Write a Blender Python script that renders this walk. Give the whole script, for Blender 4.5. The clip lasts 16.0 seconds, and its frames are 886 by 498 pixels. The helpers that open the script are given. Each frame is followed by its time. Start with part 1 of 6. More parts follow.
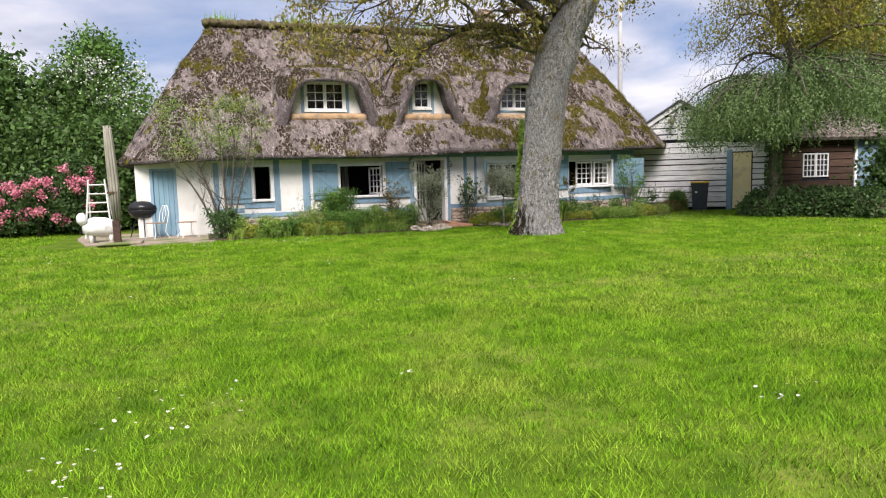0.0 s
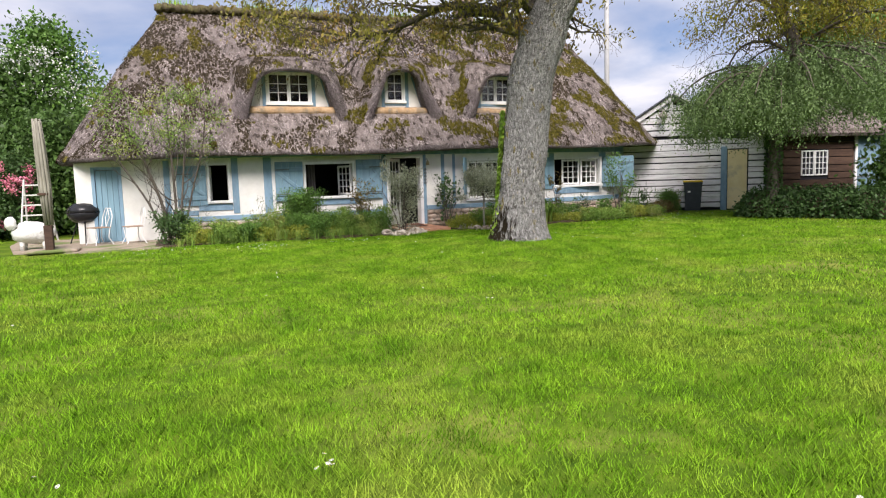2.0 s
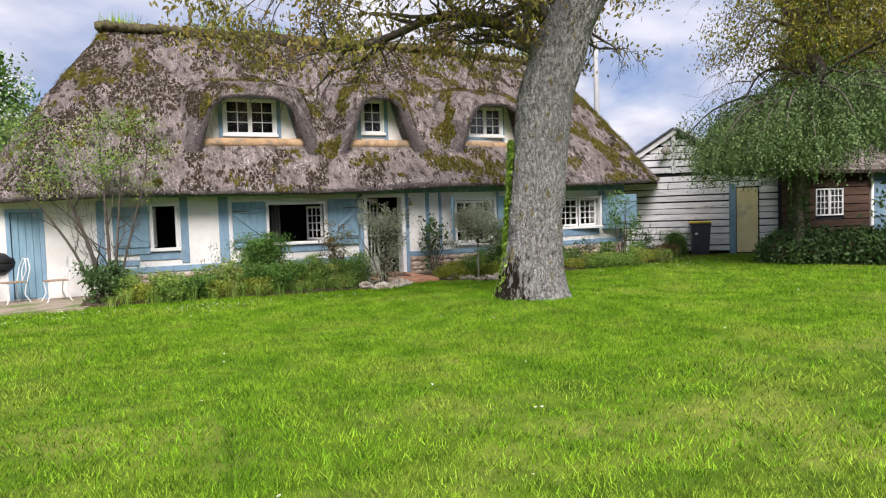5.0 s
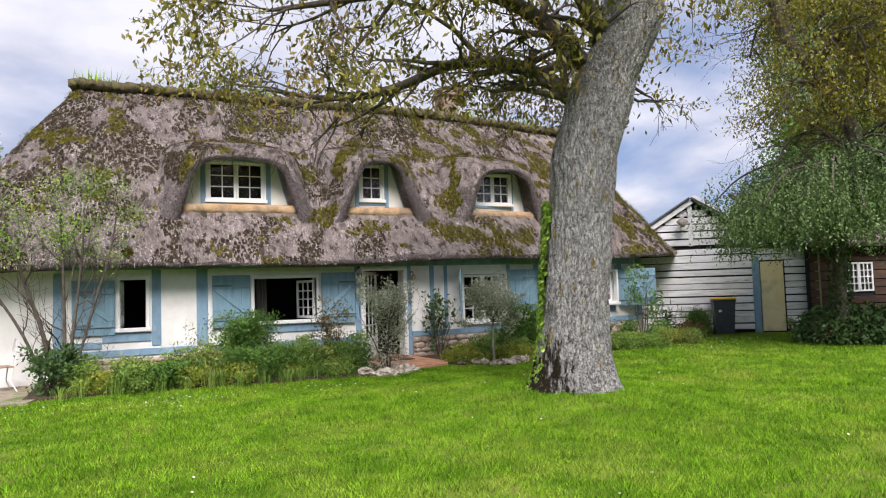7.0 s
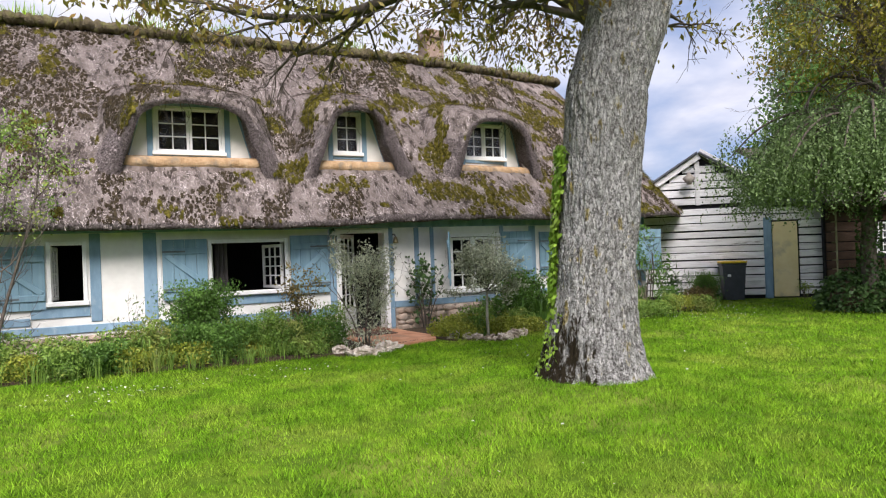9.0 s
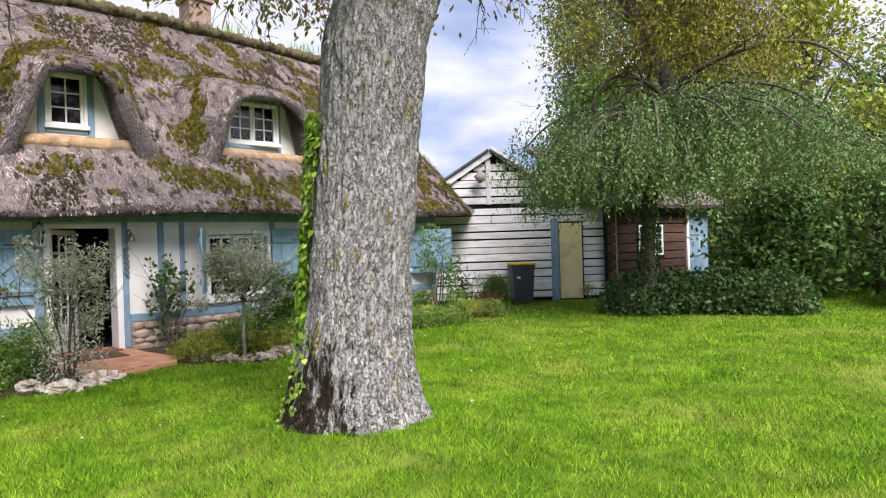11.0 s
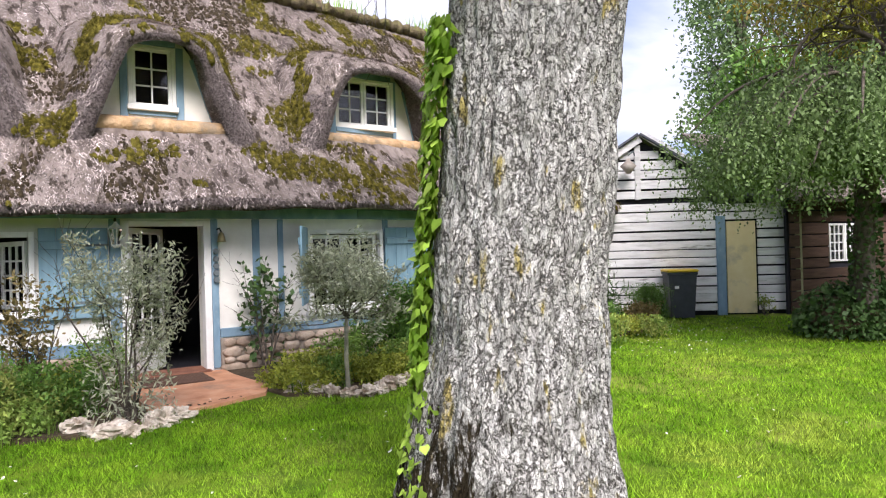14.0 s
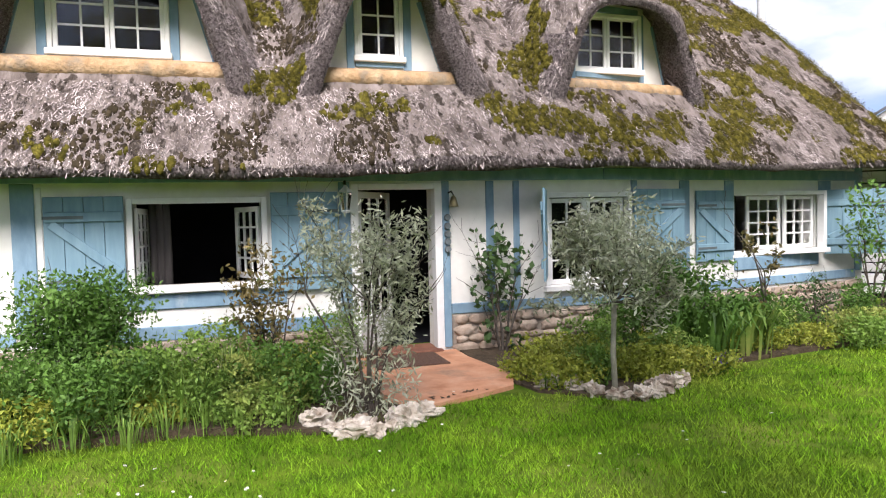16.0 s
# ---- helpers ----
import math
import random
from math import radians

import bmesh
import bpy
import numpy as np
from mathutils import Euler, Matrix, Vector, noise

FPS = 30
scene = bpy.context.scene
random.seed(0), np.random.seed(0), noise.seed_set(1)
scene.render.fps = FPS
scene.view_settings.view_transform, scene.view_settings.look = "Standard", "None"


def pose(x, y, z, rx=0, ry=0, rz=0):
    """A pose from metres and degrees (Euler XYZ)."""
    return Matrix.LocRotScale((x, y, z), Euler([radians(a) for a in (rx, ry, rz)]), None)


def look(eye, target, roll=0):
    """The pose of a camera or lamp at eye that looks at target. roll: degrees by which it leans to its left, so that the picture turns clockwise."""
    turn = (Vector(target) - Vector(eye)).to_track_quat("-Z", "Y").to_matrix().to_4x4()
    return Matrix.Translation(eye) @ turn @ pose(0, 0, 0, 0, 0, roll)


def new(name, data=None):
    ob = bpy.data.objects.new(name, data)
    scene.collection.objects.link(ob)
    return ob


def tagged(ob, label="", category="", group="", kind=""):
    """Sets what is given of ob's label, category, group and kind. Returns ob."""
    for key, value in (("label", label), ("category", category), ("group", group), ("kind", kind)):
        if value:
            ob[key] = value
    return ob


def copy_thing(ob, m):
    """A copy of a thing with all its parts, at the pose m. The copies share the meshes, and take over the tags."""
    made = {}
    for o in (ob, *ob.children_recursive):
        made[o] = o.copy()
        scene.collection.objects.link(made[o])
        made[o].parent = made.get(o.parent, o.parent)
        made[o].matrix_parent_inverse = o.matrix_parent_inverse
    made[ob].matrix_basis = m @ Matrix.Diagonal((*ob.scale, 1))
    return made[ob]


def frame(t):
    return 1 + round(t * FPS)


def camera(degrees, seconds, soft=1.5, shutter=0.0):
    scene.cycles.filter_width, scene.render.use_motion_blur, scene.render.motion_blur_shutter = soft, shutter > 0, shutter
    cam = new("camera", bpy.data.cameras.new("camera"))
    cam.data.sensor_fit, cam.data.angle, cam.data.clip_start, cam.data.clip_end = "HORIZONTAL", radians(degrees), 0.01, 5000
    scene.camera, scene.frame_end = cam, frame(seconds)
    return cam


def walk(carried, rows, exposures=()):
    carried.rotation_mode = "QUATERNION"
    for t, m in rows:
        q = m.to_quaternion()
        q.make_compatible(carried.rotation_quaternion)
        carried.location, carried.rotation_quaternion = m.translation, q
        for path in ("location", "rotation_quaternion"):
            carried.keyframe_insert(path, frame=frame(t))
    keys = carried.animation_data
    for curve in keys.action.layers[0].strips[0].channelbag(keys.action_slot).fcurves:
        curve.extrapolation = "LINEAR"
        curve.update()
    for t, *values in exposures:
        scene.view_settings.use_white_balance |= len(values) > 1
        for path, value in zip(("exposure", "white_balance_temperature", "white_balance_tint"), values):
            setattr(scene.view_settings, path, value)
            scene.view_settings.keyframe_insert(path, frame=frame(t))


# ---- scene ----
cam = camera(66.6, 16.0, soft=1.15)
PATH = [
    (0, (0.407, 0.303, 1.44), (1.06, 2.181, 1.226), -1.6),
    (0.5, (0.617, 0.632, 1.432), (1.279, 2.507, 1.216), -1.7),
    (1, (0.803, 0.946, 1.443), (1.475, 2.818, 1.23), -1.7),
    (1.5, (0.958, 1.332, 1.444), (1.639, 3.2, 1.228), -1.7),
    (2, (1.155, 1.736, 1.411), (1.852, 3.598, 1.195), -1.7),
    (2.5, (1.289, 2.067, 1.422), (2.0, 3.924, 1.209), -1.7),
    (3, (1.356, 2.464, 1.462), (2.081, 4.316, 1.249), -1.7),
    (3.2, (1.379, 2.599, 1.473), (2.108, 4.449, 1.261), -1.7),
    (5.3, (1.677, 4.507, 1.502), (2.49, 6.333, 1.461), -1.6),
    (5.5, (1.687, 4.693, 1.494), (2.506, 6.514, 1.604), -1.5),
    (6, (1.723, 5.128, 1.491), (2.55, 6.936, 1.71), -1.7),
    (6.5, (1.807, 5.564, 1.503), (2.639, 7.378, 1.64), -1.8),
    (7, (1.846, 6.009, 1.487), (2.69, 7.818, 1.606), -1.8),
    (7.5, (1.894, 6.421, 1.514), (2.747, 8.229, 1.585), -1.8),
    (8, (2.055, 6.865, 1.52), (2.913, 8.671, 1.53), -1.9),
    (8.5, (2.245, 7.226, 1.518), (3.112, 9.029, 1.525), -2.0),
    (9, (2.502, 7.59, 1.527), (3.391, 9.381, 1.534), -2.1),
    (9.3, (2.721, 7.803, 1.514), (3.651, 9.574, 1.519), -2.1),
    (9.5, (2.853, 7.923, 1.534), (3.81, 9.679, 1.534), -2.1),
    (10, (3.171, 8.271, 1.507), (4.298, 9.923, 1.499), -2.1),
    (10.2, (3.302, 8.403, 1.522), (4.558, 9.96, 1.512), -2.0),
    (12.3, (4.738, 9.471, 1.529), (6.137, 10.9, 1.515), -1.7),
    (12.5, (4.81, 9.599, 1.542), (6.206, 11.032, 1.531), -1.7),
    (13, (4.93, 9.974, 1.533), (6.259, 11.468, 1.527), -1.6),
    (13.5, (5.037, 10.4, 1.516), (6.275, 11.97, 1.516), -1.5),
    (14, (5.098, 10.816, 1.521), (6.195, 12.488, 1.527), -1.6),
    (14.5, (5.072, 11.225, 1.546), (5.87, 13.058, 1.563), -1.5),
    (15, (5.12, 11.646, 1.528), (5.766, 13.539, 1.548), -1.6),
    (15.5, (5.103, 12.0, 1.563), (5.698, 13.91, 1.583), -1.5),
    (16, (5.049, 12.331, 1.594), (5.646, 14.238, 1.502), -1.4),
]
walk(cam, [(t, look(eye, target, roll)) for t, eye, target, roll in PATH],
     [(0, 0.37, 6400, 18), (3.2, 0.37, 6400, 18), (6, 0.3, 6250, 18), (9, 0.43, 6250, 18), (12.5, 0.77, 6250, 21), (16, 0.9, 6250, 19)])

# ---- light ----
SUN_EL, SUN_ROT = 47.0, 196.0
world = bpy.data.worlds.new("sky_world")
scene.world = world
world.use_nodes = True
wt = world.node_tree
wt.nodes.clear()


def node(tree, kind, **values):
    n = tree.nodes.new(kind)
    for key, value in values.items():
        n.inputs[key].default_value = value
    return n


w_out = wt.nodes.new("ShaderNodeOutputWorld")
w_bg = node(wt, "ShaderNodeBackground", Strength=0.079)
w_sky = wt.nodes.new("ShaderNodeTexSky")
w_sky.sky_type = "NISHITA"
w_sky.sun_disc = False
w_sky.sun_elevation = radians(SUN_EL)
w_sky.sun_rotation = radians(SUN_ROT)
w_co = wt.nodes.new("ShaderNodeTexCoord")
w_sep = wt.nodes.new("ShaderNodeSeparateXYZ")
wt.links.new(w_co.outputs["Generated"], w_sep.inputs[0])
w_z = wt.nodes.new("ShaderNodeMath")
w_z.operation = "ADD"
w_z.inputs[1].default_value = 0.22
wt.links.new(w_sep.outputs["Z"], w_z.inputs[0])
w_flat = wt.nodes.new("ShaderNodeVectorMath")
w_flat.operation = "DIVIDE"
w_comb = wt.nodes.new("ShaderNodeCombineXYZ")
for k in range(3):
    wt.links.new(w_z.outputs[0], w_comb.inputs[k])
wt.links.new(w_co.outputs["Generated"], w_flat.inputs[0])
wt.links.new(w_comb.outputs[0], w_flat.inputs[1])
w_n1 = node(wt, "ShaderNodeTexNoise", Scale=1.1, Detail=7.0, Roughness=0.52, Distortion=0.3)
w_n2 = node(wt, "ShaderNodeTexNoise", Scale=2.3, Detail=5.0, Roughness=0.5)
wt.links.new(w_flat.outputs[0], w_n1.inputs["Vector"])
wt.links.new(w_flat.outputs[0], w_n2.inputs["Vector"])
w_ramp = wt.nodes.new("ShaderNodeValToRGB")
w_ramp.color_ramp.elements[0].position, w_ramp.color_ramp.elements[1].position = 0.33, 0.55
wt.links.new(w_n1.outputs["Fac"], w_ramp.inputs[0])
w_cloud = wt.nodes.new("ShaderNodeValToRGB")
w_cloud.color_ramp.elements[0].position, w_cloud.color_ramp.elements[1].position = 0.32, 0.62
w_cloud.color_ramp.elements[0].color = (5.0, 5.6, 6.9, 1)
w_cloud.color_ramp.elements[1].color = (9.7, 9.8, 10.1, 1)
wt.links.new(w_n2.outputs["Fac"], w_cloud.inputs[0])
w_blue = wt.nodes.new("ShaderNodeMix")
w_blue.data_type = "RGBA"
w_blue.inputs["Factor"].default_value = 0.55
w_blue.inputs["B"].default_value = (3.0, 4.4, 7.6, 1)
wt.links.new(w_sky.outputs[0], w_blue.inputs["A"])
w_mix = wt.nodes.new("ShaderNodeMix")
w_mix.data_type = "RGBA"
wt.links.new(w_ramp.outputs[0], w_mix.inputs["Factor"])
wt.links.new(w_blue.outputs["Result"], w_mix.inputs["A"])
wt.links.new(w_cloud.outputs[0], w_mix.inputs["B"])
wt.links.new(w_mix.outputs["Result"], w_bg.inputs["Color"])
wt.links.new(w_bg.outputs[0], w_out.inputs["Surface"])

sun_dir = Vector((math.sin(radians(SUN_ROT)) * math.cos(radians(SUN_EL)), math.cos(radians(SUN_ROT)) * math.cos(radians(SUN_EL)), math.sin(radians(SUN_EL))))
sun = new("sun", bpy.data.lights.new("sun", "SUN"))
sun.data.energy, sun.data.angle, sun.data.color = 5.0, radians(30), (1.0, 0.955, 0.87)
sun.matrix_world = look(sun_dir * 60, (0, 0, 0))


# ---- materials ----
def surface(name, colours, scale=6.0, detail=6.0, rough=0.8, bump=0.3, bump_scale=None, bump_dist=0.01, island=0.0, patch=None, patch_scale=0.7,
            patch_at=(0.5, 0.62), stretch=(1, 1, 1), metal=0.0, spec=0.3, through_light=0.0, obj_random=0.0):
    """A noise-mixed surface: a colour ramp at a fine scale, wider patches of another colour, and relief."""
    m = bpy.data.materials.new(name)
    m.use_nodes = True
    t = m.node_tree
    b = t.nodes["Principled BSDF"]
    b.inputs["Roughness"].default_value = rough
    b.inputs["Metallic"].default_value = metal
    b.inputs["Specular IOR Level"].default_value = spec
    co = t.nodes.new("ShaderNodeTexCoord")
    mp = t.nodes.new("ShaderNodeMapping")
    mp.inputs["Scale"].default_value = stretch
    t.links.new(co.outputs["Object"], mp.inputs[0])
    n1 = node(t, "ShaderNodeTexNoise", Scale=scale, Detail=detail, Roughness=0.6)
    t.links.new(mp.outputs[0], n1.inputs["Vector"])
    ramp = t.nodes.new("ShaderNodeValToRGB")
    e = ramp.color_ramp.elements
    while len(e) < len(colours):
        e.new(0.5)
    for k, c in enumerate(colours):
        e[k].position = 0.3 + 0.4 * k / max(1, len(colours) - 1)
        e[k].color = (*c, 1)
    t.links.new(n1.outputs["Fac"], ramp.inputs[0])
    colour = ramp.outputs[0]
    if patch:
        n2 = node(t, "ShaderNodeTexNoise", Scale=patch_scale, Detail=8.0, Roughness=0.62)
        t.links.new(mp.outputs[0], n2.inputs["Vector"])
        r2 = t.nodes.new("ShaderNodeValToRGB")
        r2.color_ramp.elements[0].position, r2.color_ramp.elements[1].position = patch_at
        t.links.new(n2.outputs["Fac"], r2.inputs[0])
        mx = t.nodes.new("ShaderNodeMix")
        mx.data_type = "RGBA"
        mx.inputs["B"].default_value = (*patch, 1)
        t.links.new(r2.outputs[0], mx.inputs["Factor"])
        t.links.new(colour, mx.inputs["A"])
        colour = mx.outputs["Result"]
    for amount, kind in ((island, "ShaderNodeNewGeometry"), (obj_random, "ShaderNodeObjectInfo")):
        if amount:
            g = t.nodes.new(kind)
            mr = t.nodes.new("ShaderNodeMapRange")
            mr.inputs["To Min"].default_value, mr.inputs["To Max"].default_value = 1 - amount, 1 + amount
            t.links.new(g.outputs["Random Per Island" if kind == "ShaderNodeNewGeometry" else "Random"], mr.inputs["Value"])
            hs = t.nodes.new("ShaderNodeHueSaturation")
            t.links.new(mr.outputs[0], hs.inputs["Value"])
            t.links.new(colour, hs.inputs["Color"])
            colour = hs.outputs[0]
    t.links.new(colour, b.inputs["Base Color"])
    if bump:
        n3 = node(t, "ShaderNodeTexNoise", Scale=bump_scale or scale * 3, Detail=5.0, Roughness=0.6)
        t.links.new(mp.outputs[0], n3.inputs["Vector"])
        bp = node(t, "ShaderNodeBump", Strength=bump, Distance=bump_dist)
        t.links.new(n3.outputs["Fac"], bp.inputs["Height"])
        t.links.new(bp.outputs[0], b.inputs["Normal"])
    if through_light:
        tr = t.nodes.new("ShaderNodeBsdfTranslucent")
        t.links.new(colour, tr.inputs["Color"])
        ms = node(t, "ShaderNodeMixShader", Fac=through_light)
        t.links.new(b.outputs[0], ms.inputs[1])
        t.links.new(tr.outputs[0], ms.inputs[2])
        t.links.new(ms.outputs[0], t.nodes["Material Output"].inputs["Surface"])
    return m


def leafy(name, dark, light, patch=None):
    return surface(name, (dark, light), scale=2.5, rough=0.55, bump=0, island=0.35, patch=patch, patch_scale=1.2, through_light=0.25, spec=0.3)


M_lawn = surface("lawn_soil", ((0.04, 0.085, 0.006), (0.085, 0.15, 0.01), (0.15, 0.22, 0.016)), scale=2.6, detail=10, rough=0.95, bump=0.6, bump_scale=60, bump_dist=0.02, patch=(0.22, 0.24, 0.05), patch_scale=0.6, patch_at=(0.5, 0.7), spec=0.1)
M_grass = surface("grass_blades", ((0.075, 0.18, 0.007), (0.16, 0.32, 0.012), (0.27, 0.43, 0.028)), scale=1.7, detail=9, rough=0.7, bump=0, island=0.8, patch=(0.3, 0.37, 0.05), patch_scale=0.7, patch_at=(0.5, 0.72), through_light=0.28, spec=0.12)
M_white = surface("lime_render", ((0.66, 0.65, 0.61), (0.8, 0.79, 0.75)), scale=3, rough=0.9, bump=0.35, bump_scale=25, bump_dist=0.006, patch=(0.58, 0.57, 0.53), patch_scale=1.3, patch_at=(0.55, 0.8))
M_blue = surface("blue_timber_paint", ((0.15, 0.25, 0.34), (0.24, 0.36, 0.46)), scale=5, rough=0.7, bump=0.4, bump_scale=22, bump_dist=0.006, stretch=(1.5, 1.5, 0.6), patch=(0.4, 0.47, 0.52), patch_scale=3.0, patch_at=(0.58, 0.75), obj_random=0.1)
M_shutter = surface("blue_shutter_paint", ((0.155, 0.275, 0.35), (0.225, 0.355, 0.435)), scale=4, rough=0.6, bump=0.3, bump_scale=30, bump_dist=0.003, stretch=(3, 3, 0.4), obj_random=0.07)
M_frame = surface("white_window_paint", ((0.72, 0.72, 0.71), (0.82, 0.82, 0.81)), scale=8, rough=0.5, bump=0.15, bump_scale=40, bump_dist=0.002, patch=(0.55, 0.55, 0.53), patch_scale=4, patch_at=(0.6, 0.85))
M_stone = surface("plinth_stone", ((0.26, 0.2, 0.15), (0.42, 0.33, 0.26), (0.5, 0.43, 0.36)), scale=5, rough=0.95, bump=0.8, bump_scale=16, bump_dist=0.03, obj_random=0.2)
M_mortar = surface("plinth_mortar", ((0.24, 0.2, 0.16), (0.36, 0.31, 0.26)), scale=9, rough=0.95, bump=0.6, bump_dist=0.02)
M_thatch = surface("thatch", ((0.06, 0.048, 0.042), (0.2, 0.165, 0.15), (0.34, 0.29, 0.27)), scale=5, detail=9, rough=0.95, bump=1.0, bump_scale=40, bump_dist=0.05, patch=(0.06, 0.048, 0.04), patch_scale=9.0, patch_at=(0.54, 0.6), stretch=(1, 0.45, 0.45), spec=0.1)
M_cut = surface("thatch_cut_edge", ((0.045, 0.036, 0.036), (0.17, 0.14, 0.14), (0.3, 0.26, 0.26)), scale=34, detail=4, rough=0.95, bump=1.0, bump_scale=90, bump_dist=0.05, spec=0.1)
M_tuft = surface("thatch_reed", ((0.13, 0.108, 0.1), (0.33, 0.282, 0.27), (0.58, 0.51, 0.495)), scale=4.0, detail=8, rough=0.9, bump=0, island=0.85, patch=(0.07, 0.056, 0.045), patch_scale=9.0, patch_at=(0.54, 0.6), stretch=(1, 0.45, 0.45), spec=0.1)
M_cutreed = surface("cut_reed_end", ((0.08, 0.066, 0.066), (0.26, 0.22, 0.22), (0.4, 0.35, 0.35)), scale=20, detail=4, rough=0.95, bump=0, island=0.55, spec=0.1)
M_drymoss = surface("dry_dark_moss", ((0.028, 0.022, 0.014), (0.065, 0.05, 0.03)), scale=16, rough=1.0, bump=0.9, bump_scale=90, bump_dist=0.02, island=0.4, spec=0.05)
M_moss = surface("roof_moss", ((0.03, 0.027, 0.006), (0.09, 0.079, 0.013), (0.2, 0.17, 0.032)), scale=14, rough=0.95, bump=1.0, bump_scale=50, bump_dist=0.03, island=0.4, spec=0.1)
M_ridge = surface("ridge_sods", ((0.07, 0.055, 0.035), (0.13, 0.105, 0.06), (0.16, 0.16, 0.05)), scale=6, rough=0.95, bump=1.0, bump_scale=30, bump_dist=0.06, island=0.3)
M_clay = surface("clay_sill", ((0.3, 0.19, 0.1), (0.42, 0.28, 0.16), (0.5, 0.36, 0.23)), scale=7, rough=0.95, bump=0.9, bump_scale=24, bump_dist=0.03, patch=(0.26, 0.2, 0.14), patch_scale=4, spec=0.1)
# near-black that puts the shade of unlit spaces into linings and backings
M_shade = surface("painted_interior_shade", ((0.014, 0.014, 0.02), (0.022, 0.022, 0.03)), scale=2, rough=0.9, bump=0)
M_beamdark = surface("weathered_rafter", ((0.09, 0.11, 0.12), (0.15, 0.18, 0.19)), scale=6, rough=0.9, bump=0.5, bump_dist=0.01)


def bark_material():
    """Pale plates parted by dark fissures, lichen spots, and a damp mossy foot on one side."""
    m = surface("walnut_bark", ((0.3, 0.29, 0.27), (0.52, 0.51, 0.49), (0.74, 0.73, 0.715)), scale=22, detail=9, rough=0.95, bump=0, stretch=(1, 1, 0.4), patch=(0.4, 0.33, 0.12), patch_scale=11.0, patch_at=(0.59, 0.66), spec=0.1)
    t = m.node_tree
    b = t.nodes["Principled BSDF"]
    base = b.inputs["Base Color"].links[0].from_socket
    co = t.nodes.new("ShaderNodeTexCoord")
    mp = t.nodes.new("ShaderNodeMapping")
    mp.inputs["Scale"].default_value = (1, 1, 0.3)
    t.links.new(co.outputs["Object"], mp.inputs[0])
    wob = node(t, "ShaderNodeTexNoise", Scale=9.0, Detail=6.0, Roughness=0.65)
    t.links.new(co.outputs["Object"], wob.inputs["Vector"])
    bend = t.nodes.new("ShaderNodeVectorMath")
    bend.operation = "MULTIPLY_ADD"
    bend.inputs[1].default_value = (0.22, 0.22, 0.16)
    t.links.new(wob.outputs["Color"], bend.inputs[0])
    t.links.new(mp.outputs[0], bend.inputs[2])
    folds = []
    for size, width, least in ((24.0, 0.085, 0.0), (66.0, 0.1, 0.5)):
        f = t.nodes.new("ShaderNodeTexVoronoi")
        f.feature = "DISTANCE_TO_EDGE"
        f.inputs["Scale"].default_value = size
        t.links.new(bend.outputs[0], f.inputs["Vector"])
        rng_node = t.nodes.new("ShaderNodeMapRange")
        rng_node.inputs["From Max"].default_value = width
        rng_node.inputs["To Min"].default_value = least
        t.links.new(f.outputs["Distance"], rng_node.inputs["Value"])
        folds.append(rng_node)
    crack = t.nodes.new("ShaderNodeMath")
    crack.operation = "MULTIPLY"
    t.links.new(folds[0].outputs[0], crack.inputs[0])
    t.links.new(folds[1].outputs[0], crack.inputs[1])
    mx = t.nodes.new("ShaderNodeMix")
    mx.data_type = "RGBA"
    mx.inputs["A"].default_value = (0.06, 0.052, 0.042, 1)
    t.links.new(crack.outputs[0], mx.inputs["Factor"])
    t.links.new(base, mx.inputs["B"])
    sep = t.nodes.new("ShaderNodeSeparateXYZ")
    t.links.new(co.outputs["Object"], sep.inputs[0])
    foot = t.nodes.new("ShaderNodeMapRange")
    foot.inputs["From Min"].default_value, foot.inputs["From Max"].default_value = 1.5, 0.1
    foot.inputs["To Min"].default_value, foot.inputs["To Max"].default_value = 0.0, 0.16
    t.links.new(sep.outputs["Z"], foot.inputs["Value"])
    west = t.nodes.new("ShaderNodeMapRange")
    west.inputs["From Min"].default_value, west.inputs["From Max"].default_value = 7.15, 6.65
    west.inputs["To Min"].default_value, west.inputs["To Max"].default_value = -0.25, 0.1
    t.links.new(sep.outputs["X"], west.inputs["Value"])
    n2 = node(t, "ShaderNodeTexNoise", Scale=9.0, Detail=9.0, Roughness=0.78)
    t.links.new(mp.outputs[0], n2.inputs["Vector"])
    s1, s2 = t.nodes.new("ShaderNodeMath"), t.nodes.new("ShaderNodeMath")
    t.links.new(foot.outputs[0], s1.inputs[0])
    t.links.new(west.outputs[0], s1.inputs[1])
    t.links.new(s1.outputs[0], s2.inputs[0])
    t.links.new(n2.outputs["Fac"], s2.inputs[1])
    damp = t.nodes.new("ShaderNodeValToRGB")
    damp.color_ramp.elements[0].position, damp.color_ramp.elements[1].position = 0.66, 0.72
    t.links.new(s2.outputs[0], damp.inputs[0])
    mx2 = t.nodes.new("ShaderNodeMix")
    mx2.data_type = "RGBA"
    mx2.inputs["B"].default_value = (0.036, 0.028, 0.016, 1)
    t.links.new(damp.outputs[0], mx2.inputs["Factor"])
    t.links.new(mx.outputs["Result"], mx2.inputs["A"])
    t.links.new(mx2.outputs["Result"], b.inputs["Base Color"])
    n3 = node(t, "ShaderNodeTexNoise", Scale=60.0, Detail=5.0)
    t.links.new(mp.outputs[0], n3.inputs["Vector"])
    bp1, bp2 = node(t, "ShaderNodeBump", Strength=1.0, Distance=0.03), node(t, "ShaderNodeBump", Strength=0.6, Distance=0.012)
    t.links.new(crack.outputs[0], bp1.inputs["Height"])
    t.links.new(n3.outputs["Fac"], bp2.inputs["Height"])
    t.links.new(bp1.outputs[0], bp2.inputs["Normal"])
    t.links.new(bp2.outputs[0], b.inputs["Normal"])
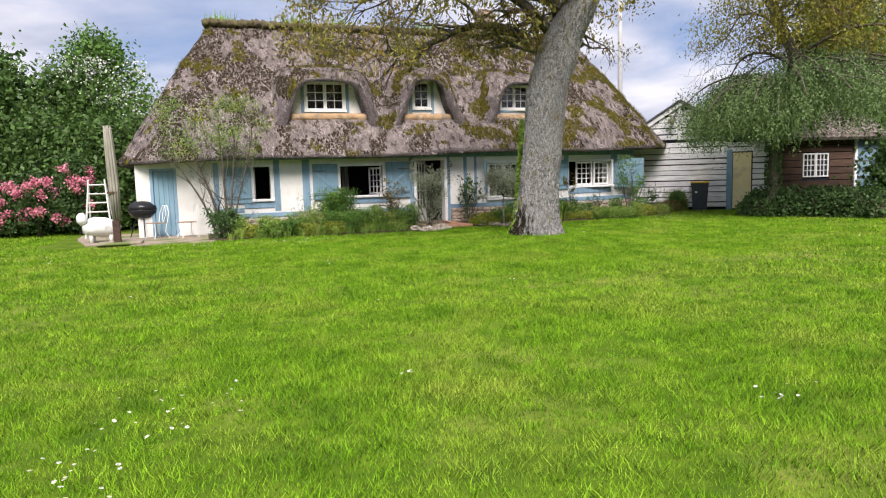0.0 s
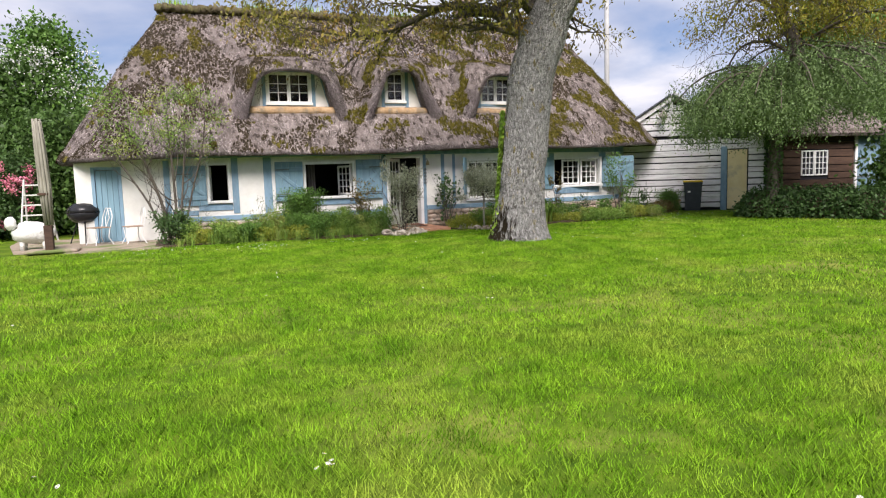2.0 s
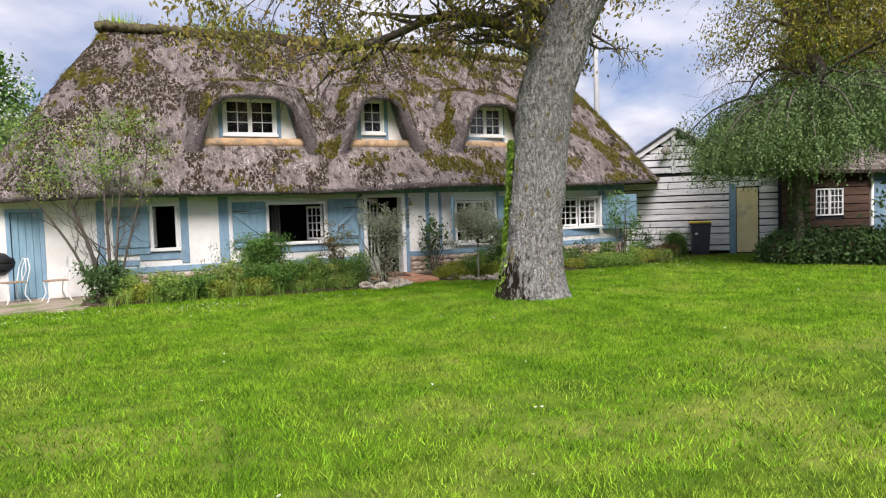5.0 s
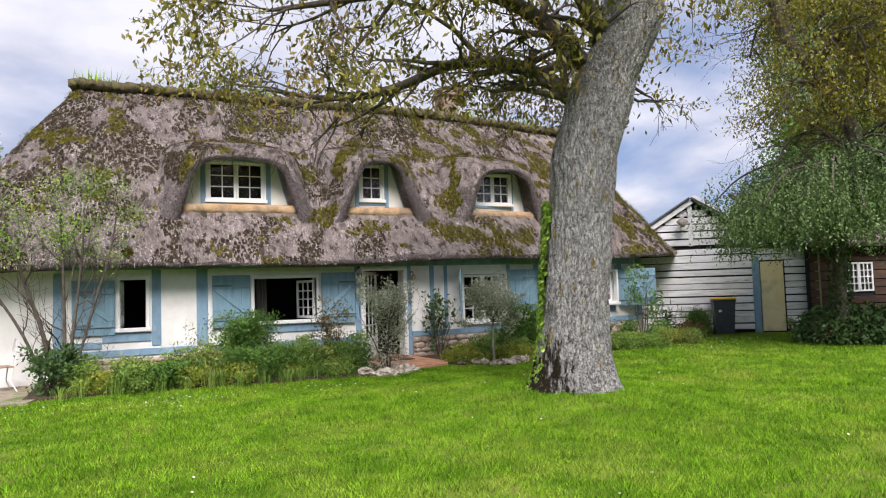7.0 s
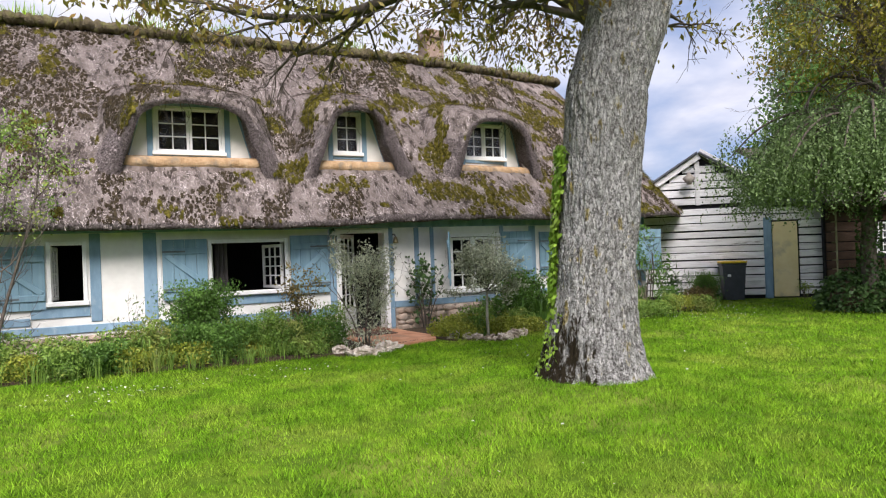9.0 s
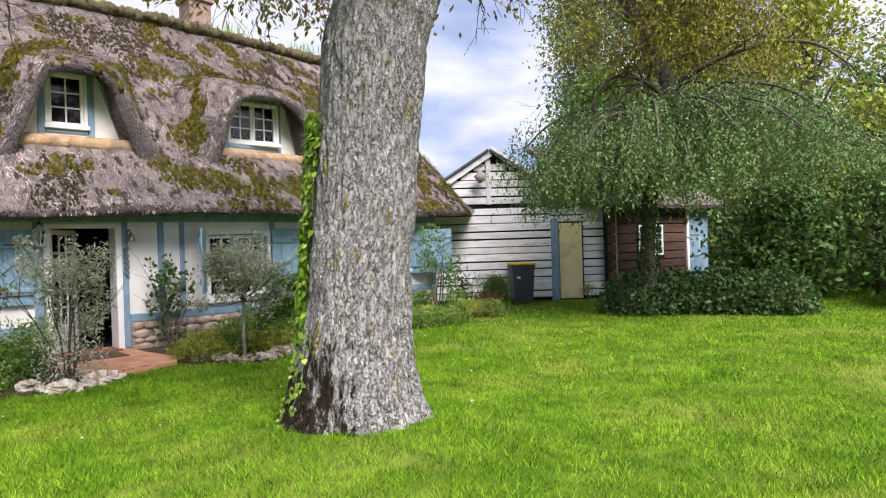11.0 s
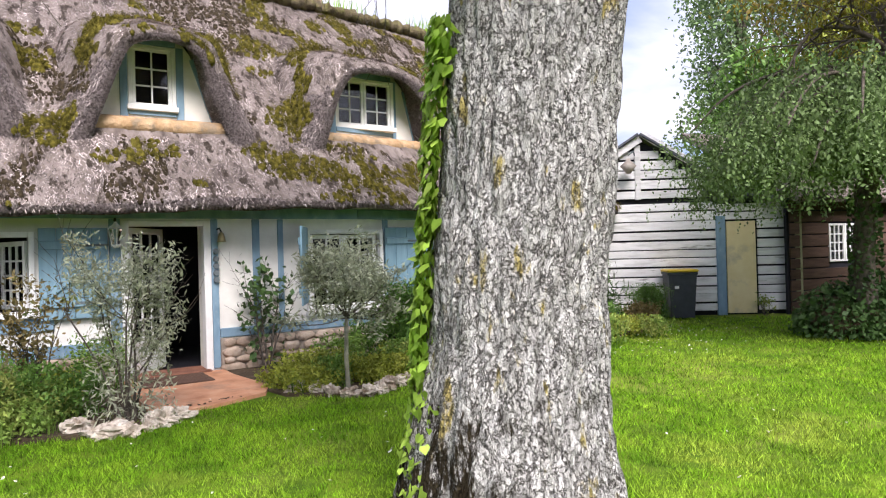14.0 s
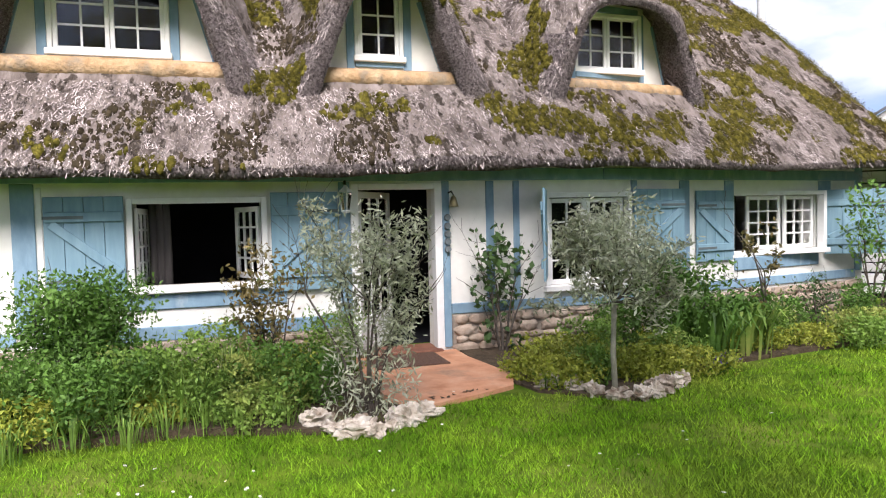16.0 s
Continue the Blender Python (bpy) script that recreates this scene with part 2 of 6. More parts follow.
    return m


M_bark = bark_material()
M_twig = surface("branch_bark", ((0.055, 0.046, 0.038), (0.15, 0.128, 0.105)), scale=12, rough=0.95, bump=0.5, bump_dist=0.01, spec=0.1)
M_board = surface("whitewashed_board", ((0.58, 0.57, 0.57), (0.78, 0.77, 0.78), (0.86, 0.85, 0.86)), scale=4, detail=8, rough=0.85, bump=0.6, bump_scale=18, bump_dist=0.012, stretch=(0.5, 0.5, 3), patch=(0.22, 0.2, 0.185), patch_scale=2.6, patch_at=(0.64, 0.72), obj_random=0.1)
M_brown = surface("brown_board", ((0.05, 0.03, 0.022), (0.1, 0.06, 0.042)), scale=5, rough=0.85, bump=0.5, bump_dist=0.01, stretch=(0.5, 0.5, 3), obj_random=0.2)
M_slate = surface("slate_roof", ((0.06, 0.065, 0.08), (0.12, 0.13, 0.15)), scale=6, rough=0.6, bump=0.4, bump_dist=0.01)
M_yellow = surface("pale_yellow_paint", ((0.76, 0.63, 0.33), (0.84, 0.73, 0.44)), scale=3, rough=0.75, bump=0.2, bump_dist=0.004, patch=(0.6, 0.52, 0.34), patch_scale=2)
M_terra = surface("terracotta_paving", ((0.42, 0.19, 0.1), (0.56, 0.28, 0.16), (0.62, 0.36, 0.23)), scale=4, rough=0.85, bump=0.4, bump_dist=0.006, patch=(0.34, 0.2, 0.13), patch_scale=2.2, patch_at=(0.55, 0.7))
M_soil = surface("bed_soil", ((0.05, 0.035, 0.022), (0.11, 0.08, 0.05)), scale=9, rough=1.0, bump=0.9, bump_dist=0.04)
M_gravel = surface("patio_grit", ((0.25, 0.2, 0.15), (0.4, 0.33, 0.26)), scale=12, rough=0.95, bump=0.8, bump_dist=0.02, patch=(0.14, 0.18, 0.06), patch_scale=1.2)
M_rock = surface("flint_rock", ((0.26, 0.2, 0.14), (0.56, 0.49, 0.41), (0.74, 0.69, 0.62)), scale=7, rough=0.9, bump=0.9, bump_scale=18, bump_dist=0.03, patch=(0.17, 0.12, 0.08), patch_scale=5, patch_at=(0.5, 0.65))


def glass(name):
    m = bpy.data.materials.new(name)
    m.use_nodes = True
    b = m.node_tree.nodes["Principled BSDF"]
    b.inputs["Base Color"].default_value = (0.95, 0.97, 0.97, 1)
    b.inputs["Roughness"].default_value = 0.03
    b.inputs["Transmission Weight"].default_value = 1.0
    b.inputs["IOR"].default_value = 1.45
    return m


M_glass = glass("window_glass")


# ---- builders ----
class Shape:
    """Collects vertices and faces for one mesh."""

    def __init__(self):
        self.v, self.f = [], []

    def add(self, verts, faces):
        k = len(self.v)
        self.v.extend(verts)
        self.f.extend([tuple(i + k for i in f) for f in faces])
        return self

    def box(self, x0, x1, y0, y1, z0, z1, c=0.0, m=None):
        """A box with its edges chamfered by c."""
        pts, faces = [], []
        lo, hi = (x0, y0, z0), (x1, y1, z1)
        if c <= 0:
            pts = [(x, y, z) for z in (z0, z1) for y in (y0, y1) for x in (x0, x1)]
            faces = [(0, 2, 3, 1), (4, 5, 7, 6), (0, 1, 5, 4), (2, 6, 7, 3), (0, 4, 6, 2), (1, 3, 7, 5)]
        else:
            idx = {}
            for sx in (0, 1):
                for sy in (0, 1):
                    for sz in (0, 1):
                        corner = [(hi if s else lo)[a] for a, s in enumerate((sx, sy, sz))]
                        for axis in range(3):
                            p = [corner[a] + (0 if a == axis else (-c if (sx, sy, sz)[a] else c)) for a in range(3)]
                            idx[(sx, sy, sz, axis)] = len(pts)
                            pts.append(tuple(p))
            for axis in range(3):
                a, b2 = [k for k in range(3) if k != axis]
                for s in (0, 1):
                    loop = []
                    for pa, pb in ((0, 0), (1, 0), (1, 1), (0, 1)):
                        key = [0, 0, 0]
                        key[axis], key[a], key[b2] = s, pa, pb
                        loop.append(idx[(*key, axis)])
                    faces.append(tuple(loop if (s == 1) == (axis != 1) else loop[::-1]))
                for pa in (0, 1):
                    for pb in (0, 1):
                        k0, k1 = [0, 0, 0], [0, 0, 0]
                        k0[a] = k1[a] = pa
                        k0[b2] = k1[b2] = pb
                        k1[axis] = 1
                        q = (idx[(*k0, a)], idx[(*k1, a)], idx[(*k1, b2)], idx[(*k0, b2)])
                        faces.append(q)
            for sx in (0, 1):
                for sy in (0, 1):
                    for sz in (0, 1):
                        faces.append(tuple(idx[(sx, sy, sz, axis)] for axis in range(3)))
        if m is not None:
            pts = [tuple(m @ Vector(p)) for p in pts]
        return self.add(pts, faces)

    def tube(self, path, radii, sides=6, cap=True):
        pts = [Vector(p) for p in path]
        verts, faces = [], []
        side = None
        for k, p in enumerate(pts):
            d = (pts[min(k + 1, len(pts) - 1)] - pts[max(k - 1, 0)]).normalized()
            if side is None:
                side = d.orthogonal().normalized()
            side = (side - d * side.dot(d))
            side = side.normalized() if side.length > 1e-6 else d.orthogonal().normalized()
            other = d.cross(side)
            for j in range(sides):
                a = 2 * math.pi * j / sides
                verts.append(tuple(p + radii[k] * (math.cos(a) * side + math.sin(a) * other)))
        for k in range(len(pts) - 1):
            for j in range(sides):
                a, b2 = k * sides + j, k * sides + (j + 1) % sides
                faces.append((a, b2, b2 + sides, a + sides))
        if cap:
            faces.append(tuple(range(sides))[::-1])
            faces.append(tuple((len(pts) - 1) * sides + j for j in range(sides)))
        return self.add(verts, faces)

    def lathe(self, profile, sides=20, at=(0, 0, 0)):
        """profile: (radius, height) from bottom to top."""
        verts = [(at[0] + r * math.cos(2 * math.pi * j / sides), at[1] + r * math.sin(2 * math.pi * j / sides), at[2] + z) for r, z in profile for j in range(sides)]
        faces = []
        for k in range(len(profile) - 1):
            for j in range(sides):
                a, b2 = k * sides + j, k * sides + (j + 1) % sides
                faces.append((a, b2, b2 + sides, a + sides))
        faces.append(tuple(range(sides))[::-1])
        faces.append(tuple((len(profile) - 1) * sides + j for j in range(sides)))
        return self.add(verts, faces)

    def prism(self, outline, y0, y1):
        """An outline of (x, z) pushed from y0 to y1."""
        n = len(outline)
        verts = [(x, y0, z) for x, z in outline] + [(x, y1, z) for x, z in outline]
        faces = [tuple(range(n)), tuple(range(2 * n - 1, n - 1, -1))] + [(k, n + k, n + (k + 1) % n, (k + 1) % n) for k in range(n)]
        return self.add(verts, faces)

    def blob(self, at, size, seed, rings=6, sides=9, rough=0.25, knob=0.0):
        """An uneven boulder."""
        rnd = random.Random(seed)
        verts, faces = [], []
        off = Vector((rnd.random() * 50, rnd.random() * 50, rnd.random() * 50))
        for k in range(rings + 1):
            a = math.pi * k / rings
            for j in range(sides):
                b2 = 2 * math.pi * j / sides
                d = Vector((math.sin(a) * math.cos(b2), math.sin(a) * math.sin(b2), math.cos(a)))
                r = 1 + rough * 2 * noise.noise(d * 1.6 + off) + (knob * noise.noise(d * 5 + off) if knob else 0.0)
                verts.append((at[0] + d.x * r * size[0], at[1] + d.y * r * size[1], at[2] + d.z * r * size[2]))
        for k in range(rings):
            for j in range(sides):
                p, q = k * sides + j, k * sides + (j + 1) % sides
                faces.append((p, p + sides, q + sides, q))
        return self.add(verts, faces)

    def mesh(self, name, material, smooth=False):
        me = bpy.data.meshes.new(name)
        me.from_pydata([tuple(p) for p in self.v], [], self.f)
        me.validate()
        me.update()
        bm = bmesh.new()
        bm.from_mesh(me)
        bmesh.ops.recalc_face_normals(bm, faces=bm.faces)
        bm.to_mesh(me)
        bm.free()
        me.materials.append(material)
        if smooth:
            me.polygons.foreach_set("use_smooth", [True] * len(me.polygons))
        return me


def quads(name, verts, material, sides=4):
    """A mesh of loose faces from an array of corners, sides to a face."""
    verts = np.asarray(verts, dtype=np.float32).reshape(-1, 3)
    count = len(verts) // sides
    me = bpy.data.meshes.new(name)
    me.vertices.add(len(verts))
    me.vertices.foreach_set("co", verts.ravel())
    me.loops.add(len(verts))
    me.loops.foreach_set("vertex_index", np.arange(len(verts), dtype=np.int32))
    me.polygons.add(count)
    me.polygons.foreach_set("loop_start", np.arange(0, len(verts), sides, dtype=np.int32))
    me.update(calc_edges=True)
    me.materials.append(material)
    return me


def part(name, shape, material, parent, label="", smooth=False, bent=False):
    if isinstance(shape, Shape):
        if bent:
            shape.v = [bend(p) for p in shape.v]
        shape = shape.mesh(name, material, smooth)
    ob = new(name, shape)
    ob.parent = parent
    if parent is not None:
        ob.matrix_parent_inverse = parent.matrix_world.inverted()
    return tagged(ob, label)


def thing(name, at, label, category, group="", kind=""):
    ob = new(name)
    ob.empty_display_size = 0.1
    ob.location = at
    ob.matrix_world = Matrix.Translation(at)
    return tagged(ob, label, category, group, kind)


def bend(p):
    """The east end of the cottage stands a little back."""
    x, y, z = p
    return (x, y + 0.16 * max(0.0, x - 9.5), z)


# ---- ground ----
def ground_height(x, y):
    """Gentle unevenness and a low rise over the walnut's roots."""
    return 0.03 * noise.noise(Vector((x * 0.35, y * 0.35, 2.0))) + 0.2 * math.exp(-((x - 7.08) ** 2 + (y - 13.36) ** 2) / 2.9)


GRID = 0.4
GROUND_X = [-24 + GRID * k for k in range(161)]
GROUND_Y = [-12 + GRID * k for k in range(121)]
HEIGHTS = np.array([[ground_height(x, y) for x in GROUND_X] for y in GROUND_Y])


def heights(x, y):
    """Ground heights for arrays of places, along the ground's own grid."""
    u = np.clip((x - GROUND_X[0]) / GRID, 0, len(GROUND_X) - 1.001)
    v = np.clip((y - GROUND_Y[0]) / GRID, 0, len(GROUND_Y) - 1.001)
    i, j = u.astype(int), v.astype(int)
    f, g = u - i, v - j
    return (HEIGHTS[j, i] * (1 - f) + HEIGHTS[j, i + 1] * f) * (1 - g) + (HEIGHTS[j + 1, i] * (1 - f) + HEIGHTS[j + 1, i + 1] * f) * g


def build_ground():
    s = Shape()
    xs = [-900, -300, -100, -45] + GROUND_X + [60, 120, 300, 900]
    ys = [-900, -300, -100, -35] + GROUND_Y + [60, 100, 300, 900]
    verts = [(x, y, HEIGHTS[j - 4][i - 4] if 4 <= i < len(xs) - 4 and 4 <= j < len(ys) - 4 else 0.0) for j, y in enumerate(ys) for i, x in enumerate(xs)]
    n = len(xs)
    faces = [(j * n + i, j * n + i + 1, (j + 1) * n + i + 1, (j + 1) * n + i) for j in range(len(ys) - 1) for i in range(n - 1)]
    s.add(verts, faces)
    tagged(new("ground", s.mesh("ground", M_lawn, True)), "rough green garden lawn with lighter worn patches", "lawn", kind="structure")


build_ground()

# ---- cottage ----
W = 19.81
EAVE_X0, EAVE_X1, EAVE_Y0, EAVE_Y1 = -1.78, 16.5, 19.22, 27.2
RIDGE_X0, RIDGE_X1, RIDGE_Y, RIDGE_Z = 0.85, 14.35, 23.2, 6.38
cottage = thing("cottage", (6.5, W, 0), "long thatched cottage with white render, blue timbers and three dormers", "house")


def eave_z(x):
    return 1.97 + 0.2 * (x + 1.75) / 16 + 0.03 * math.sin(x * 0.9)


def cut_wall(x0, x1, y0, y1, z0, z1, holes):
    """A wall with rectangular holes (x0, x1, z0, z1) right through it."""
    xs = sorted({x0, x1, *[h[0] for h in holes], *[h[1] for h in holes]})
    zs = sorted({z0, z1, *[h[2] for h in holes], *[h[3] for h in holes]})
    s = Shape()

    def solid(i, j):
        if not (0 <= i < len(xs) - 1 and 0 <= j < len(zs) - 1):
            return False
        cx, cz = (xs[i] + xs[i + 1]) / 2, (zs[j] + zs[j + 1]) / 2
        return not any(h[0] < cx < h[1] and h[2] < cz < h[3] for h in holes)

    for i in range(len(xs) - 1):
        for j in range(len(zs) - 1):
            if not solid(i, j):
                continue
            a, b, c, d = xs[i], xs[i + 1], zs[j], zs[j + 1]
            s.add([(a, y0, c), (b, y0, c), (b, y0, d), (a, y0, d)], [(0, 1, 2, 3)])
            s.add([(a, y1, c), (b, y1, c), (b, y1, d), (a, y1, d)], [(3, 2, 1, 0)])
            for (di, dj), q in (((-1, 0), (a, a, c, d)), ((1, 0), (b, b, c, d))):
                if not solid(i + di, j):
                    s.add([(q[0], y0, c), (q[0], y1, c), (q[0], y1, d), (q[0], y0, d)], [(0, 1, 2, 3)])
            for dj, z in ((-1, c), (1, d)):
                if not solid(i, j + dj):
                    s.add([(a, y0, z), (b, y0, z), (b, y1, z), (a, y1, z)], [(0, 1, 2, 3)])
    return s


HOLES = [(1.68, 2.13, 0.93, 1.85), (4.1, 5.36, 0.95, 1.82), (6.4, 7.3, 0.03, 1.96), (8.75, 9.85, 0.72, 1.82), (11.82, 13.55, 1.0, 1.82), (-0.9, -0.4, 0.05, 1.78), (9.5, 9.5, 0.72, 1.82)]
part("wall", cut_wall(-1.33, 14.69, W, W + 0.32, 0.0, 2.2, HOLES), M_white, cottage, "white lime-rendered front wall", bent=True)
ends = Shape().box(-1.33, -1.05, W + 0.33, 26.6, 0, 2.15).box(14.4, 14.69, W + 0.33, 26.6, 0, 2.15).box(-1.33, 14.69, 26.6, 26.9, 0, 2.15)
part("wall", ends, M_white, cottage, bent=True)
# room surfaces coloured near-black, so the room's shade is in the colour
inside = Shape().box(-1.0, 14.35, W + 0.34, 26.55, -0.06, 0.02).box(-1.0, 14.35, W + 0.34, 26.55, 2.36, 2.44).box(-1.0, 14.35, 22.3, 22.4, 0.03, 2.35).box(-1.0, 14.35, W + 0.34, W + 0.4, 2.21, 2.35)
part("room_lining", inside, M_shade, cottage, "room lining coloured near-black as its shade", bent=True)


def timber(name, x0, x1, z0, z1, proud=0.02, material=M_blue, depth=0.05, c=0.006):
    return part(name, Shape().box(x0, x1, W - proud, W + depth, z0, z1, c), material, cottage, bent=True)


for x0, x1, z0, z1 in ((3.02, 3.225, 0.57, 2.02), (6.19, 6.315, 0.42, 2.02), (7.385, 7.475, 0.08, 2.02), (7.93, 8.03, 0.6, 2.02), (10.78, 10.96, 0.6, 2.02), (2.23, 2.39, 0.61, 2.02),
                       (0.62, 0.76, 0.61, 1.98), (14.5, 14.68, 0.6, 2.3), (13.62, 13.9, 0.97, 2.02), (8.28, 8.36, 0.62, 2.02), (11.62, 11.8, 0.97, 2.02), (9.95, 10.05, 0.62, 2.02)):
    timber("post", x0, x1, z0, z1)
for x0, x1 in ((-1.2, 3.9), (3.91, 9.495), (9.505, 14.67)):
    timber("top_beam", x0, x1, 2.025, 2.17, 0.03)
for k, x in enumerate((3.95, 5.5, 6.05, 7.45, 8.5, 9.3, 10.85, 11.6, 13.3, 2.3, 1.0)):
    part("bracket", Shape().box(x, x + 0.13, W - 0.32, W + 0.02, 2.175, 2.32, 0.01), M_beamdark, cottage, bent=True)
for x0, x1, z0, z1 in ((0.62, 3.01, 0.44, 0.565), (3.235, 6.18, 0.4, 0.545), (7.48, 9.495, 0.47, 0.59), (9.505, 10.77, 0.47, 0.59), (10.97, 14.49, 0.5, 0.63)):
    timber("sill_beam", x0, x1, z0, z1, 0.03)
for x0, x1, z0, z1 in ((1.4, 2.22, 0.7, 0.86), (3.95, 5.6, 0.725, 0.875), (11.81, 13.61, 0.75, 0.93), (0.77, 1.39, 0.6, 0.72)):
    timber("window_beam", x0, x1, z0, z1, 0.025)
timber("strip", 3.235, 3.29, 0.56, 1.98, 0.012, M_frame)


def muntin_leaf(name, w, h, cols, rows, parent, m, thick=0.04, rail=0.055, bar=0.022, panel=0.0):
    """A glazed leaf hinged at its own origin, from x = 0 to w and z = 0 to h, set by the pose m."""
    s = Shape()
    s.box(0, rail, 0, thick, 0, h, 0.004, m).box(w - rail, w, 0, thick, 0, h, 0.004, m)
    s.box(rail, w - rail, 0.002, thick - 0.002, 0, rail + panel, 0.004, m).box(rail, w - rail, 0.002, thick - 0.002, h - rail, h, 0.004, m)
    leaf = part(name, s, M_frame, parent)
    iw, ih, zb = w - 2 * rail, h - 2 * rail - panel, rail + panel
    b = Shape()
    for k in range(1, cols):
        x = rail + iw * k / cols
        b.box(x - bar / 2, x + bar / 2, 0.006, thick - 0.006, zb, h - rail, 0, m)
    for k in range(1, rows):
        z = zb + ih * k / rows
        b.box(rail, w - rail, 0.008, thick - 0.008, z - bar / 2, z + bar / 2, 0, m)
    part("glazing_bar", b, M_frame, leaf)
    g = Shape()
    for i in range(cols):
        for j in range(rows):
            x0, z0 = rail + iw * i / cols + bar * 0.4, zb + ih * j / rows + bar * 0.4
            g.box(x0, x0 + iw / cols - bar * 0.8, thick * 0.42, thick * 0.58, z0, z0 + ih / rows - bar * 0.8, 0, m)
    pane = part("pane", g, M_glass, leaf)
    pane.visible_shadow = False
    return leaf


def window_frame(x0, x1, z0, z1, y, parent, t=0.06, proud=0.03, deep=0.1, sill=True):
    by = bend((((x0 + x1) / 2), y, 0))[1]
    s = Shape().box(x0, x0 + t, by - proud, by + deep, z0, z1, 0.005).box(x1 - t, x1, by - proud, by + deep, z0, z1, 0.005)
    s.box(x0 + t, x1 - t, by - proud + 0.002, by + deep, z1 - t, z1, 0.005)
    part("frame", s, M_frame, parent)
    if sill:
        part("sill", Shape().box(x0 - 0.02, x1 + 0.02, by - proud - 0.05, by + deep, z0 - 0.04, z0 + 0.03, 0.008), M_frame, parent, "thick white painted sill")
    return by


def window_part(label=""):
    ob = new("window")
    ob.parent = cottage
    ob.matrix_parent_inverse = cottage.matrix_world.inverted()
    return tagged(ob, label)


# narrow west window, its leaf folded inwards
win = window_part("narrow white window standing open")
window_frame(1.63, 2.19, 0.92, 1.9, W, win)
muntin_leaf("leaf", 0.42, 0.86, 2, 4, win, pose(1.7, W + 0.12, 0.96, 0, 0, 82))
# wide window beside the door, both leaves open
win = window_part("wide white window with both leaves open")
window_frame(4.04, 5.42, 0.93, 1.87, W, win)
muntin_leaf("leaf", 0.62, 0.8, 3, 4, win, pose(5.36, W + 0.1, 0.97, 0, 0, 112))
muntin_leaf("leaf", 0.62, 0.8, 3, 4, win, pose(4.13, W + 0.1, 0.97, 0, 0, 84))
M_curtain = surface("brown_curtain", ((0.05, 0.045, 0.045), (0.09, 0.08, 0.078)), scale=3, stretch=(6, 6, 0.3), rough=0.9, bump=0.2)
folds = Shape()
for k in range(3):
    folds.tube([(4.24 + 0.07 * k, W + 0.42 + 0.025 * (k % 2), 0.6), (4.245 + 0.07 * k, W + 0.42, 1.2), (4.24 + 0.07 * k, W + 0.42, 2.0)], (0.05, 0.045, 0.04), 8)
part("curtain", folds, M_curtain, win, "brown curtain drawn aside", True)
# window behind the clipped olive
win = window_part("white window behind the olive tree")
window_frame(8.69, 9.91, 0.7, 1.87, W, win)
muntin_leaf("leaf", 0.53, 1.06, 2, 4, win, pose(8.77, W + 0.06, 0.74))
muntin_leaf("leaf", 0.53, 1.06, 2, 4, win, pose(9.3, W + 0.06, 0.74))
# east window, one leaf open
win = window_part("wide white window with one leaf open")
by = window_frame(11.76, 13.61, 0.98, 1.87, W, win)
muntin_leaf("leaf", 0.66, 0.78, 3, 4, win, pose(12.2, by + 0.05, 1.02, 0, 0, 4))
muntin_leaf("leaf", 0.66, 0.78, 3, 4, win, pose(12.88, by + 0.05, 1.02, 0, 0, 9))

# doorway and its half-open glazed door
door = new("door")
door.parent, door.matrix_parent_inverse = cottage, cottage.matrix_world.inverted()
tagged(door, "white glazed front door standing half open")
s = Shape().box(6.32, 6.41, W - 0.03, W + 0.12, 0.02, 2.0, 0.006).box(7.29, 7.38, W - 0.035, W + 0.12, 0.02, 2.0, 0.006).box(6.41, 7.29, W - 0.03, W + 0.12, 1.93, 2.0, 0.006)
part("frame", s, M_frame, door, "worn white door frame")
muntin_leaf("leaf", 0.84, 1.86, 3, 5, door, pose(6.43, W + 0.1, 0.06, 0, 0, 52), rail=0.075, panel=0.34)
part("threshold", Shape().box(6.38, 7.34, W - 0.12, W + 0.34, 0.0, 0.085, 0.01), surface("door_sill_wood", ((0.14, 0.06, 0.04), (0.24, 0.11, 0.07)), scale=8, bump=0.3), door, "dark red wooden threshold")
part("doormat", Shape().box(6.42, 7.2, W - 0.78, W - 0.16, 0.061, 0.076, 0.004), surface("doormat_fibre", ((0.07, 0.04, 0.03), (0.16, 0.09, 0.06)), scale=60, bump=0.8), door)
# closed plank door at the west end
wdoor = new("plank_door")
wdoor.parent, wdoor.matrix_parent_inverse = cottage, cottage.matrix_world.inverted()
tagged(wdoor, "closed pale blue plank door")
for k in range(4):
    part("plank", Shape().box(-0.89 + 0.122 * k, -0.772 + 0.122 * k, W + 0.02, W + 0.06, 0.06, 1.77, 0.006), M_shutter, wdoor)
part("frame", Shape().box(-0.98, -0.9, W - 0.015, W + 0.08, 0.03, 1.85, 0.005).box(-0.4, -0.32, W - 0.015, W + 0.08, 0.03, 1.85, 0.005).box(-0.9, -0.4, W - 0.013, W + 0.08, 1.78, 1.85, 0.005), M_blue, wdoor)


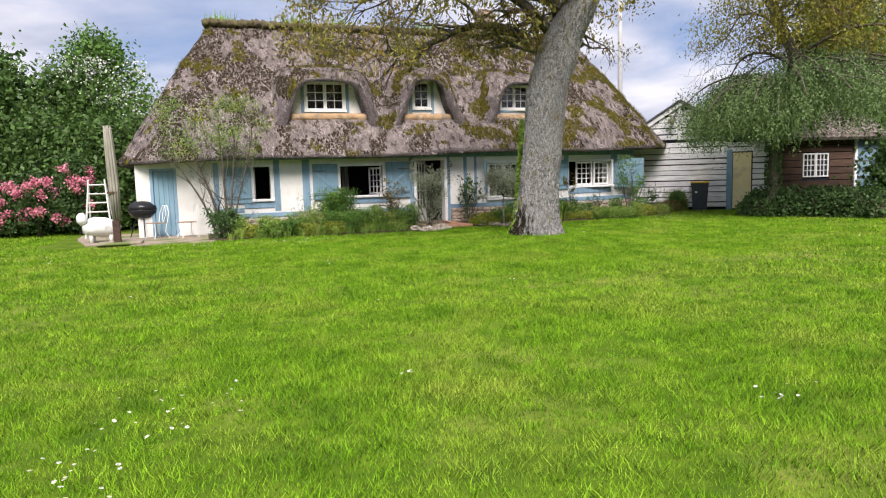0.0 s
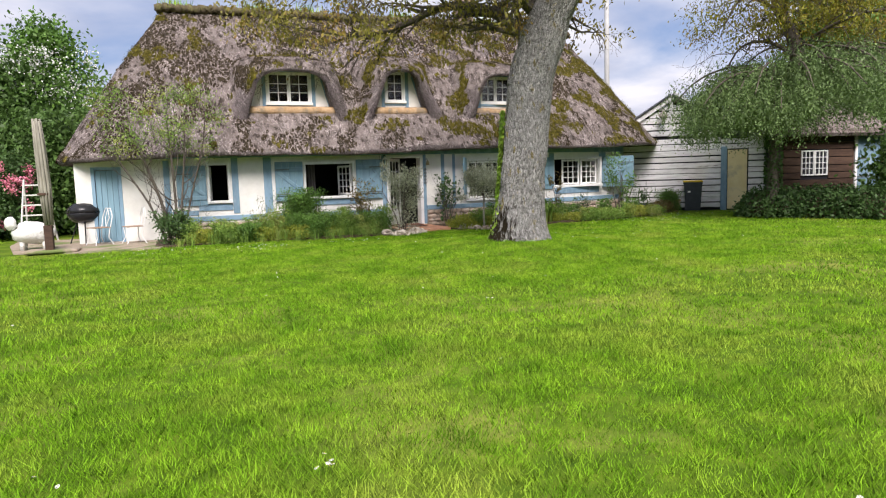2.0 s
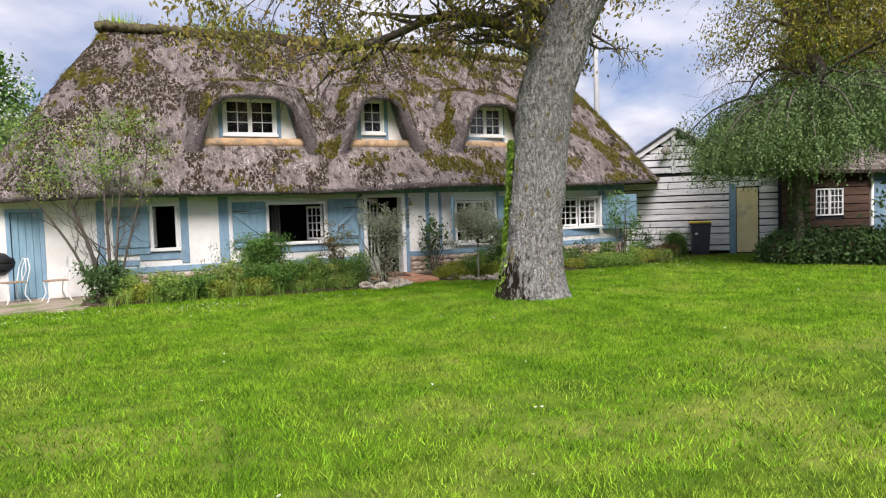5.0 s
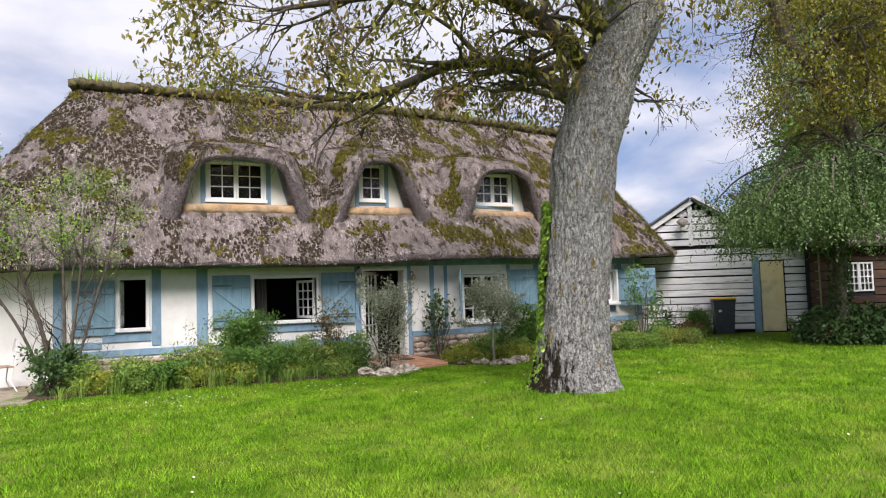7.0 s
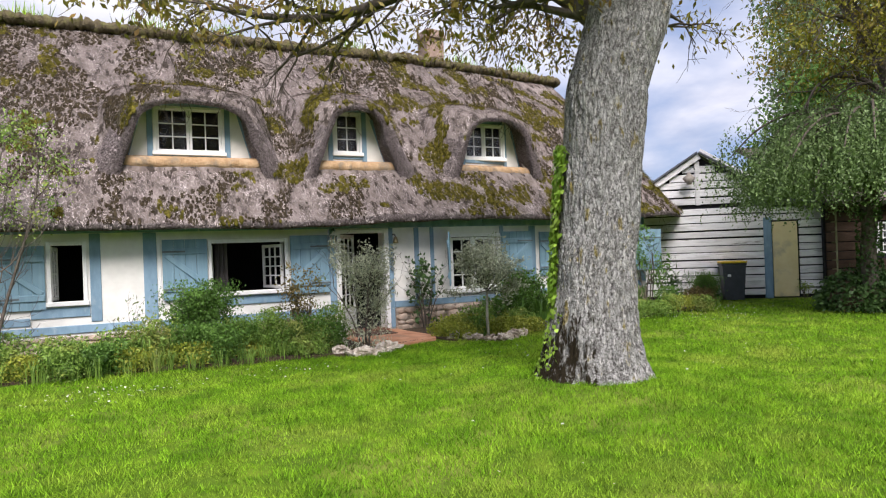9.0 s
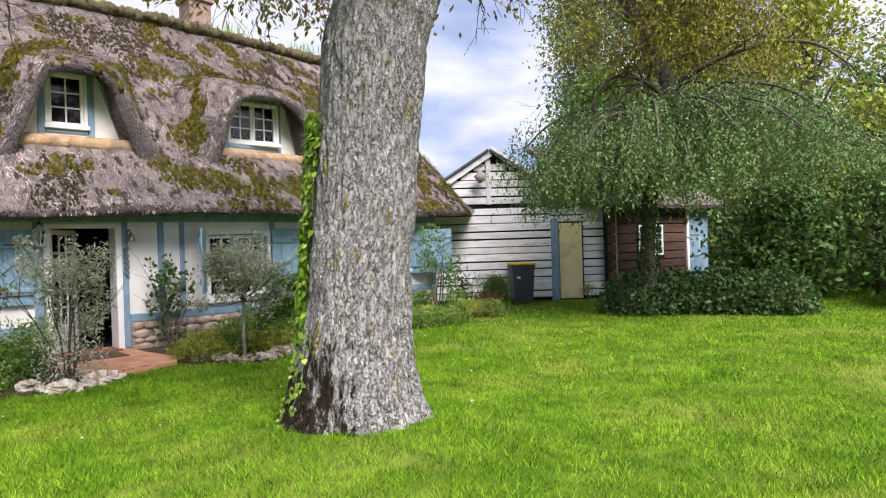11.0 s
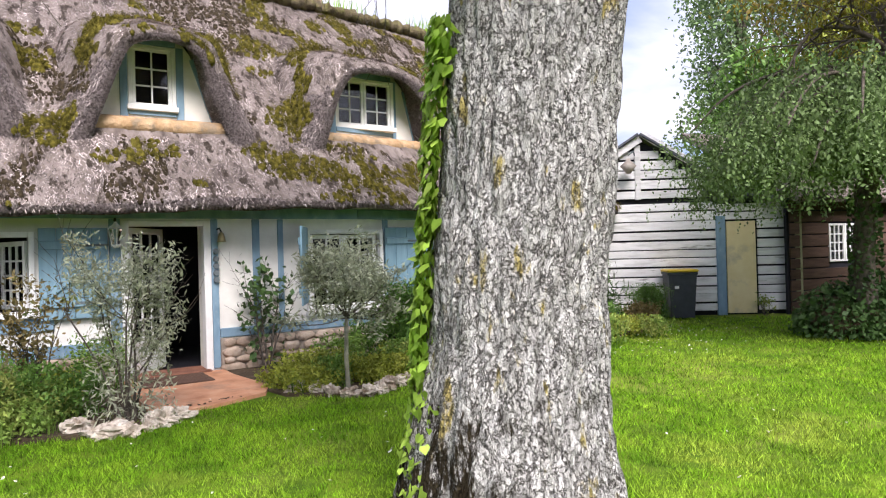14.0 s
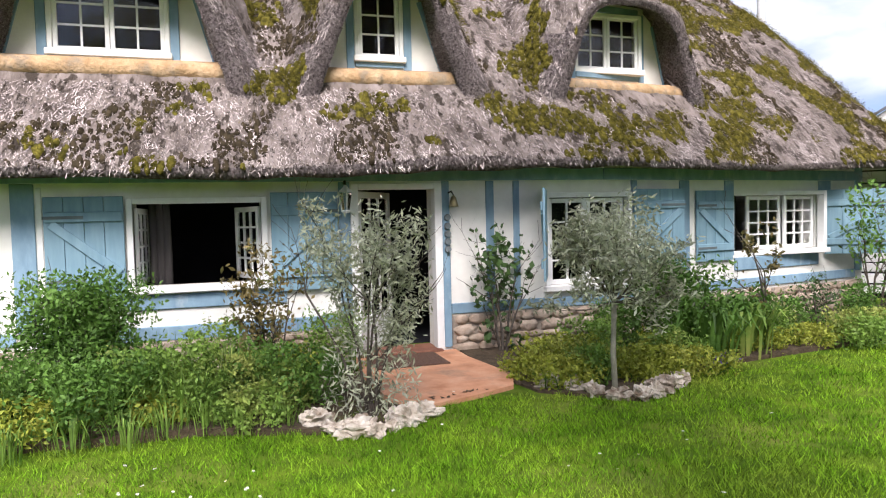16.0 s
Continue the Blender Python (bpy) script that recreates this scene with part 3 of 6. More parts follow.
def shutter(w, h, m, flip, boards=4):
    """A ledged and braced shutter from its hinge along x."""
    sh = new("shutter")
    sh.parent, sh.matrix_parent_inverse = cottage, cottage.matrix_world.inverted()
    tagged(sh, "pale blue ledged and braced board shutter")
    for k in range(boards):
        x0 = w * k / boards
        part("plank", Shape().box(x0 + 0.002, x0 + w / boards - 0.002, 0, 0.026, 0, h, 0.004, m), M_shutter, sh)
    for z in (0.14, h - 0.25):
        part("ledge", Shape().box(0.01, w - 0.01, -0.026, -0.001, z, z + 0.1, 0.006, m), M_shutter, sh)
    a, b = Vector((0.05, 0, 0.25)), Vector((w - 0.06, 0, h - 0.26))
    if flip:
        a, b = Vector((w - 0.05, 0, 0.25)), Vector((0.06, 0, h - 0.26))
    d = b - a
    part("brace", Shape().box(-0.045, 0.045, -0.024, -0.001, 0, d.length, 0.006, m @ Matrix.Translation(a) @ pose(0, 0, 0, 0, math.degrees(math.atan2(d.x, d.z)))), M_shutter, sh)
    for z in (0.17, h - 0.22):
        part("strap_hinge", Shape().box(0.0 if flip else w * 0.5, w * 0.5 if flip else w, -0.032, -0.026, z, z + 0.03, 0.002, m), M_beamdark, sh, "dark iron strap hinge")
    return sh


shutter(0.72, 1.02, pose(3.305, W - 0.06, 0.87), True)
shutter(0.72, 1.06, pose(5.455, W - 0.06, 0.85), False)
shutter(0.7, 1.0, pose(0.91, W - 0.05, 0.84), True)
shutter(0.74, 1.04, pose(8.68, W - 0.05, 0.86, 0, 0, 180 + 62), False)
shutter(0.78, 1.04, pose(9.93, W - 0.05, 0.86, 0, 0, 3), False)
shutter(0.7, 0.97, pose(11.06, bend((11.4, W, 0))[1] - 0.1, 0.91, 0, 0, 9), True)
shutter(1.0, 0.98, pose(13.72, bend((13.75, W, 0))[1] - 0.06, 0.9, 0, 0, -26), False)


# stone plinth: single stones proud of the mortar
part("plinth", Shape().box(0.62, 6.3, W - 0.035, W + 0.02, -0.1, 0.395, 0.01).box(7.48, 9.495, W - 0.035, W + 0.02, -0.1, 0.46, 0.01).box(9.505, 14.69, W - 0.035, W + 0.02, -0.1, 0.46, 0.01), M_mortar, cottage, "low plinth of brown fieldstone", bent=True)


def plinth_stones():
    rnd = random.Random(5)
    for x0, x1, top in ((0.65, 6.25, 0.39), (7.5, 14.6, 0.455)):
        z = 0.0
        while z < top - 0.06:
            h = rnd.uniform(0.08, 0.15)
            h = min(h, top - z)
            x = x0
            while x < x1 - 0.1:
                w = min(rnd.uniform(0.14, 0.36), x1 - x)
                s = Shape().blob((x + w / 2, W - 0.04, z + h / 2), (w * 0.53, 0.03, h * 0.54), rnd.random(), 5, 8, 0.3)
                part("stone", s, M_stone, cottage, smooth=True, bent=True)
                x += w
            z += h


plinth_stones()


# ---- thatched roof ----
def eave_point(u):
    """The rounded outline of the eaves, u from 0 to 1, starting at the front's west corner."""
    r = 1.5
    x0, x1, y0, y1 = EAVE_X0, EAVE_X1, EAVE_Y0, EAVE_Y1
    lx, ly, q = x1 - x0 - 2 * r, y1 - y0 - 2 * r, math.pi * r / 2
    total = 2 * lx + 2 * ly + 4 * q
    d = (u % 1.0) * total
    for cx, cy, dx, dy, length, a0 in ((x0 + r, y0, 1, 0, lx, -90), (x1, y0 + r, 0, 1, ly, 0), (x1 - r, y1, -1, 0, lx, 90), (x0, y1 - r, 0, -1, ly, 180)):
        if d < length:
            return cx + dx * d, cy + dy * d
        d -= length
        if d < q:
            ex, ey = cx + dx * length, cy + dy * length
            ox, oy = ex - dy * r, ey + dx * r
            a = radians(a0) + d / r
            return ox + r * math.cos(a), oy + r * math.sin(a)
        d -= q
    return x0 + r, y0


DORMERS = [(3.9, 0.87, 1.16, 4.34), (6.9, 0.48, 0.84, 4.4), (10.12, 0.73, 1.03, 4.37)]


def roof_point(u, v):
    ex, ey = eave_point(u)
    rx = RIDGE_X0 + (ex - EAVE_X0) / (EAVE_X1 - EAVE_X0) * (RIDGE_X1 - RIDGE_X0)
    ez = eave_z(ex) + 0.12
    p = Vector((ex + (rx - ex) * v, ey + (RIDGE_Y - ey) * v, ez + (RIDGE_Z - ez) * v + 0.1 * math.sin(math.pi * v)))
    p.z += 0.05 * noise.noise(p * 1.1) + 0.035 * noise.noise(p * 3.7)
    return p


def build_roof():
    nu, nv = 300, 34
    s = Shape()
    rows = []
    for j in range(nv + 1):
        rows.append([roof_point(i / nu, j / nv) for i in range(nu)])
    cx = (EAVE_X0 + EAVE_X1) / 2
    lip, soffit, deep = [], [], []
    for i in range(nu):
        ex, ey = eave_point(i / nu)
        ix = 0.2 if ex < cx else -0.2
        n = Vector(((ex - min(max(ex, 1.0), 14.0)), (ey - 23.2) * 0.6, 0)).normalized()
        wob = 0.035 * noise.noise(Vector((ex * 2.2, ey * 2.2, 0)))
        lip.append(Vector((ex - n.x * 0.03, ey - n.y * 0.03, eave_z(ex) + wob)))
        soffit.append(Vector((ex - n.x * 0.25, ey - n.y * 0.25, eave_z(ex) + 0.06 + wob)))
        deep.append(Vector((ex - n.x * 0.95, ey - n.y * 0.95, eave_z(ex) + 0.62)))
    grid = [deep, soffit, lip] + rows
    verts = [p for row in grid for p in row]
    faces = []
    for j in range(len(grid) - 1):
        for i in range(nu):
            q = (j * nu + i, j * nu + (i + 1) % nu, (j + 1) * nu + (i + 1) % nu, (j + 1) * nu + i)
            c = sum((verts[k] for k in q), Vector()) / 4
            if j >= 3 and any(abs(c.x - xc) < b - 0.12 and 20.2 < c.y < 21.35 for xc, a, b, zt in DORMERS):
                continue
            faces.append(q)
    s.add(verts, faces)
    return s


roof = part("thatched_roof", build_roof(), M_thatch, cottage, "weathered grey thatch with dark lichen and moss", True, True)
roof.data.materials.append(M_cut)
for poly in roof.data.polygons:
    if poly.index < 600 or (poly.index < 900 and poly.normal.z < 0.3):
        poly.material_index = 1


def smooth_line(points, times=2):
    for _ in range(times):
        out = [points[0]]
        for a, b in zip(points, points[1:]):
            out += [(a[0] * 0.75 + b[0] * 0.25, a[1] * 0.75 + b[1] * 0.25), (a[0] * 0.25 + b[0] * 0.75, a[1] * 0.25 + b[1] * 0.75)]
        points = out + [points[-1]]
    return points


def arch(a, b, zt, grow=0.0, rise=0.0, foot=0.0):
    """Half-widths a above and b below; (x, z) from the west foot over the top to the east foot."""
    zt, a, b = zt + rise, a + grow, b + grow + foot
    pts = [(-b - 0.12, 2.6), (-b, 3.12), (-(a * 0.6 + b * 0.4), 3.65), (-a, zt - 0.22), (-a * 0.72, zt - 0.02), (0, zt + 0.05), (a * 0.72, zt - 0.02), (a, zt - 0.22), ((a * 0.6 + b * 0.4), 3.65), (b, 3.12), (b + 0.12, 2.6)]
    return smooth_line(pts, 2)


def build_hood(xc, a, b, zt):
    rows = []

    def front_y(z):
        return 19.92 - 0.08 * max(0.0, z - 2.6) / 1.8

    inner, lip = arch(a, b, zt), arch(a, b, zt, 0.0, -0.14)
    rows.append([(xc + x * 0.97, 20.5, z) for x, z in arch(a, b, zt, 0.0, 0.16)])
    rows.append([(xc + x, front_y(z) + 0.3, z) for x, z in arch(a, b, zt, 0.0, 0.04)])
    rows.append([(xc + x, front_y(z) + 0.04, z) for x, z in lip])
    rows.append([(xc + x, front_y(z) + 0.0, z) for x, z in arch(a, b, zt, 0.1, -0.06, 0.08)])
    for back, grow, rise in ((0.12, 0.04, 0.0), (0.4, 0.14, 0.12), (0.8, 0.26, 0.28), (1.3, 0.4, 0.42), (1.9, 0.5, 0.5), (2.6, 0.6, 0.54)):
        rows.append([(xc + x, front_y(z) + back, z) for x, z in arch(a, b, zt, 0.14 + grow, 0.06 + rise, 0.12 + grow * 0.8)])
    n = len(inner)
    verts = []
    for k, row in enumerate(rows):
        for x, y, z in row:
            w = 0.035 * noise.noise(Vector((x * 2.3, y * 2.3, z * 2.3))) if k > 0 else 0
            verts.append((x + w, y, z + w))
    faces = [(j * n + i, j * n + i + 1, (j + 1) * n + i + 1, (j + 1) * n + i) for j in range(len(rows) - 1) for i in range(n - 1)]
    hood = part("dormer_hood", Shape().add(verts, faces), M_thatch, cottage, "thick rounded thatch hood over the dormer window", True, True)
    hood.data.materials.append(M_cut)
    for poly in hood.data.polygons:
        if poly.index < 3 * (n - 1) or (poly.index < 5 * (n - 1) and poly.center.z < zt - 0.45):
            poly.material_index = 1
    return hood


hoods = [build_hood(*d) for d in DORMERS]


def build_dormer(xc, a, b, zt, wx0, wx1, wz0, wz1, leaves):
    y = 20.44
    side = b - 0.02
    s = cut_wall(wx0 - 0.1, wx1 + 0.1, y, y + 0.1, 3.0, zt + 0.08, [(wx0 + 0.03, wx1 - 0.03, wz0 + 0.03, wz1 - 0.03)])
    s.prism([(xc - side, 3.0), (wx0 - 0.1, 3.0), (wx0 - 0.1, zt + 0.02), (min(wx0 - 0.12, xc - a + 0.05), zt - 0.1), (xc - side, 3.2)], y, y + 0.1)
    s.prism([(xc + side, 3.0), (wx1 + 0.1, 3.0), (wx1 + 0.1, zt + 0.02), (max(wx1 + 0.12, xc + a - 0.05), zt - 0.1), (xc + side, 3.2)], y, y + 0.1)
    part("dormer_wall", s, M_white, cottage, "white rendered dormer front", bent=True)
    # near-black sheet and floor: the attic's shade painted behind the casement
    part("attic_lining", Shape().box(xc - side + 0.05, xc + side - 0.05, y + 0.75, y + 0.8, 3.0, zt + 0.3).box(xc - side + 0.05, xc + side - 0.05, y + 0.12, y + 0.74, 3.0, 3.05), M_shade, cottage, bent=True)
    for x in (wx0 - 0.1, wx1 + 0.005):
        part("dormer_post", Shape().box(x, x + 0.095, y - 0.02, y + 0.02, 3.34, zt - 0.02, 0.005), M_blue, cottage, bent=True)
    part("dormer_rail", Shape().box(wx0 + 0.0, wx1, y - 0.025, y + 0.02, wz0 - 0.1, wz0 - 0.03, 0.005), M_blue, cottage, bent=True)
    part("dormer_rail", Shape().box(wx0 + 0.0, wx1, y - 0.025, y + 0.02, wz1 + 0.005, wz1 + 0.1, 0.005), M_blue, cottage, bent=True)
    for sgn in (-1, 1):
        p0, p1 = Vector((xc + sgn * (b - 0.08), y - 0.015, 3.36)), Vector((xc + sgn * (a - 0.02), y - 0.015, zt - 0.15))
        d = p1 - p0
        part("dormer_brace", Shape().box(-0.045, 0.045, -0.012, 0.012, 0, d.length, 0.004, Matrix.Translation(p0) @ pose(0, 0, 0, 0, math.degrees(math.atan2(d.x, d.z)))), M_blue, cottage, bent=True)
    sill = Shape()
    xs = [xc - b - 0.02 + (2 * b + 0.04) * k / 60 for k in range(61)]
    sill.tube([(x, 20.2, 3.24 + 0.02 * noise.noise(Vector((x * 4, 1, 0)))) for x in xs], [0.112 + 0.014 * noise.noise(Vector((x * 4, 7, 0))) + 0.012 * noise.noise(Vector((x * 15, 2, 0))) for x in xs], 16)
    part("clay_sill", sill, M_clay, cottage, "ochre clay bank under the dormer window", True, True)
    part("sill_bed", Shape().box(xc - b + 0.05, xc + b - 0.05, 20.2, y + 0.01, 3.1, 3.36), M_clay, cottage, bent=True)
    w = window_part("small white casement window in the dormer")
    by = window_frame(wx0, wx1, wz0, wz1, y, w, 0.05, 0.02, 0.06)
    inner = (wx1 - wx0 - 0.1) / leaves
    for k in range(leaves):
        muntin_leaf("leaf", inner - 0.006, wz1 - wz0 - 0.06, 2, 3, w, pose(wx0 + 0.053 + inner * k, by + 0.005, wz0 + 0.025), 0.035, 0.045, 0.02)


build_dormer(*DORMERS[0], 3.27, 4.48, 3.45, 4.29, 2)
build_dormer(*DORMERS[1], 6.54, 7.14, 3.53, 4.37, 1)
build_dormer(*DORMERS[2], 9.49, 10.56, 3.53, 4.31, 2)

ridge = new("ridge_capping")
ridge.parent, ridge.matrix_parent_inverse = cottage, cottage.matrix_world.inverted()
tagged(ridge, "dark mossy sods along the ridge")
for x in [RIDGE_X0 - 0.1 + 0.17 * k for k in range(82)]:
    sod = Shape().blob((x, RIDGE_Y + 0.03 * noise.noise(Vector((x * 3, 0, 0))), RIDGE_Z + 0.03 + 0.04 * noise.noise(Vector((x * 2, 5, 0)))), (0.16, 0.26, 0.14 + 0.035 * noise.noise(Vector((x * 5, 3, 0)))), x, 6, 9, 0.25)
    part("sod", sod, M_ridge, ridge, "", True, True)
rgr = np.random.default_rng(66)
gx = np.concatenate([rgr.normal(c, 0.25, 40) for c in (1.2, 3.4, 5.0, 7.9, 11.2, 13.2)])
gb = np.stack([gx, RIDGE_Y + rgr.normal(0, 0.08, len(gx)), np.full(len(gx), RIDGE_Z + 0.12)], 1)
gt = gb + np.stack([rgr.normal(0, 0.08, len(gx)), rgr.normal(0, 0.06, len(gx)), rgr.uniform(0.15, 0.42, len(gx))], 1)
gs = np.array([[0.012, 0, 0]])
tagged(part("ridge_grass", quads("ridge_grass", [bend(v) for v in np.stack([gb - gs, gb + gs, gt], 1).reshape(-1, 3)], M_grass, 3), None, ridge, "wild grass growing on the ridge"), kind="stuff")
chim = Shape().box(10.2, 10.75, 23.5, 24.1, 5.6, 7.45, 0.02).box(10.14, 10.81, 23.44, 24.16, 7.2, 7.32, 0.02)
part("chimney", chim, surface("chimney_brick", ((0.22, 0.15, 0.12), (0.34, 0.25, 0.2)), scale=8, rough=0.95, bump=0.6), cottage, "plain brick chimney behind the ridge", bent=True)


def face_samples(mesh, count, rng, keep=None):
    """Random places on a mesh with their normals."""
    mesh.calc_loop_triangles()
    tri = np.array([t.vertices for t in mesh.loop_triangles])
    co = np.array([v.co for v in mesh.vertices])
    a, b, c = co[tri[:, 0]], co[tri[:, 1]], co[tri[:, 2]]
    n = np.cross(b - a, c - a)
    area = np.linalg.norm(n, axis=1)
    n /= np.maximum(area, 1e-9)[:, None]
    if keep is not None:
        area = area * keep((a + b + c) / 3, n)
    pick = rng.choice(len(tri), count, p=area / area.sum())
    r1, r2 = np.sqrt(rng.random(count))[:, None], rng.random(count)[:, None]
    return (1 - r1) * a[pick] + r1 * (1 - r2) * b[pick] + r1 * r2 * c[pick], n[pick]


def tufts(places, normals, rng, length, width, lift, droop=0.0, spread=0.35):
    """Loose slips lying down the slope, their tips lifted."""
    n = len(places)
    normals = normals * np.where(normals[:, 2:3] < 0, -1, 1)
    down = np.array([0, 0, -1.0]) - normals * (-normals[:, 2:3])
    down /= np.maximum(np.linalg.norm(down, axis=1), 1e-6)[:, None]
    side = np.cross(normals, down)
    turn = rng.normal(0, spread, (n, 1))
    d = down * np.cos(turn) + side * np.sin(turn)
    s = np.cross(normals, d)
    ln, wd = rng.uniform(*length, (n, 1)), rng.uniform(*width, (n, 1))
    lf = rng.uniform(*lift, (n, 1))
    base = places - d * ln * 0.5 - normals * 0.012
    tip = places + d * ln * 0.5 + normals * lf + np.array([0, 0, -droop])
    return np.stack([base - s * wd, base + s * wd, tip + s * wd * 0.6, tip - s * wd * 0.6], 1)


def front(c, n):
    return ((c[:, 1] < 23.4) & (n[:, 2] > 0.05)).astype(float)


rng = np.random.default_rng(11)
rp, rn = face_samples(roof.data, 190000, rng, front)
clear = np.ones(len(rp), bool)
for xc, a, b, zt in DORMERS:
    clear &= ~((np.abs(rp[:, 0] - xc) < b + 0.02) & (rp[:, 1] > 20.04) & (rp[:, 1] < 21.6))
rp, rn = rp[clear], rn[clear]
slips = [tufts(rp, rn, rng, (0.04, 0.13), (0.0022, 0.006), (0.006, 0.028))]
moss = []


def moss_at(p):
    f = noise.fractal(Vector(p) * 1.5 + Vector((3, 1, 0)), 1.0, 2.0, 4)
    right = min(1.0, max(0.0, (p[0] - 4.5) / 5))
    band = 0.12 * right + (0.08 if 5.0 < p[0] < 5.9 or 8.1 < p[0] < 9.2 else 0) + (0.14 if p[0] > 8.6 and p[2] < 3.2 else 0)
    return f + band


def cushions(name, places, normals, rng, size, high, material):
    """Low uneven cushions of moss, longer down the slope."""
    n, ring = len(places), 7
    normals = normals * np.where(normals[:, 2:3] < 0, -1, 1)
    down = np.array([0, 0, -1.0]) + normals * normals[:, 2:3]
    down /= np.maximum(np.linalg.norm(down, axis=1), 1e-6)[:, None]
    side = np.cross(normals, down)
    r = rng.uniform(*size, (n, 1)) * rng.uniform(0.7, 1.3, (n, 1))
    h = r * rng.uniform(*high, (n, 1))
    long = rng.uniform(1.0, 2.6, (n, 1))
    rows = []
    for grow, lift in ((1.0, -0.35), (0.95, 0.45), (0.55, 0.95)):
        for j in range(ring):
            a = 2 * math.pi * j / ring
            wob = rng.uniform(0.7, 1.25, (n, 1)) * grow
            rows.append(places + down * (math.cos(a) * r * long * wob) + side * (math.sin(a) * r * wob) + normals * (h * lift * rng.uniform(0.8, 1.2, (n, 1))))
    rows.append(places + normals * h)
    verts = np.stack(rows, 1)
    face = [(k * ring + j, k * ring + (j + 1) % ring, (k + 1) * ring + (j + 1) % ring, (k + 1) * ring + j) for k in range(2) for j in range(ring)]
    caps = [(2 * ring + j, 2 * ring + (j + 1) % ring, 3 * ring) for j in range(ring)]
    each = 3 * ring + 1
    start = np.arange(n)[:, None] * each
    loops = np.array([i for f in face + caps for i in f])
    counts = np.array([len(f) for f in face + caps])
    me = bpy.data.meshes.new(name)
    me.vertices.add(n * each)
    me.vertices.foreach_set("co", verts.astype(np.float32).ravel())
    index = (start + loops[None, :]).ravel().astype(np.int32)
    me.loops.add(len(index))
    me.loops.foreach_set("vertex_index", index)
    totals = np.tile(counts, n)
    me.polygons.add(len(totals))
    me.polygons.foreach_set("loop_start", (np.cumsum(totals) - totals).astype(np.int32))
    me.polygons.foreach_set("use_smooth", np.ones(len(totals), bool))
    me.update(calc_edges=True)
    me.materials.append(material)
    return me


def dark_at(p):
    """Where dry dark moss has settled: thick over the west, thin towards the east."""
    f = noise.fractal(Vector((p[0] * 1.3, p[1] * 0.8, p[2] * 0.8)) + Vector((7, 2, 5)), 1.0, 2.0, 3)
    west = 0.24 if -0.6 < p[0] < 3.2 else -0.04
    return f + west + (0.04 if p[2] < 3.0 and p[0] < 3.4 else 0.0)


def stubs(places, normals, rng, length, width):
    """Cut reed ends standing out of a face."""
    n = len(places)
    d = normals + rng.normal(0, 0.35, (n, 3)) + np.array([0, -0.15, -0.25])
    d /= np.linalg.norm(d, axis=1)[:, None]
    s = np.cross(d, rng.normal(0, 1, (n, 3)))
    s /= np.maximum(np.linalg.norm(s, axis=1), 1e-6)[:, None]
    ln, wd = rng.uniform(*length, (n, 1)), rng.uniform(*width, (n, 1))
    a, b = places - d * 0.01, places + d * ln
    return np.stack([a - s * wd, a + s * wd, b + s * wd, b - s * wd], 1)


dark = []
for p, n in zip(rp[:64000], rn[:64000]):
    if moss_at(p) > 0.4 - (0.12 if p[0] > 9.5 else 0.0):
        moss.append((p, n))
    elif dark_at(p) > (0.34 if p[0] > 3.2 and p[2] < 3.2 else 0.11) and rng.random() < 0.7:
        dark.append((p, n))
ends = []
for hood, (xc, a, b, zt) in zip(hoods, DORMERS):
    hp, hn = face_samples(hood.data, 17000, rng, lambda c, n: ((n[:, 2] > 0.0) & (c[:, 1] > 19.88)).astype(float))
    slips.append(tufts(hp, hn, rng, (0.04, 0.13), (0.0022, 0.006), (0.006, 0.028)))
    moss += [(p, n) for p, n in zip(hp, hn) if moss_at(p) > 0.42]
    dark += [(p, n) for p, n in zip(hp, hn) if moss_at(p) <= 0.42 and dark_at(p) > 0.3 and rng.random() < 0.6]
    hood.data.calc_loop_triangles()
    cut = {p.index for p in hood.data.polygons if p.material_index == 1}
    keep = np.array([float(t.polygon_index in cut) for t in hood.data.loop_triangles])
    ep, en = face_samples(hood.data, 26000, rng, lambda c, n: keep)
    want = np.stack([(xc - ep[:, 0]) * 0.3, -np.ones(len(ep)), -0.3 * np.ones(len(ep))], 1)
    en = en * np.where((en * want).sum(1, keepdims=True) < 0, -1, 1)
    ends.append(stubs(ep, en, rng, (0.004, 0.02), (0.0022, 0.0045)))
tagged(part("thatch_reeds", quads("thatch_reeds", np.concatenate(slips), M_tuft), None, cottage), kind="stuff")
tagged(part("cut_reeds", quads("cut_reeds", np.concatenate(ends), M_cutreed), None, cottage), kind="stuff")
mp = np.array([p for p, n in moss])
mn = np.array([n for p, n in moss])
some = rng.random(len(mp)) < 0.6
tagged(part("green_moss", cushions("green_moss", mp[some], mn[some], rng, (0.012, 0.04), (0.5, 0.95), M_moss), None, cottage), kind="stuff")
dp, dn = np.array([p for p, n in dark]), np.array([n for p, n in dark])
tagged(part("dry_moss", cushions("dry_moss", dp, dn, rng, (0.008, 0.03), (0.5, 1.0), M_drymoss), None, cottage), kind="stuff")
mp3, mn3 = np.repeat(mp, 5, 0) + rng.normal(0, 0.03, (len(mp) * 5, 3)), np.repeat(mn, 5, 0)
tagged(part("roof_moss", quads("roof_moss", tufts(mp3 + mn3 * 0.035, mn3, rng, (0.012, 0.03), (0.002, 0.005), (0.004, 0.018), spread=1.5), M_moss), None, cottage), kind="stuff")
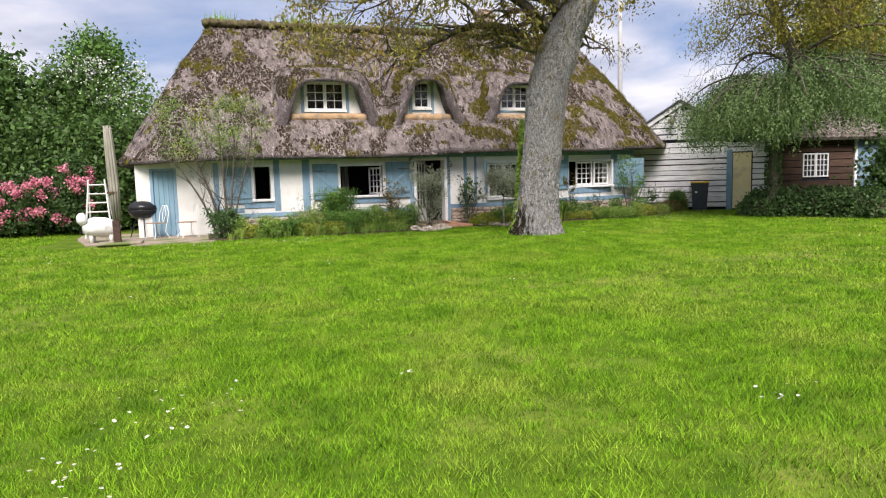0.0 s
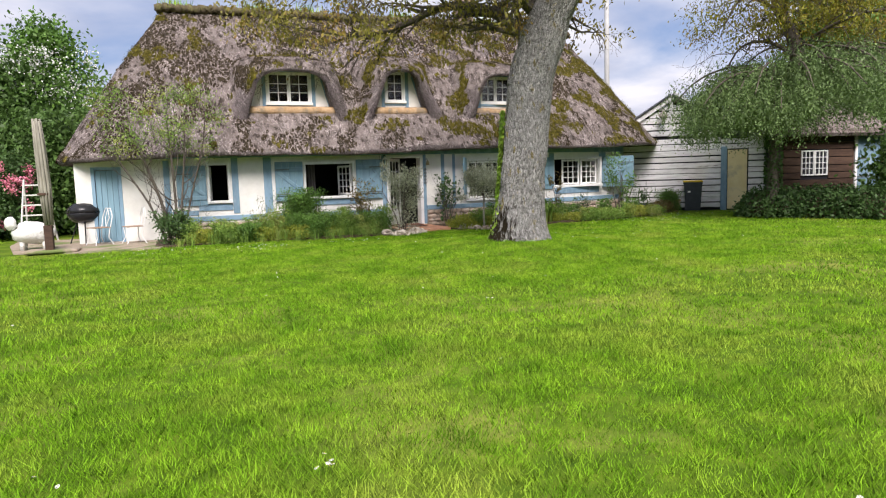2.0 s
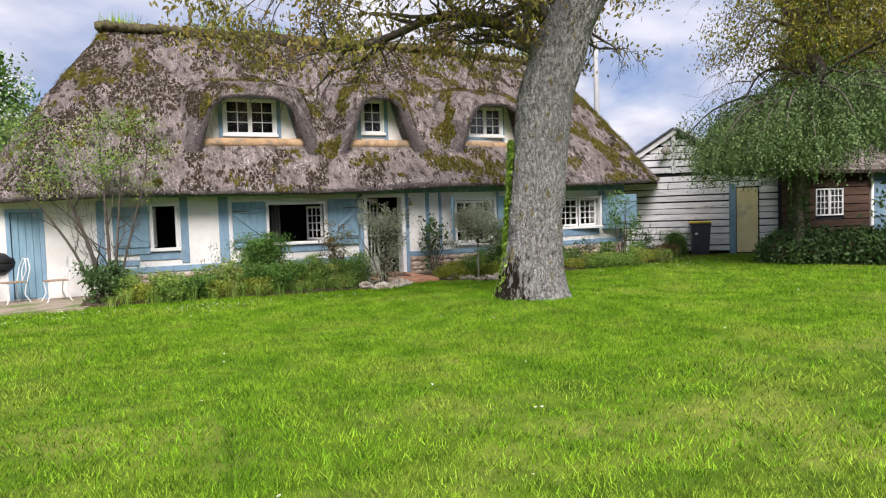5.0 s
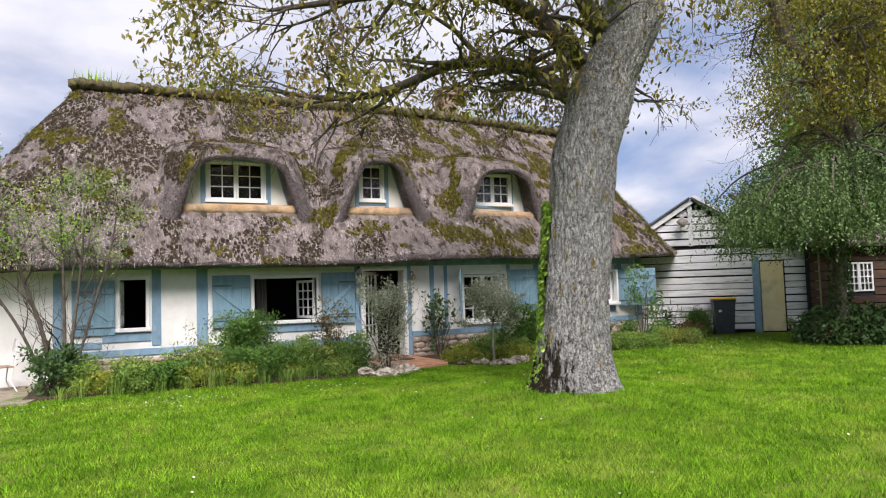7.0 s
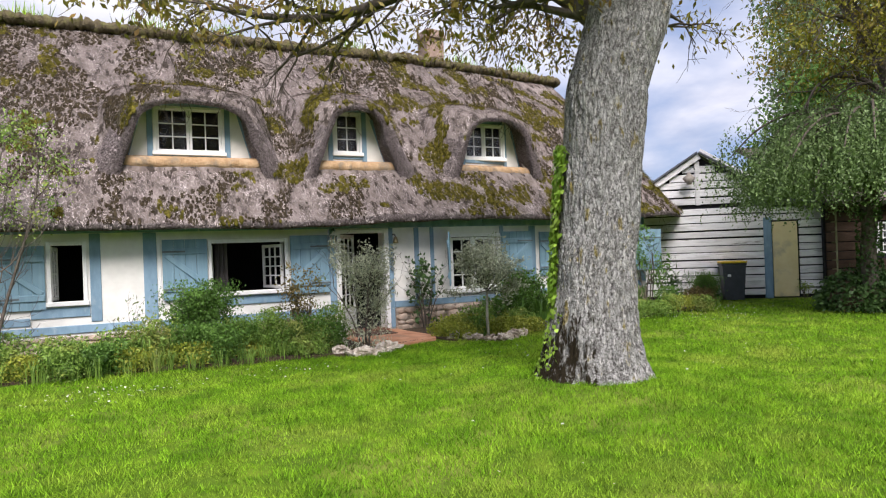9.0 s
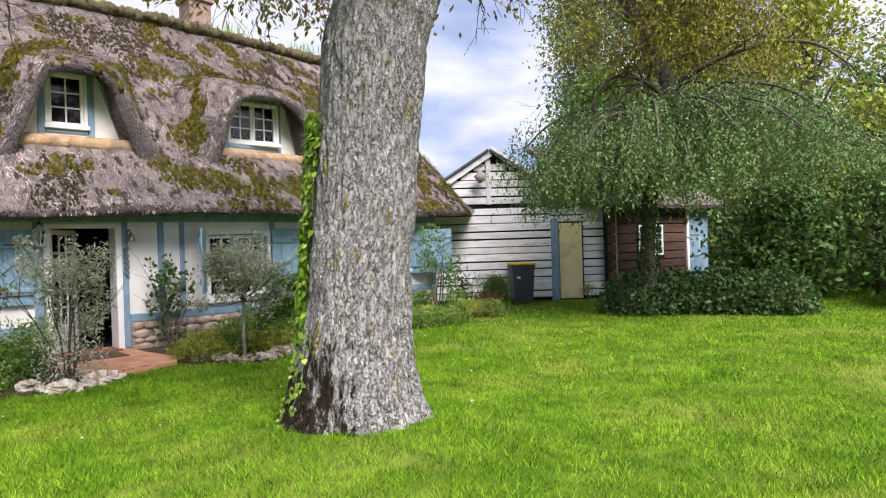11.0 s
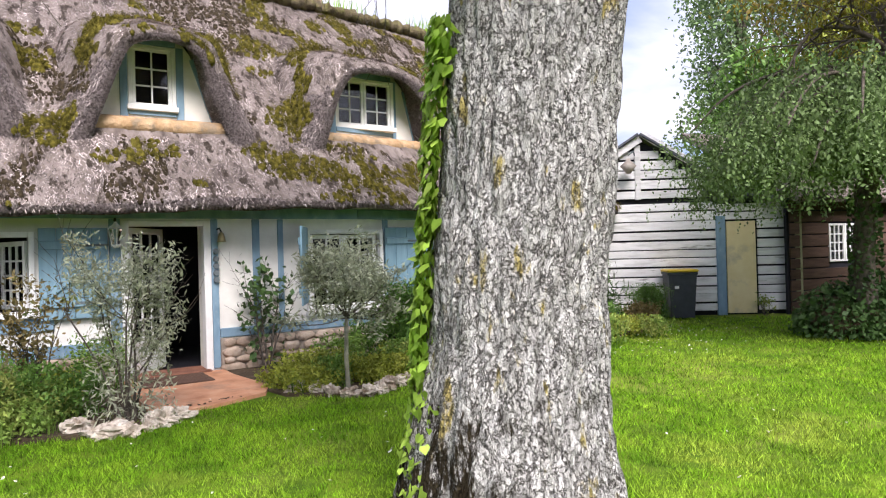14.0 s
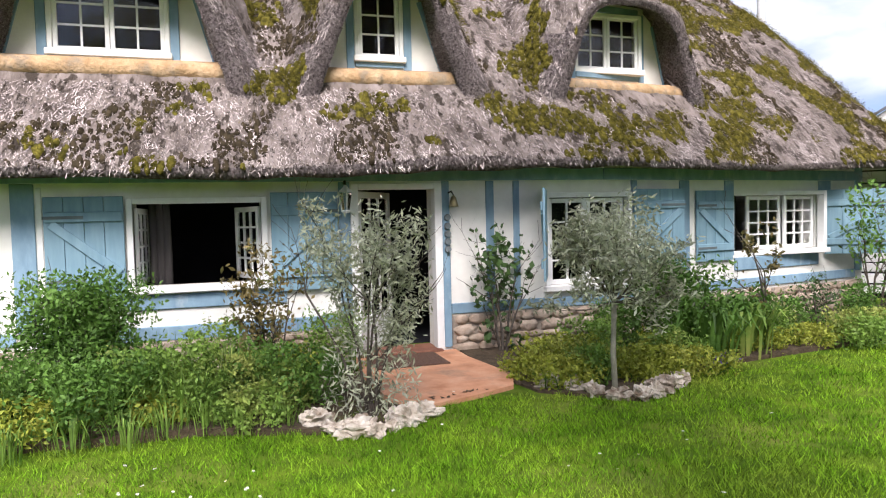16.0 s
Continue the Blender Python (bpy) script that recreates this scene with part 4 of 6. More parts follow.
# loose ends along the eaves
fu = rng.random(5200) * 0.46
fp = np.array([bend((lambda e: (e[0], e[1] + rng.uniform(-0.02, 0.12), eave_z(e[0]) + rng.uniform(0.03, 0.14)))(eave_point(u))) for u in fu])
fn = np.tile(np.array([0, -0.93, 0.36]), (len(fp), 1))
tagged(part("eave_reeds", quads("eave_reeds", tufts(fp, fn, rng, (0.04, 0.09), (0.002, 0.005), (0.0, 0.012), 0.0, 0.4), M_tuft), None, cottage), kind="stuff")


# ---- walnut tree ----
def bark_trunk(path, radii, flare, sides=64, step=0.05, depth=0.03):
    """A trunk with ridged bark."""
    pts = [Vector(p) for p in path]
    s = Shape()
    verts, rows = [], 0
    zs = np.arange(path[0][2], path[-1][2], step)
    for z in zs:
        k = max(i for i in range(len(pts)) if pts[i].z <= z + 1e-6)
        k = min(k, len(pts) - 2)
        f = (z - pts[k].z) / (pts[k + 1].z - pts[k].z)
        f = f * f * (3 - 2 * f) * 0.5 + f * 0.5
        c = pts[k].lerp(pts[k + 1], f)
        r = radii[k] + (radii[k + 1] - radii[k]) * f
        for j in range(sides):
            a = 2 * math.pi * j / sides
            fl = flare * math.exp(-max(z, 0) / 0.3) * (0.75 + 0.5 * noise.noise(Vector((math.cos(a) * 2, math.sin(a) * 2, 4))))
            q = Vector((math.cos(a) * 7, math.sin(a) * 7, z * 1.6))
            q = q + 0.35 * noise.noise_vector(q * 0.8)
            dist = noise.voronoi(Vector((q.x * 0.85 * r / 0.43, q.y * 0.85 * r / 0.43, q.z * 1.1)))[0]
            ridged = min(1.0, (dist[1] - dist[0]) * 3.2)
            fine = noise.noise(q * 3.1 + Vector((9, 0, 0)))
            wide = noise.noise(Vector((math.cos(a) * 1.2, math.sin(a) * 1.2, z * 0.7)))
            rr = r + fl + depth * (ridged - 0.6) + 0.008 * fine + 0.03 * wide
            verts.append((c.x + rr * math.cos(a), c.y + rr * math.sin(a), z))
        rows += 1
    faces = [(k * sides + j, k * sides + (j + 1) % sides, (k + 1) * sides + (j + 1) % sides, (k + 1) * sides + j) for k in range(rows - 1) for j in range(sides)]
    faces.append(tuple((rows - 1) * sides + j for j in range(sides)))
    return s.add(verts, faces)


walnut = thing("walnut_tree", (7.1, 13.33, 0), "old walnut tree with pale fissured bark and sparse young leaves", "tree")
part("trunk", bark_trunk([(7.08, 13.36, -0.1), (7.1, 13.34, 0.5), (7.15, 13.31, 1.3), (7.2, 13.28, 2.0), (7.3, 13.22, 3.1), (7.53, 13.1, 4.0), (7.92, 12.86, 5.0), (8.1, 12.72, 6.2), (8.2, 12.6, 7.6)],
                         [0.5, 0.46, 0.42, 0.41, 0.43, 0.43, 0.4, 0.37, 0.3], 0.3, 240, 0.018, 0.028), M_bark, walnut, "pale grey deeply fissured trunk, dark at its foot", True)

# ---- shed ----
SH_A, SH_D = Vector((15.58, 21.39, 0)), Vector((0.77268, -0.63479, 0))
SH_ANG = math.degrees(math.atan2(SH_D.y, SH_D.x))
SH = pose(SH_A.x, SH_A.y, 0, 0, 0, SH_ANG)
shed = thing("shed", (16.8, 20.4, 0), "shed of weathered whitewashed boards with a pale yellow door", "shed")
# near-black shell; its colour stands in for shade between the boards
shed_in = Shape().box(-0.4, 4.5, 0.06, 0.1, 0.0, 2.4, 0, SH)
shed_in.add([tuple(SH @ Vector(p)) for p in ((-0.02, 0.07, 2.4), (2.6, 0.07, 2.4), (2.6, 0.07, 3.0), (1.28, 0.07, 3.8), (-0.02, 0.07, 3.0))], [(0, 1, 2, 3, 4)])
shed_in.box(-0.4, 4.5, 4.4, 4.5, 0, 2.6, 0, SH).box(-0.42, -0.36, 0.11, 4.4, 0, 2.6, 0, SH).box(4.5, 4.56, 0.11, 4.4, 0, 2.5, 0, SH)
part("wall_backing", shed_in, M_shade, shed, "near-black backing that paints the shade in the board gaps")


def shed_boards():
    rnd = random.Random(3)
    z = 0.1
    while z < 3.72:
        h = rnd.uniform(0.135, 0.185)
        gap = rnd.uniform(0.02, 0.045)
        if 2.36 < z < 2.52:
            z = 2.52
        lim0, lim1 = -0.38, 2.84
        if z > 2.4:
            lim0 = 0.0 if z + h < 2.98 else (z + h - 2.98) / 0.82 * 1.28 + 0.02
            lim1 = 2.6 - lim0
        if lim1 - lim0 > 0.25:
            t = rnd.uniform(-0.35, 0.35)
            m = SH @ pose((lim0 + lim1) / 2, 0, z, 0, t, 0)
            half = (lim1 - lim0) / 2
            part("board", Shape().box(-half, half, 0.0, 0.03, 0, h, 0.006, m), M_board, shed)
        if z < 2.3:
            m = SH @ pose(4.05, 0, z, 0, rnd.uniform(-0.6, 0.6), 0)
            part("board", Shape().box(-0.37, 0.34, 0.0, 0.03, 0, h, 0.006, m), M_board, shed)
        z += h + gap


shed_boards()
for zz in (2.02, 2.2):
    part("board", Shape().box(2.85, 4.42, 0.0, 0.03, zz, zz + 0.15, 0.006, SH), M_board, shed)
part("post", Shape().box(2.84, 3.03, -0.03, 0.06, 0, 2.1, 0.008, SH), M_blue, shed, "peeling pale blue door post")
part("door", Shape().box(3.05, 3.64, -0.012, 0.04, 0.04, 1.98, 0.006, SH), M_yellow, shed, "pale yellow painted door")
part("post", Shape().box(4.4, 4.56, -0.04, 0.06, 0, 2.45, 0.01, SH), surface("mossy_post", ((0.14, 0.15, 0.07), (0.26, 0.26, 0.16)), scale=6, bump=0.5), shed, "greenish weathered corner post")
part("post", Shape().box(1.2, 1.32, -0.035, 0.03, 2.5, 3.66, 0.008, SH), M_board, shed)
for a, b in (((-0.16, 2.94), (1.28, 3.86)), ((2.72, 2.94), (1.28, 3.86))):
    d = Vector((b[0] - a[0], 0, b[1] - a[1]))
    part("bargeboard", Shape().box(-0.02, d.length, -0.1, -0.06, -0.15, 0.0, 0.006, SH @ pose(a[0], 0, a[1], 0, -math.degrees(math.atan2(d.z, d.x)), 0)), M_board, shed, "white bargeboard")
    part("roof", Shape().box(-0.1, d.length, -0.18, 4.6, 0.01, 0.06, 0.005, SH @ pose(a[0], 0, a[1], 0, -math.degrees(math.atan2(d.z, d.x)), 0)) if b[0] > a[0] else
         Shape().box(-0.1, d.length + 0.0, -0.18, 4.6, -0.06, -0.01, 0.005, SH @ pose(a[0], 0, a[1], 0, -math.degrees(math.atan2(d.z, d.x)), 0)), M_slate, shed, "dark slate roof")
part("roof", Shape().box(2.65, 4.8, -0.2, 4.6, 0, 0.06, 0.005, SH @ pose(0, 0, 2.98, 0, 8, 0)), M_slate, shed)


# ---- plants: helpers ----
def leaf_quads(centres, rng, size, aspect=0.45, flat=0.0, dirs=None):
    """Small folded leaves about the centres; dirs leads their long axis."""
    centres = np.asarray(centres, float)
    n = len(centres)
    d = rng.normal(0, 1, (n, 3))
    if dirs is not None:
        d = d * 0.6 + np.asarray(dirs, float) * 1.2
    d /= np.linalg.norm(d, axis=1)[:, None]
    o = rng.normal(0, 1, (n, 3))
    o[:, 2] *= 1 - flat
    s = np.cross(d, o)
    s /= np.maximum(np.linalg.norm(s, axis=1), 1e-6)[:, None]
    ln = rng.uniform(*size, (n, 1))
    a, b = centres - d * ln * 0.5, centres + d * ln * 0.5
    return np.stack([a, centres + s * ln * aspect * 0.5, b, centres - s * ln * aspect * 0.5], 1)


def grow(shape, rnd, at, way, length, radius, depth, tips, kids=3, bend_amt=0.25, lift=0.0, shrink=0.62, sides=5, min_r=0.003):
    """A tapering bent branch that splits; the ends are gathered in tips."""
    at, way = Vector(at), Vector(way).normalized()
    pts, radii = [at.copy()], [radius]
    steps = 4
    for k in range(steps):
        way = (way + Vector((rnd.uniform(-1, 1), rnd.uniform(-1, 1), rnd.uniform(-1, 1))) * bend_amt + Vector((0, 0, lift))).normalized()
        at = at + way * length / steps
        pts.append(at.copy())
        radii.append(max(min_r, radius * (1 - 0.6 * (k + 1) / steps)))
    shape.tube(pts, radii, sides, False)
    if depth == 0:
        tips.extend((p, way.copy()) for p in pts[1:])
        return
    for k in range(kids):
        f = rnd.uniform(0.35, 1.0) if k else 1.0
        j = min(steps, max(1, round(f * steps)))
        side = Vector((rnd.uniform(-1, 1), rnd.uniform(-1, 1), rnd.uniform(-0.7, 0.8)))
        grow(shape, rnd, pts[j], way * 0.75 + side * 0.75, length * shrink * rnd.uniform(0.8, 1.2), radii[j] * 0.8, depth - 1, tips, kids, bend_amt, lift, shrink, max(3, sides - 1), min_r)


def limb(shape, rnd, path, r0, r1, tips, depth=3, every=1, kids=3, length=1.3, lift=-0.03, sides=8):
    pts = smooth3(path)
    n = len(pts)
    radii = [r0 + (r1 - r0) * k / (n - 1) for k in range(n)]
    shape.tube(pts, radii, sides)
    for k in range(2, n, every):
        d = (pts[k] - pts[k - 1]).normalized()
        side = Vector((rnd.uniform(-1, 1), rnd.uniform(-1, 1), rnd.uniform(-0.6, 0.7)))
        grow(shape, rnd, pts[k], d * 0.6 + side * 0.9, length * rnd.uniform(0.7, 1.2), radii[k] * 0.55, depth - 1, tips, kids, 0.28, lift)


def smooth3(points, times=2):
    pts = [Vector(p) for p in points]
    for _ in range(times):
        out = [pts[0]]
        for a, b in zip(pts, pts[1:]):
            out += [a.lerp(b, 0.25), a.lerp(b, 0.75)]
        pts = out + [pts[-1]]
    return pts


def spread(tips, rng, each, sigma, drop=0.0):
    p = np.array([tuple(t[0]) for t in tips])
    p = np.repeat(p, each, 0)
    return p + rng.normal(0, sigma, p.shape) + np.array([0, 0, -drop])


L_walnut = leafy("walnut_leaf", (0.13, 0.125, 0.02), (0.3, 0.27, 0.05), (0.24, 0.15, 0.035))
L_brown = leafy("olive_brown_leaf", (0.1, 0.11, 0.01), (0.28, 0.265, 0.022), (0.2, 0.14, 0.018))
L_birch = leafy("weeping_leaf", (0.07, 0.12, 0.035), (0.19, 0.28, 0.1))
L_ivy = leafy("ivy_leaf", (0.035, 0.075, 0.022), (0.08, 0.15, 0.04))
L_ivylight = leafy("young_ivy_leaf", (0.2, 0.36, 0.03), (0.4, 0.56, 0.09))
L_green = leafy("shrub_leaf", (0.05, 0.12, 0.018), (0.15, 0.28, 0.05))
L_fresh = leafy("bed_leaf", (0.09, 0.18, 0.025), (0.25, 0.38, 0.07), (0.3, 0.33, 0.08))
L_olive = leafy("olive_leaf", (0.19, 0.21, 0.12), (0.58, 0.6, 0.45))
L_yellow = leafy("yellow_green_leaf", (0.2, 0.25, 0.02), (0.36, 0.38, 0.06))
L_dark = leafy("hedge_leaf", (0.04, 0.085, 0.018), (0.11, 0.2, 0.045))
L_red = leafy("young_rose_leaf", (0.11, 0.1, 0.035), (0.26, 0.19, 0.07), (0.12, 0.2, 0.045))
L_poplar = leafy("poplar_leaf", (0.1, 0.17, 0.07), (0.22, 0.31, 0.14))
P_pink = leafy("pink_petal", (0.6, 0.16, 0.25), (0.78, 0.36, 0.42))
P_white = leafy("white_petal", (0.66, 0.66, 0.62), (0.82, 0.82, 0.78))
P_yellow = leafy("yellow_petal", (0.7, 0.5, 0.04), (0.8, 0.62, 0.08))
P_violet = leafy("violet_petal", (0.12, 0.07, 0.3), (0.2, 0.12, 0.45))


def leaf_part(parent, name, arr, material, label=""):
    return part(name, quads(name, arr, material), None, parent, label)


# ---- walnut crown ----
def walnut_crown():
    rnd, rng = random.Random(21), np.random.default_rng(21)
    s, tips = Shape(), []
    limbs = [
        ([(7.35, 13.15, 3.75), (6.9, 13.7, 4.5), (6.1, 14.4, 4.75), (5.3, 14.9, 4.35), (4.5, 15.0, 4.15), (3.6, 15.6, 4.4)], 0.13, 0.03),
        ([(7.5, 13.1, 4.2), (6.7, 13.3, 5.1), (5.6, 13.5, 5.4), (4.6, 13.9, 5.2), (3.4, 14.3, 5.0)], 0.14, 0.03),
        ([(7.6, 13.0, 4.6), (6.8, 12.8, 5.6), (5.7, 12.7, 6.0), (4.6, 12.9, 6.1), (3.6, 13.3, 5.9)], 0.13, 0.03),
        ([(7.6, 13.2, 4.2), (8.2, 14.2, 4.9), (8.2, 15.6, 5.2), (8.0, 16.8, 5.1)], 0.12, 0.03),
        ([(7.9, 12.9, 5.4), (8.6, 13.3, 6.4), (9.3, 13.9, 6.9), (10.0, 14.6, 7.0)], 0.12, 0.03),
        ([(7.9, 12.7, 5.6), (8.7, 12.2, 6.6), (9.4, 11.7, 7.4), (10.2, 11.4, 7.9)], 0.1, 0.03),
        ([(7.8, 12.8, 5.2), (7.0, 11.7, 6.0), (6.1, 10.8, 6.4), (5.2, 10.2, 6.4)], 0.12, 0.03),
        ([(8.0, 12.75, 6.0), (8.0, 13.5, 7.2), (7.6, 14.4, 8.2)], 0.13, 0.04),
        ([(8.1, 12.7, 6.6), (7.2, 12.4, 7.8), (6.2, 12.3, 8.6)], 0.12, 0.04),
    ]
    for path, r0, r1 in limbs:
        limb(s, rnd, path, r0, r1 * 0.6, tips, 4, 1, 3, 1.05, -0.06)
    part("limb", s, M_twig, walnut, "spreading grey-brown limbs and twigs", True)
    tips = [t for t in tips if not (t[0].z < 3.6 or t[0].y > 18.5 or (t[0].y > 15.2 and t[0].z < 4.2) or (t[0].x > 6 and t[0].z < 4.0))]
    rng.shuffle(tips)
    arr = leaf_quads(spread(tips, rng, 2, 0.1, 0.04), rng, (0.06, 0.13), 0.4, dirs=np.tile((0, 0, -0.6), (len(tips) * 2, 1)))
    leaf_part(walnut, "leaves", arr, L_walnut, "sparse bronze-green young leaves")


walnut_crown()


def trunk_ivy():
    rng = np.random.default_rng(4)
    n = 1300
    z = rng.uniform(0.1, 2.6, n)
    a = np.radians(154 + rng.normal(0, 8, n) + 8 * np.sin(z * 3) + np.where(z < 0.9, rng.uniform(-12, 18, n), 0))
    cx, cy = 7.08 + 0.06 * z, 13.36 - 0.035 * z
    r = 0.45 + 0.28 * np.exp(-np.maximum(z, 0) / 0.3) + rng.uniform(-0.03, 0.05, n)
    c = np.stack([cx + r * np.cos(a), cy + r * np.sin(a), z], 1)
    out = np.stack([np.cos(a), np.sin(a), rng.normal(0.15, 0.25, n)], 1) + rng.normal(0, 0.3, (n, 3))
    out /= np.linalg.norm(out, axis=1)[:, None]
    tip = np.array([0, 0, -1.0]) + rng.normal(0, 0.35, (n, 3))
    tip -= out * (tip * out).sum(1, keepdims=True)
    tip /= np.linalg.norm(tip, axis=1)[:, None]
    side = np.cross(out, tip)
    size = rng.uniform(0.035, 0.07, (n, 1)) * np.where(z < 0.8, 0.7, 1.0)[:, None]
    lobes = ((0, 0), (0.42, -0.18), (0.62, 0.25), (0.4, 0.5), (0, 1.0), (-0.4, 0.5), (-0.62, 0.25), (-0.42, -0.18))
    arr = np.stack([c + side * size * u + tip * size * v - out * size * 0.25 * abs(u) for u, v in lobes], 1)
    part("ivy", quads("ivy", arr, L_ivylight, 8), None, walnut, "bright young ivy climbing the bark")


trunk_ivy()


# ---- leaning tree behind the weeping one ----
def side_tree():
    rnd, rng = random.Random(8), np.random.default_rng(8)
    t = thing("ash_tree", (16.32, 16.08, 0), "tall leaning tree with bronze-green hanging foliage", "tree")
    part("trunk", bark_trunk([(16.32, 16.08, -0.1), (16.3, 15.95, 2.2), (16.46, 15.5, 4.4), (16.17, 15.86, 5.7), (15.7, 16.5, 7.1), (15.3, 16.9, 9.4)], [0.13, 0.14, 0.17, 0.17, 0.15, 0.1], 0.03, 28, 0.1), M_twig, t, "dark leaning trunk", True)
    s, tips = Shape(), []
    for k in range(17):
        z = 3.9 + 5.2 * k / 16
        c = Vector((16.5, 15.5, z)) if z < 4.6 else Vector((16.46, 15.5, 4.4)).lerp(Vector((15.3, 16.9, 9.4)), (z - 4.4) / 5.0)
        a = k * 2.4 + rnd.uniform(-0.4, 0.4)
        out = rnd.uniform(1.8, 3.3)
        ex = Vector((math.cos(a), math.sin(a), 0))
        end = c + ex * out
        if (end.x - 2.5) * 10.0 - (end.y - 7.6) * 12.8 < 4:
            ex, out = Vector((ex.y, -abs(ex.x), 0)) * 0.9, out
        limb(s, rnd, [c, c + ex * out * 0.4 + Vector((0, 0, 0.5)), c + ex * out * 0.8 + Vector((0, 0, 0.45)), c + ex * out + Vector((0, 0, -0.2))], 0.06, 0.015, tips, 3, 1, 3, 0.95, -0.08)
    part("limb", s, M_twig, t, smooth=True)
    tips = [q for q in tips if q[0].z > 4.7 and (q[0].x - 2.5) * 10.0 - (q[0].y - 7.6) * 12.8 > -2]
    arr = leaf_quads(spread(tips, rng, 6, 0.17, 0.08), rng, (0.055, 0.11), 0.42, dirs=np.tile((0, 0, -0.7), (len(tips) * 6, 1)))
    leaf_part(t, "leaves", arr, L_brown, "bronze-green hanging leaves")


side_tree()


# ---- weeping tree with its ivy mound ----
def weeping_tree():
    rnd, rng = random.Random(31), np.random.default_rng(31)
    t = thing("weeping_tree", (16.15, 15.9, 0), "weeping tree with an umbrella of hanging green foliage", "tree")
    part("trunk", bark_trunk([(16.2, 15.9, -0.05), (16.15, 15.9, 1.0), (16.1, 15.85, 1.9), (16.25, 15.8, 2.8), (16.15, 15.7, 3.5)], [0.16, 0.14, 0.13, 0.11, 0.08], 0.08, 24, 0.08), M_twig, t, "dark trunk wrapped in ivy", True)
    n = 900
    z, a = rng.uniform(0, 2.2, n), rng.uniform(0, 6.28, n)
    leaf_part(t, "trunk_ivy", leaf_quads(np.stack([16.16 + 0.22 * np.cos(a), 15.9 + 0.22 * np.sin(a), z], 1), rng, (0.05, 0.1), 0.8), L_ivy, "dark ivy round the trunk")
    s, strands = Shape(), []
    c = Vector((16.15, 15.75, 0))
    for k in range(64):
        a = 2 * math.pi * k / 64 + rnd.uniform(-0.08, 0.08)
        ex = Vector((math.cos(a), math.sin(a), 0))
        east = max(0.0, ex.dot(Vector((0.72, -0.69, 0))))
        out = (2.8 + 1.7 * east) * rnd.uniform(0.5, 1.0)
        top = rnd.uniform(3.5, 4.3) + 0.5 * east
        pts = smooth3([c + Vector((0, 0, rnd.uniform(2.4, 3.2))), c + ex * out * 0.3 + Vector((0, 0, top)), c + ex * out * 0.75 + Vector((0, 0, top - 0.3)), c + ex * out + Vector((0, 0, top - 1.0))], 2)
        s.tube(pts, [0.05 * (1 - 0.8 * i / (len(pts) - 1)) for i in range(len(pts))], 5)
        for p in pts[3:]:
            for _ in range(8):
                q = p + Vector((rnd.gauss(0, 0.24), rnd.gauss(0, 0.24), rnd.gauss(0.05, 0.14)))
                length = rnd.uniform(0.35, 1.15)
                bottom = max(q.z - length, rnd.choice((rnd.uniform(1.6, 2.2), rnd.uniform(1.9, 2.7))) + 0.3 * east)
                m = int((q.z - bottom) / 0.05)
                sway = ex * rnd.uniform(0.05, 0.55) + Vector((rnd.gauss(0, 0.15), rnd.gauss(0, 0.15), 0))
                for i in range(max(m, 0)):
                    f = i / max(m, 1)
                    strands.append((q.x + sway.x * math.sqrt(f) + rnd.gauss(0, 0.03), q.y + sway.y * math.sqrt(f) + rnd.gauss(0, 0.03), q.z + (bottom - q.z) * f))
    part("branch", s, M_twig, t, smooth=True)
    strands = np.array(strands)
    leaf_part(t, "leaves", leaf_quads(strands, rng, (0.04, 0.085), 0.55, dirs=np.tile((0, 0, -0.6), (len(strands), 1))), L_birch, "curtains of small hanging leaves")


weeping_tree()


def mound(name, spine, width, height, count, size, material, label, category, seed, core=M_soil, kind=""):
    """A rounded heap of leaves along a line, over a dark core."""
    rng = np.random.default_rng(seed)
    t = thing(name, (*spine[len(spine) // 2][:2], 0), label, category, kind=kind)
    c = Shape()
    pts = smooth3([(x, y, 0) for x, y in spine], 2) if len(spine) > 1 else [Vector((*spine[0], 0))]
    for k, p in enumerate(pts):
        c.blob((p.x, p.y, height * 0.3), (width * 0.72, width * 0.72, height * 0.55), seed + k, 6, 10, 0.15)
    part("twig_core", c, M_soil, t)
    base = np.array([tuple(p) for p in pts])
    k = rng.integers(0, len(base), count)
    a, e = rng.uniform(0, 6.28, count), np.arcsin(rng.uniform(0, 1, count))
    rr = rng.uniform(0.82, 1.08, count)
    bump = np.array([1 + 0.3 * noise.noise(Vector((math.cos(x) * 1.5, math.sin(x) * 1.5 + i, y * 1.5 + seed))) for x, y, i in zip(a, e, k)])
    pos = base[k] + np.stack([np.cos(a) * np.cos(e) * width * rr * bump, np.sin(a) * np.cos(e) * width * rr * bump, np.sin(e) * height * rr * bump + 0.03], 1)
    leaf_part(t, "leaves", leaf_quads(pos, rng, size, 0.7), material)
    return t


mound("ivy_mound", [(16.3, 16.3), (16.9, 15.5), (17.3, 14.7), (17.7, 14.0)], 0.75, 0.75, 14000, (0.06, 0.12), L_ivy, "low dark mound of ivy on the lawn's edge", "ivy", 51)


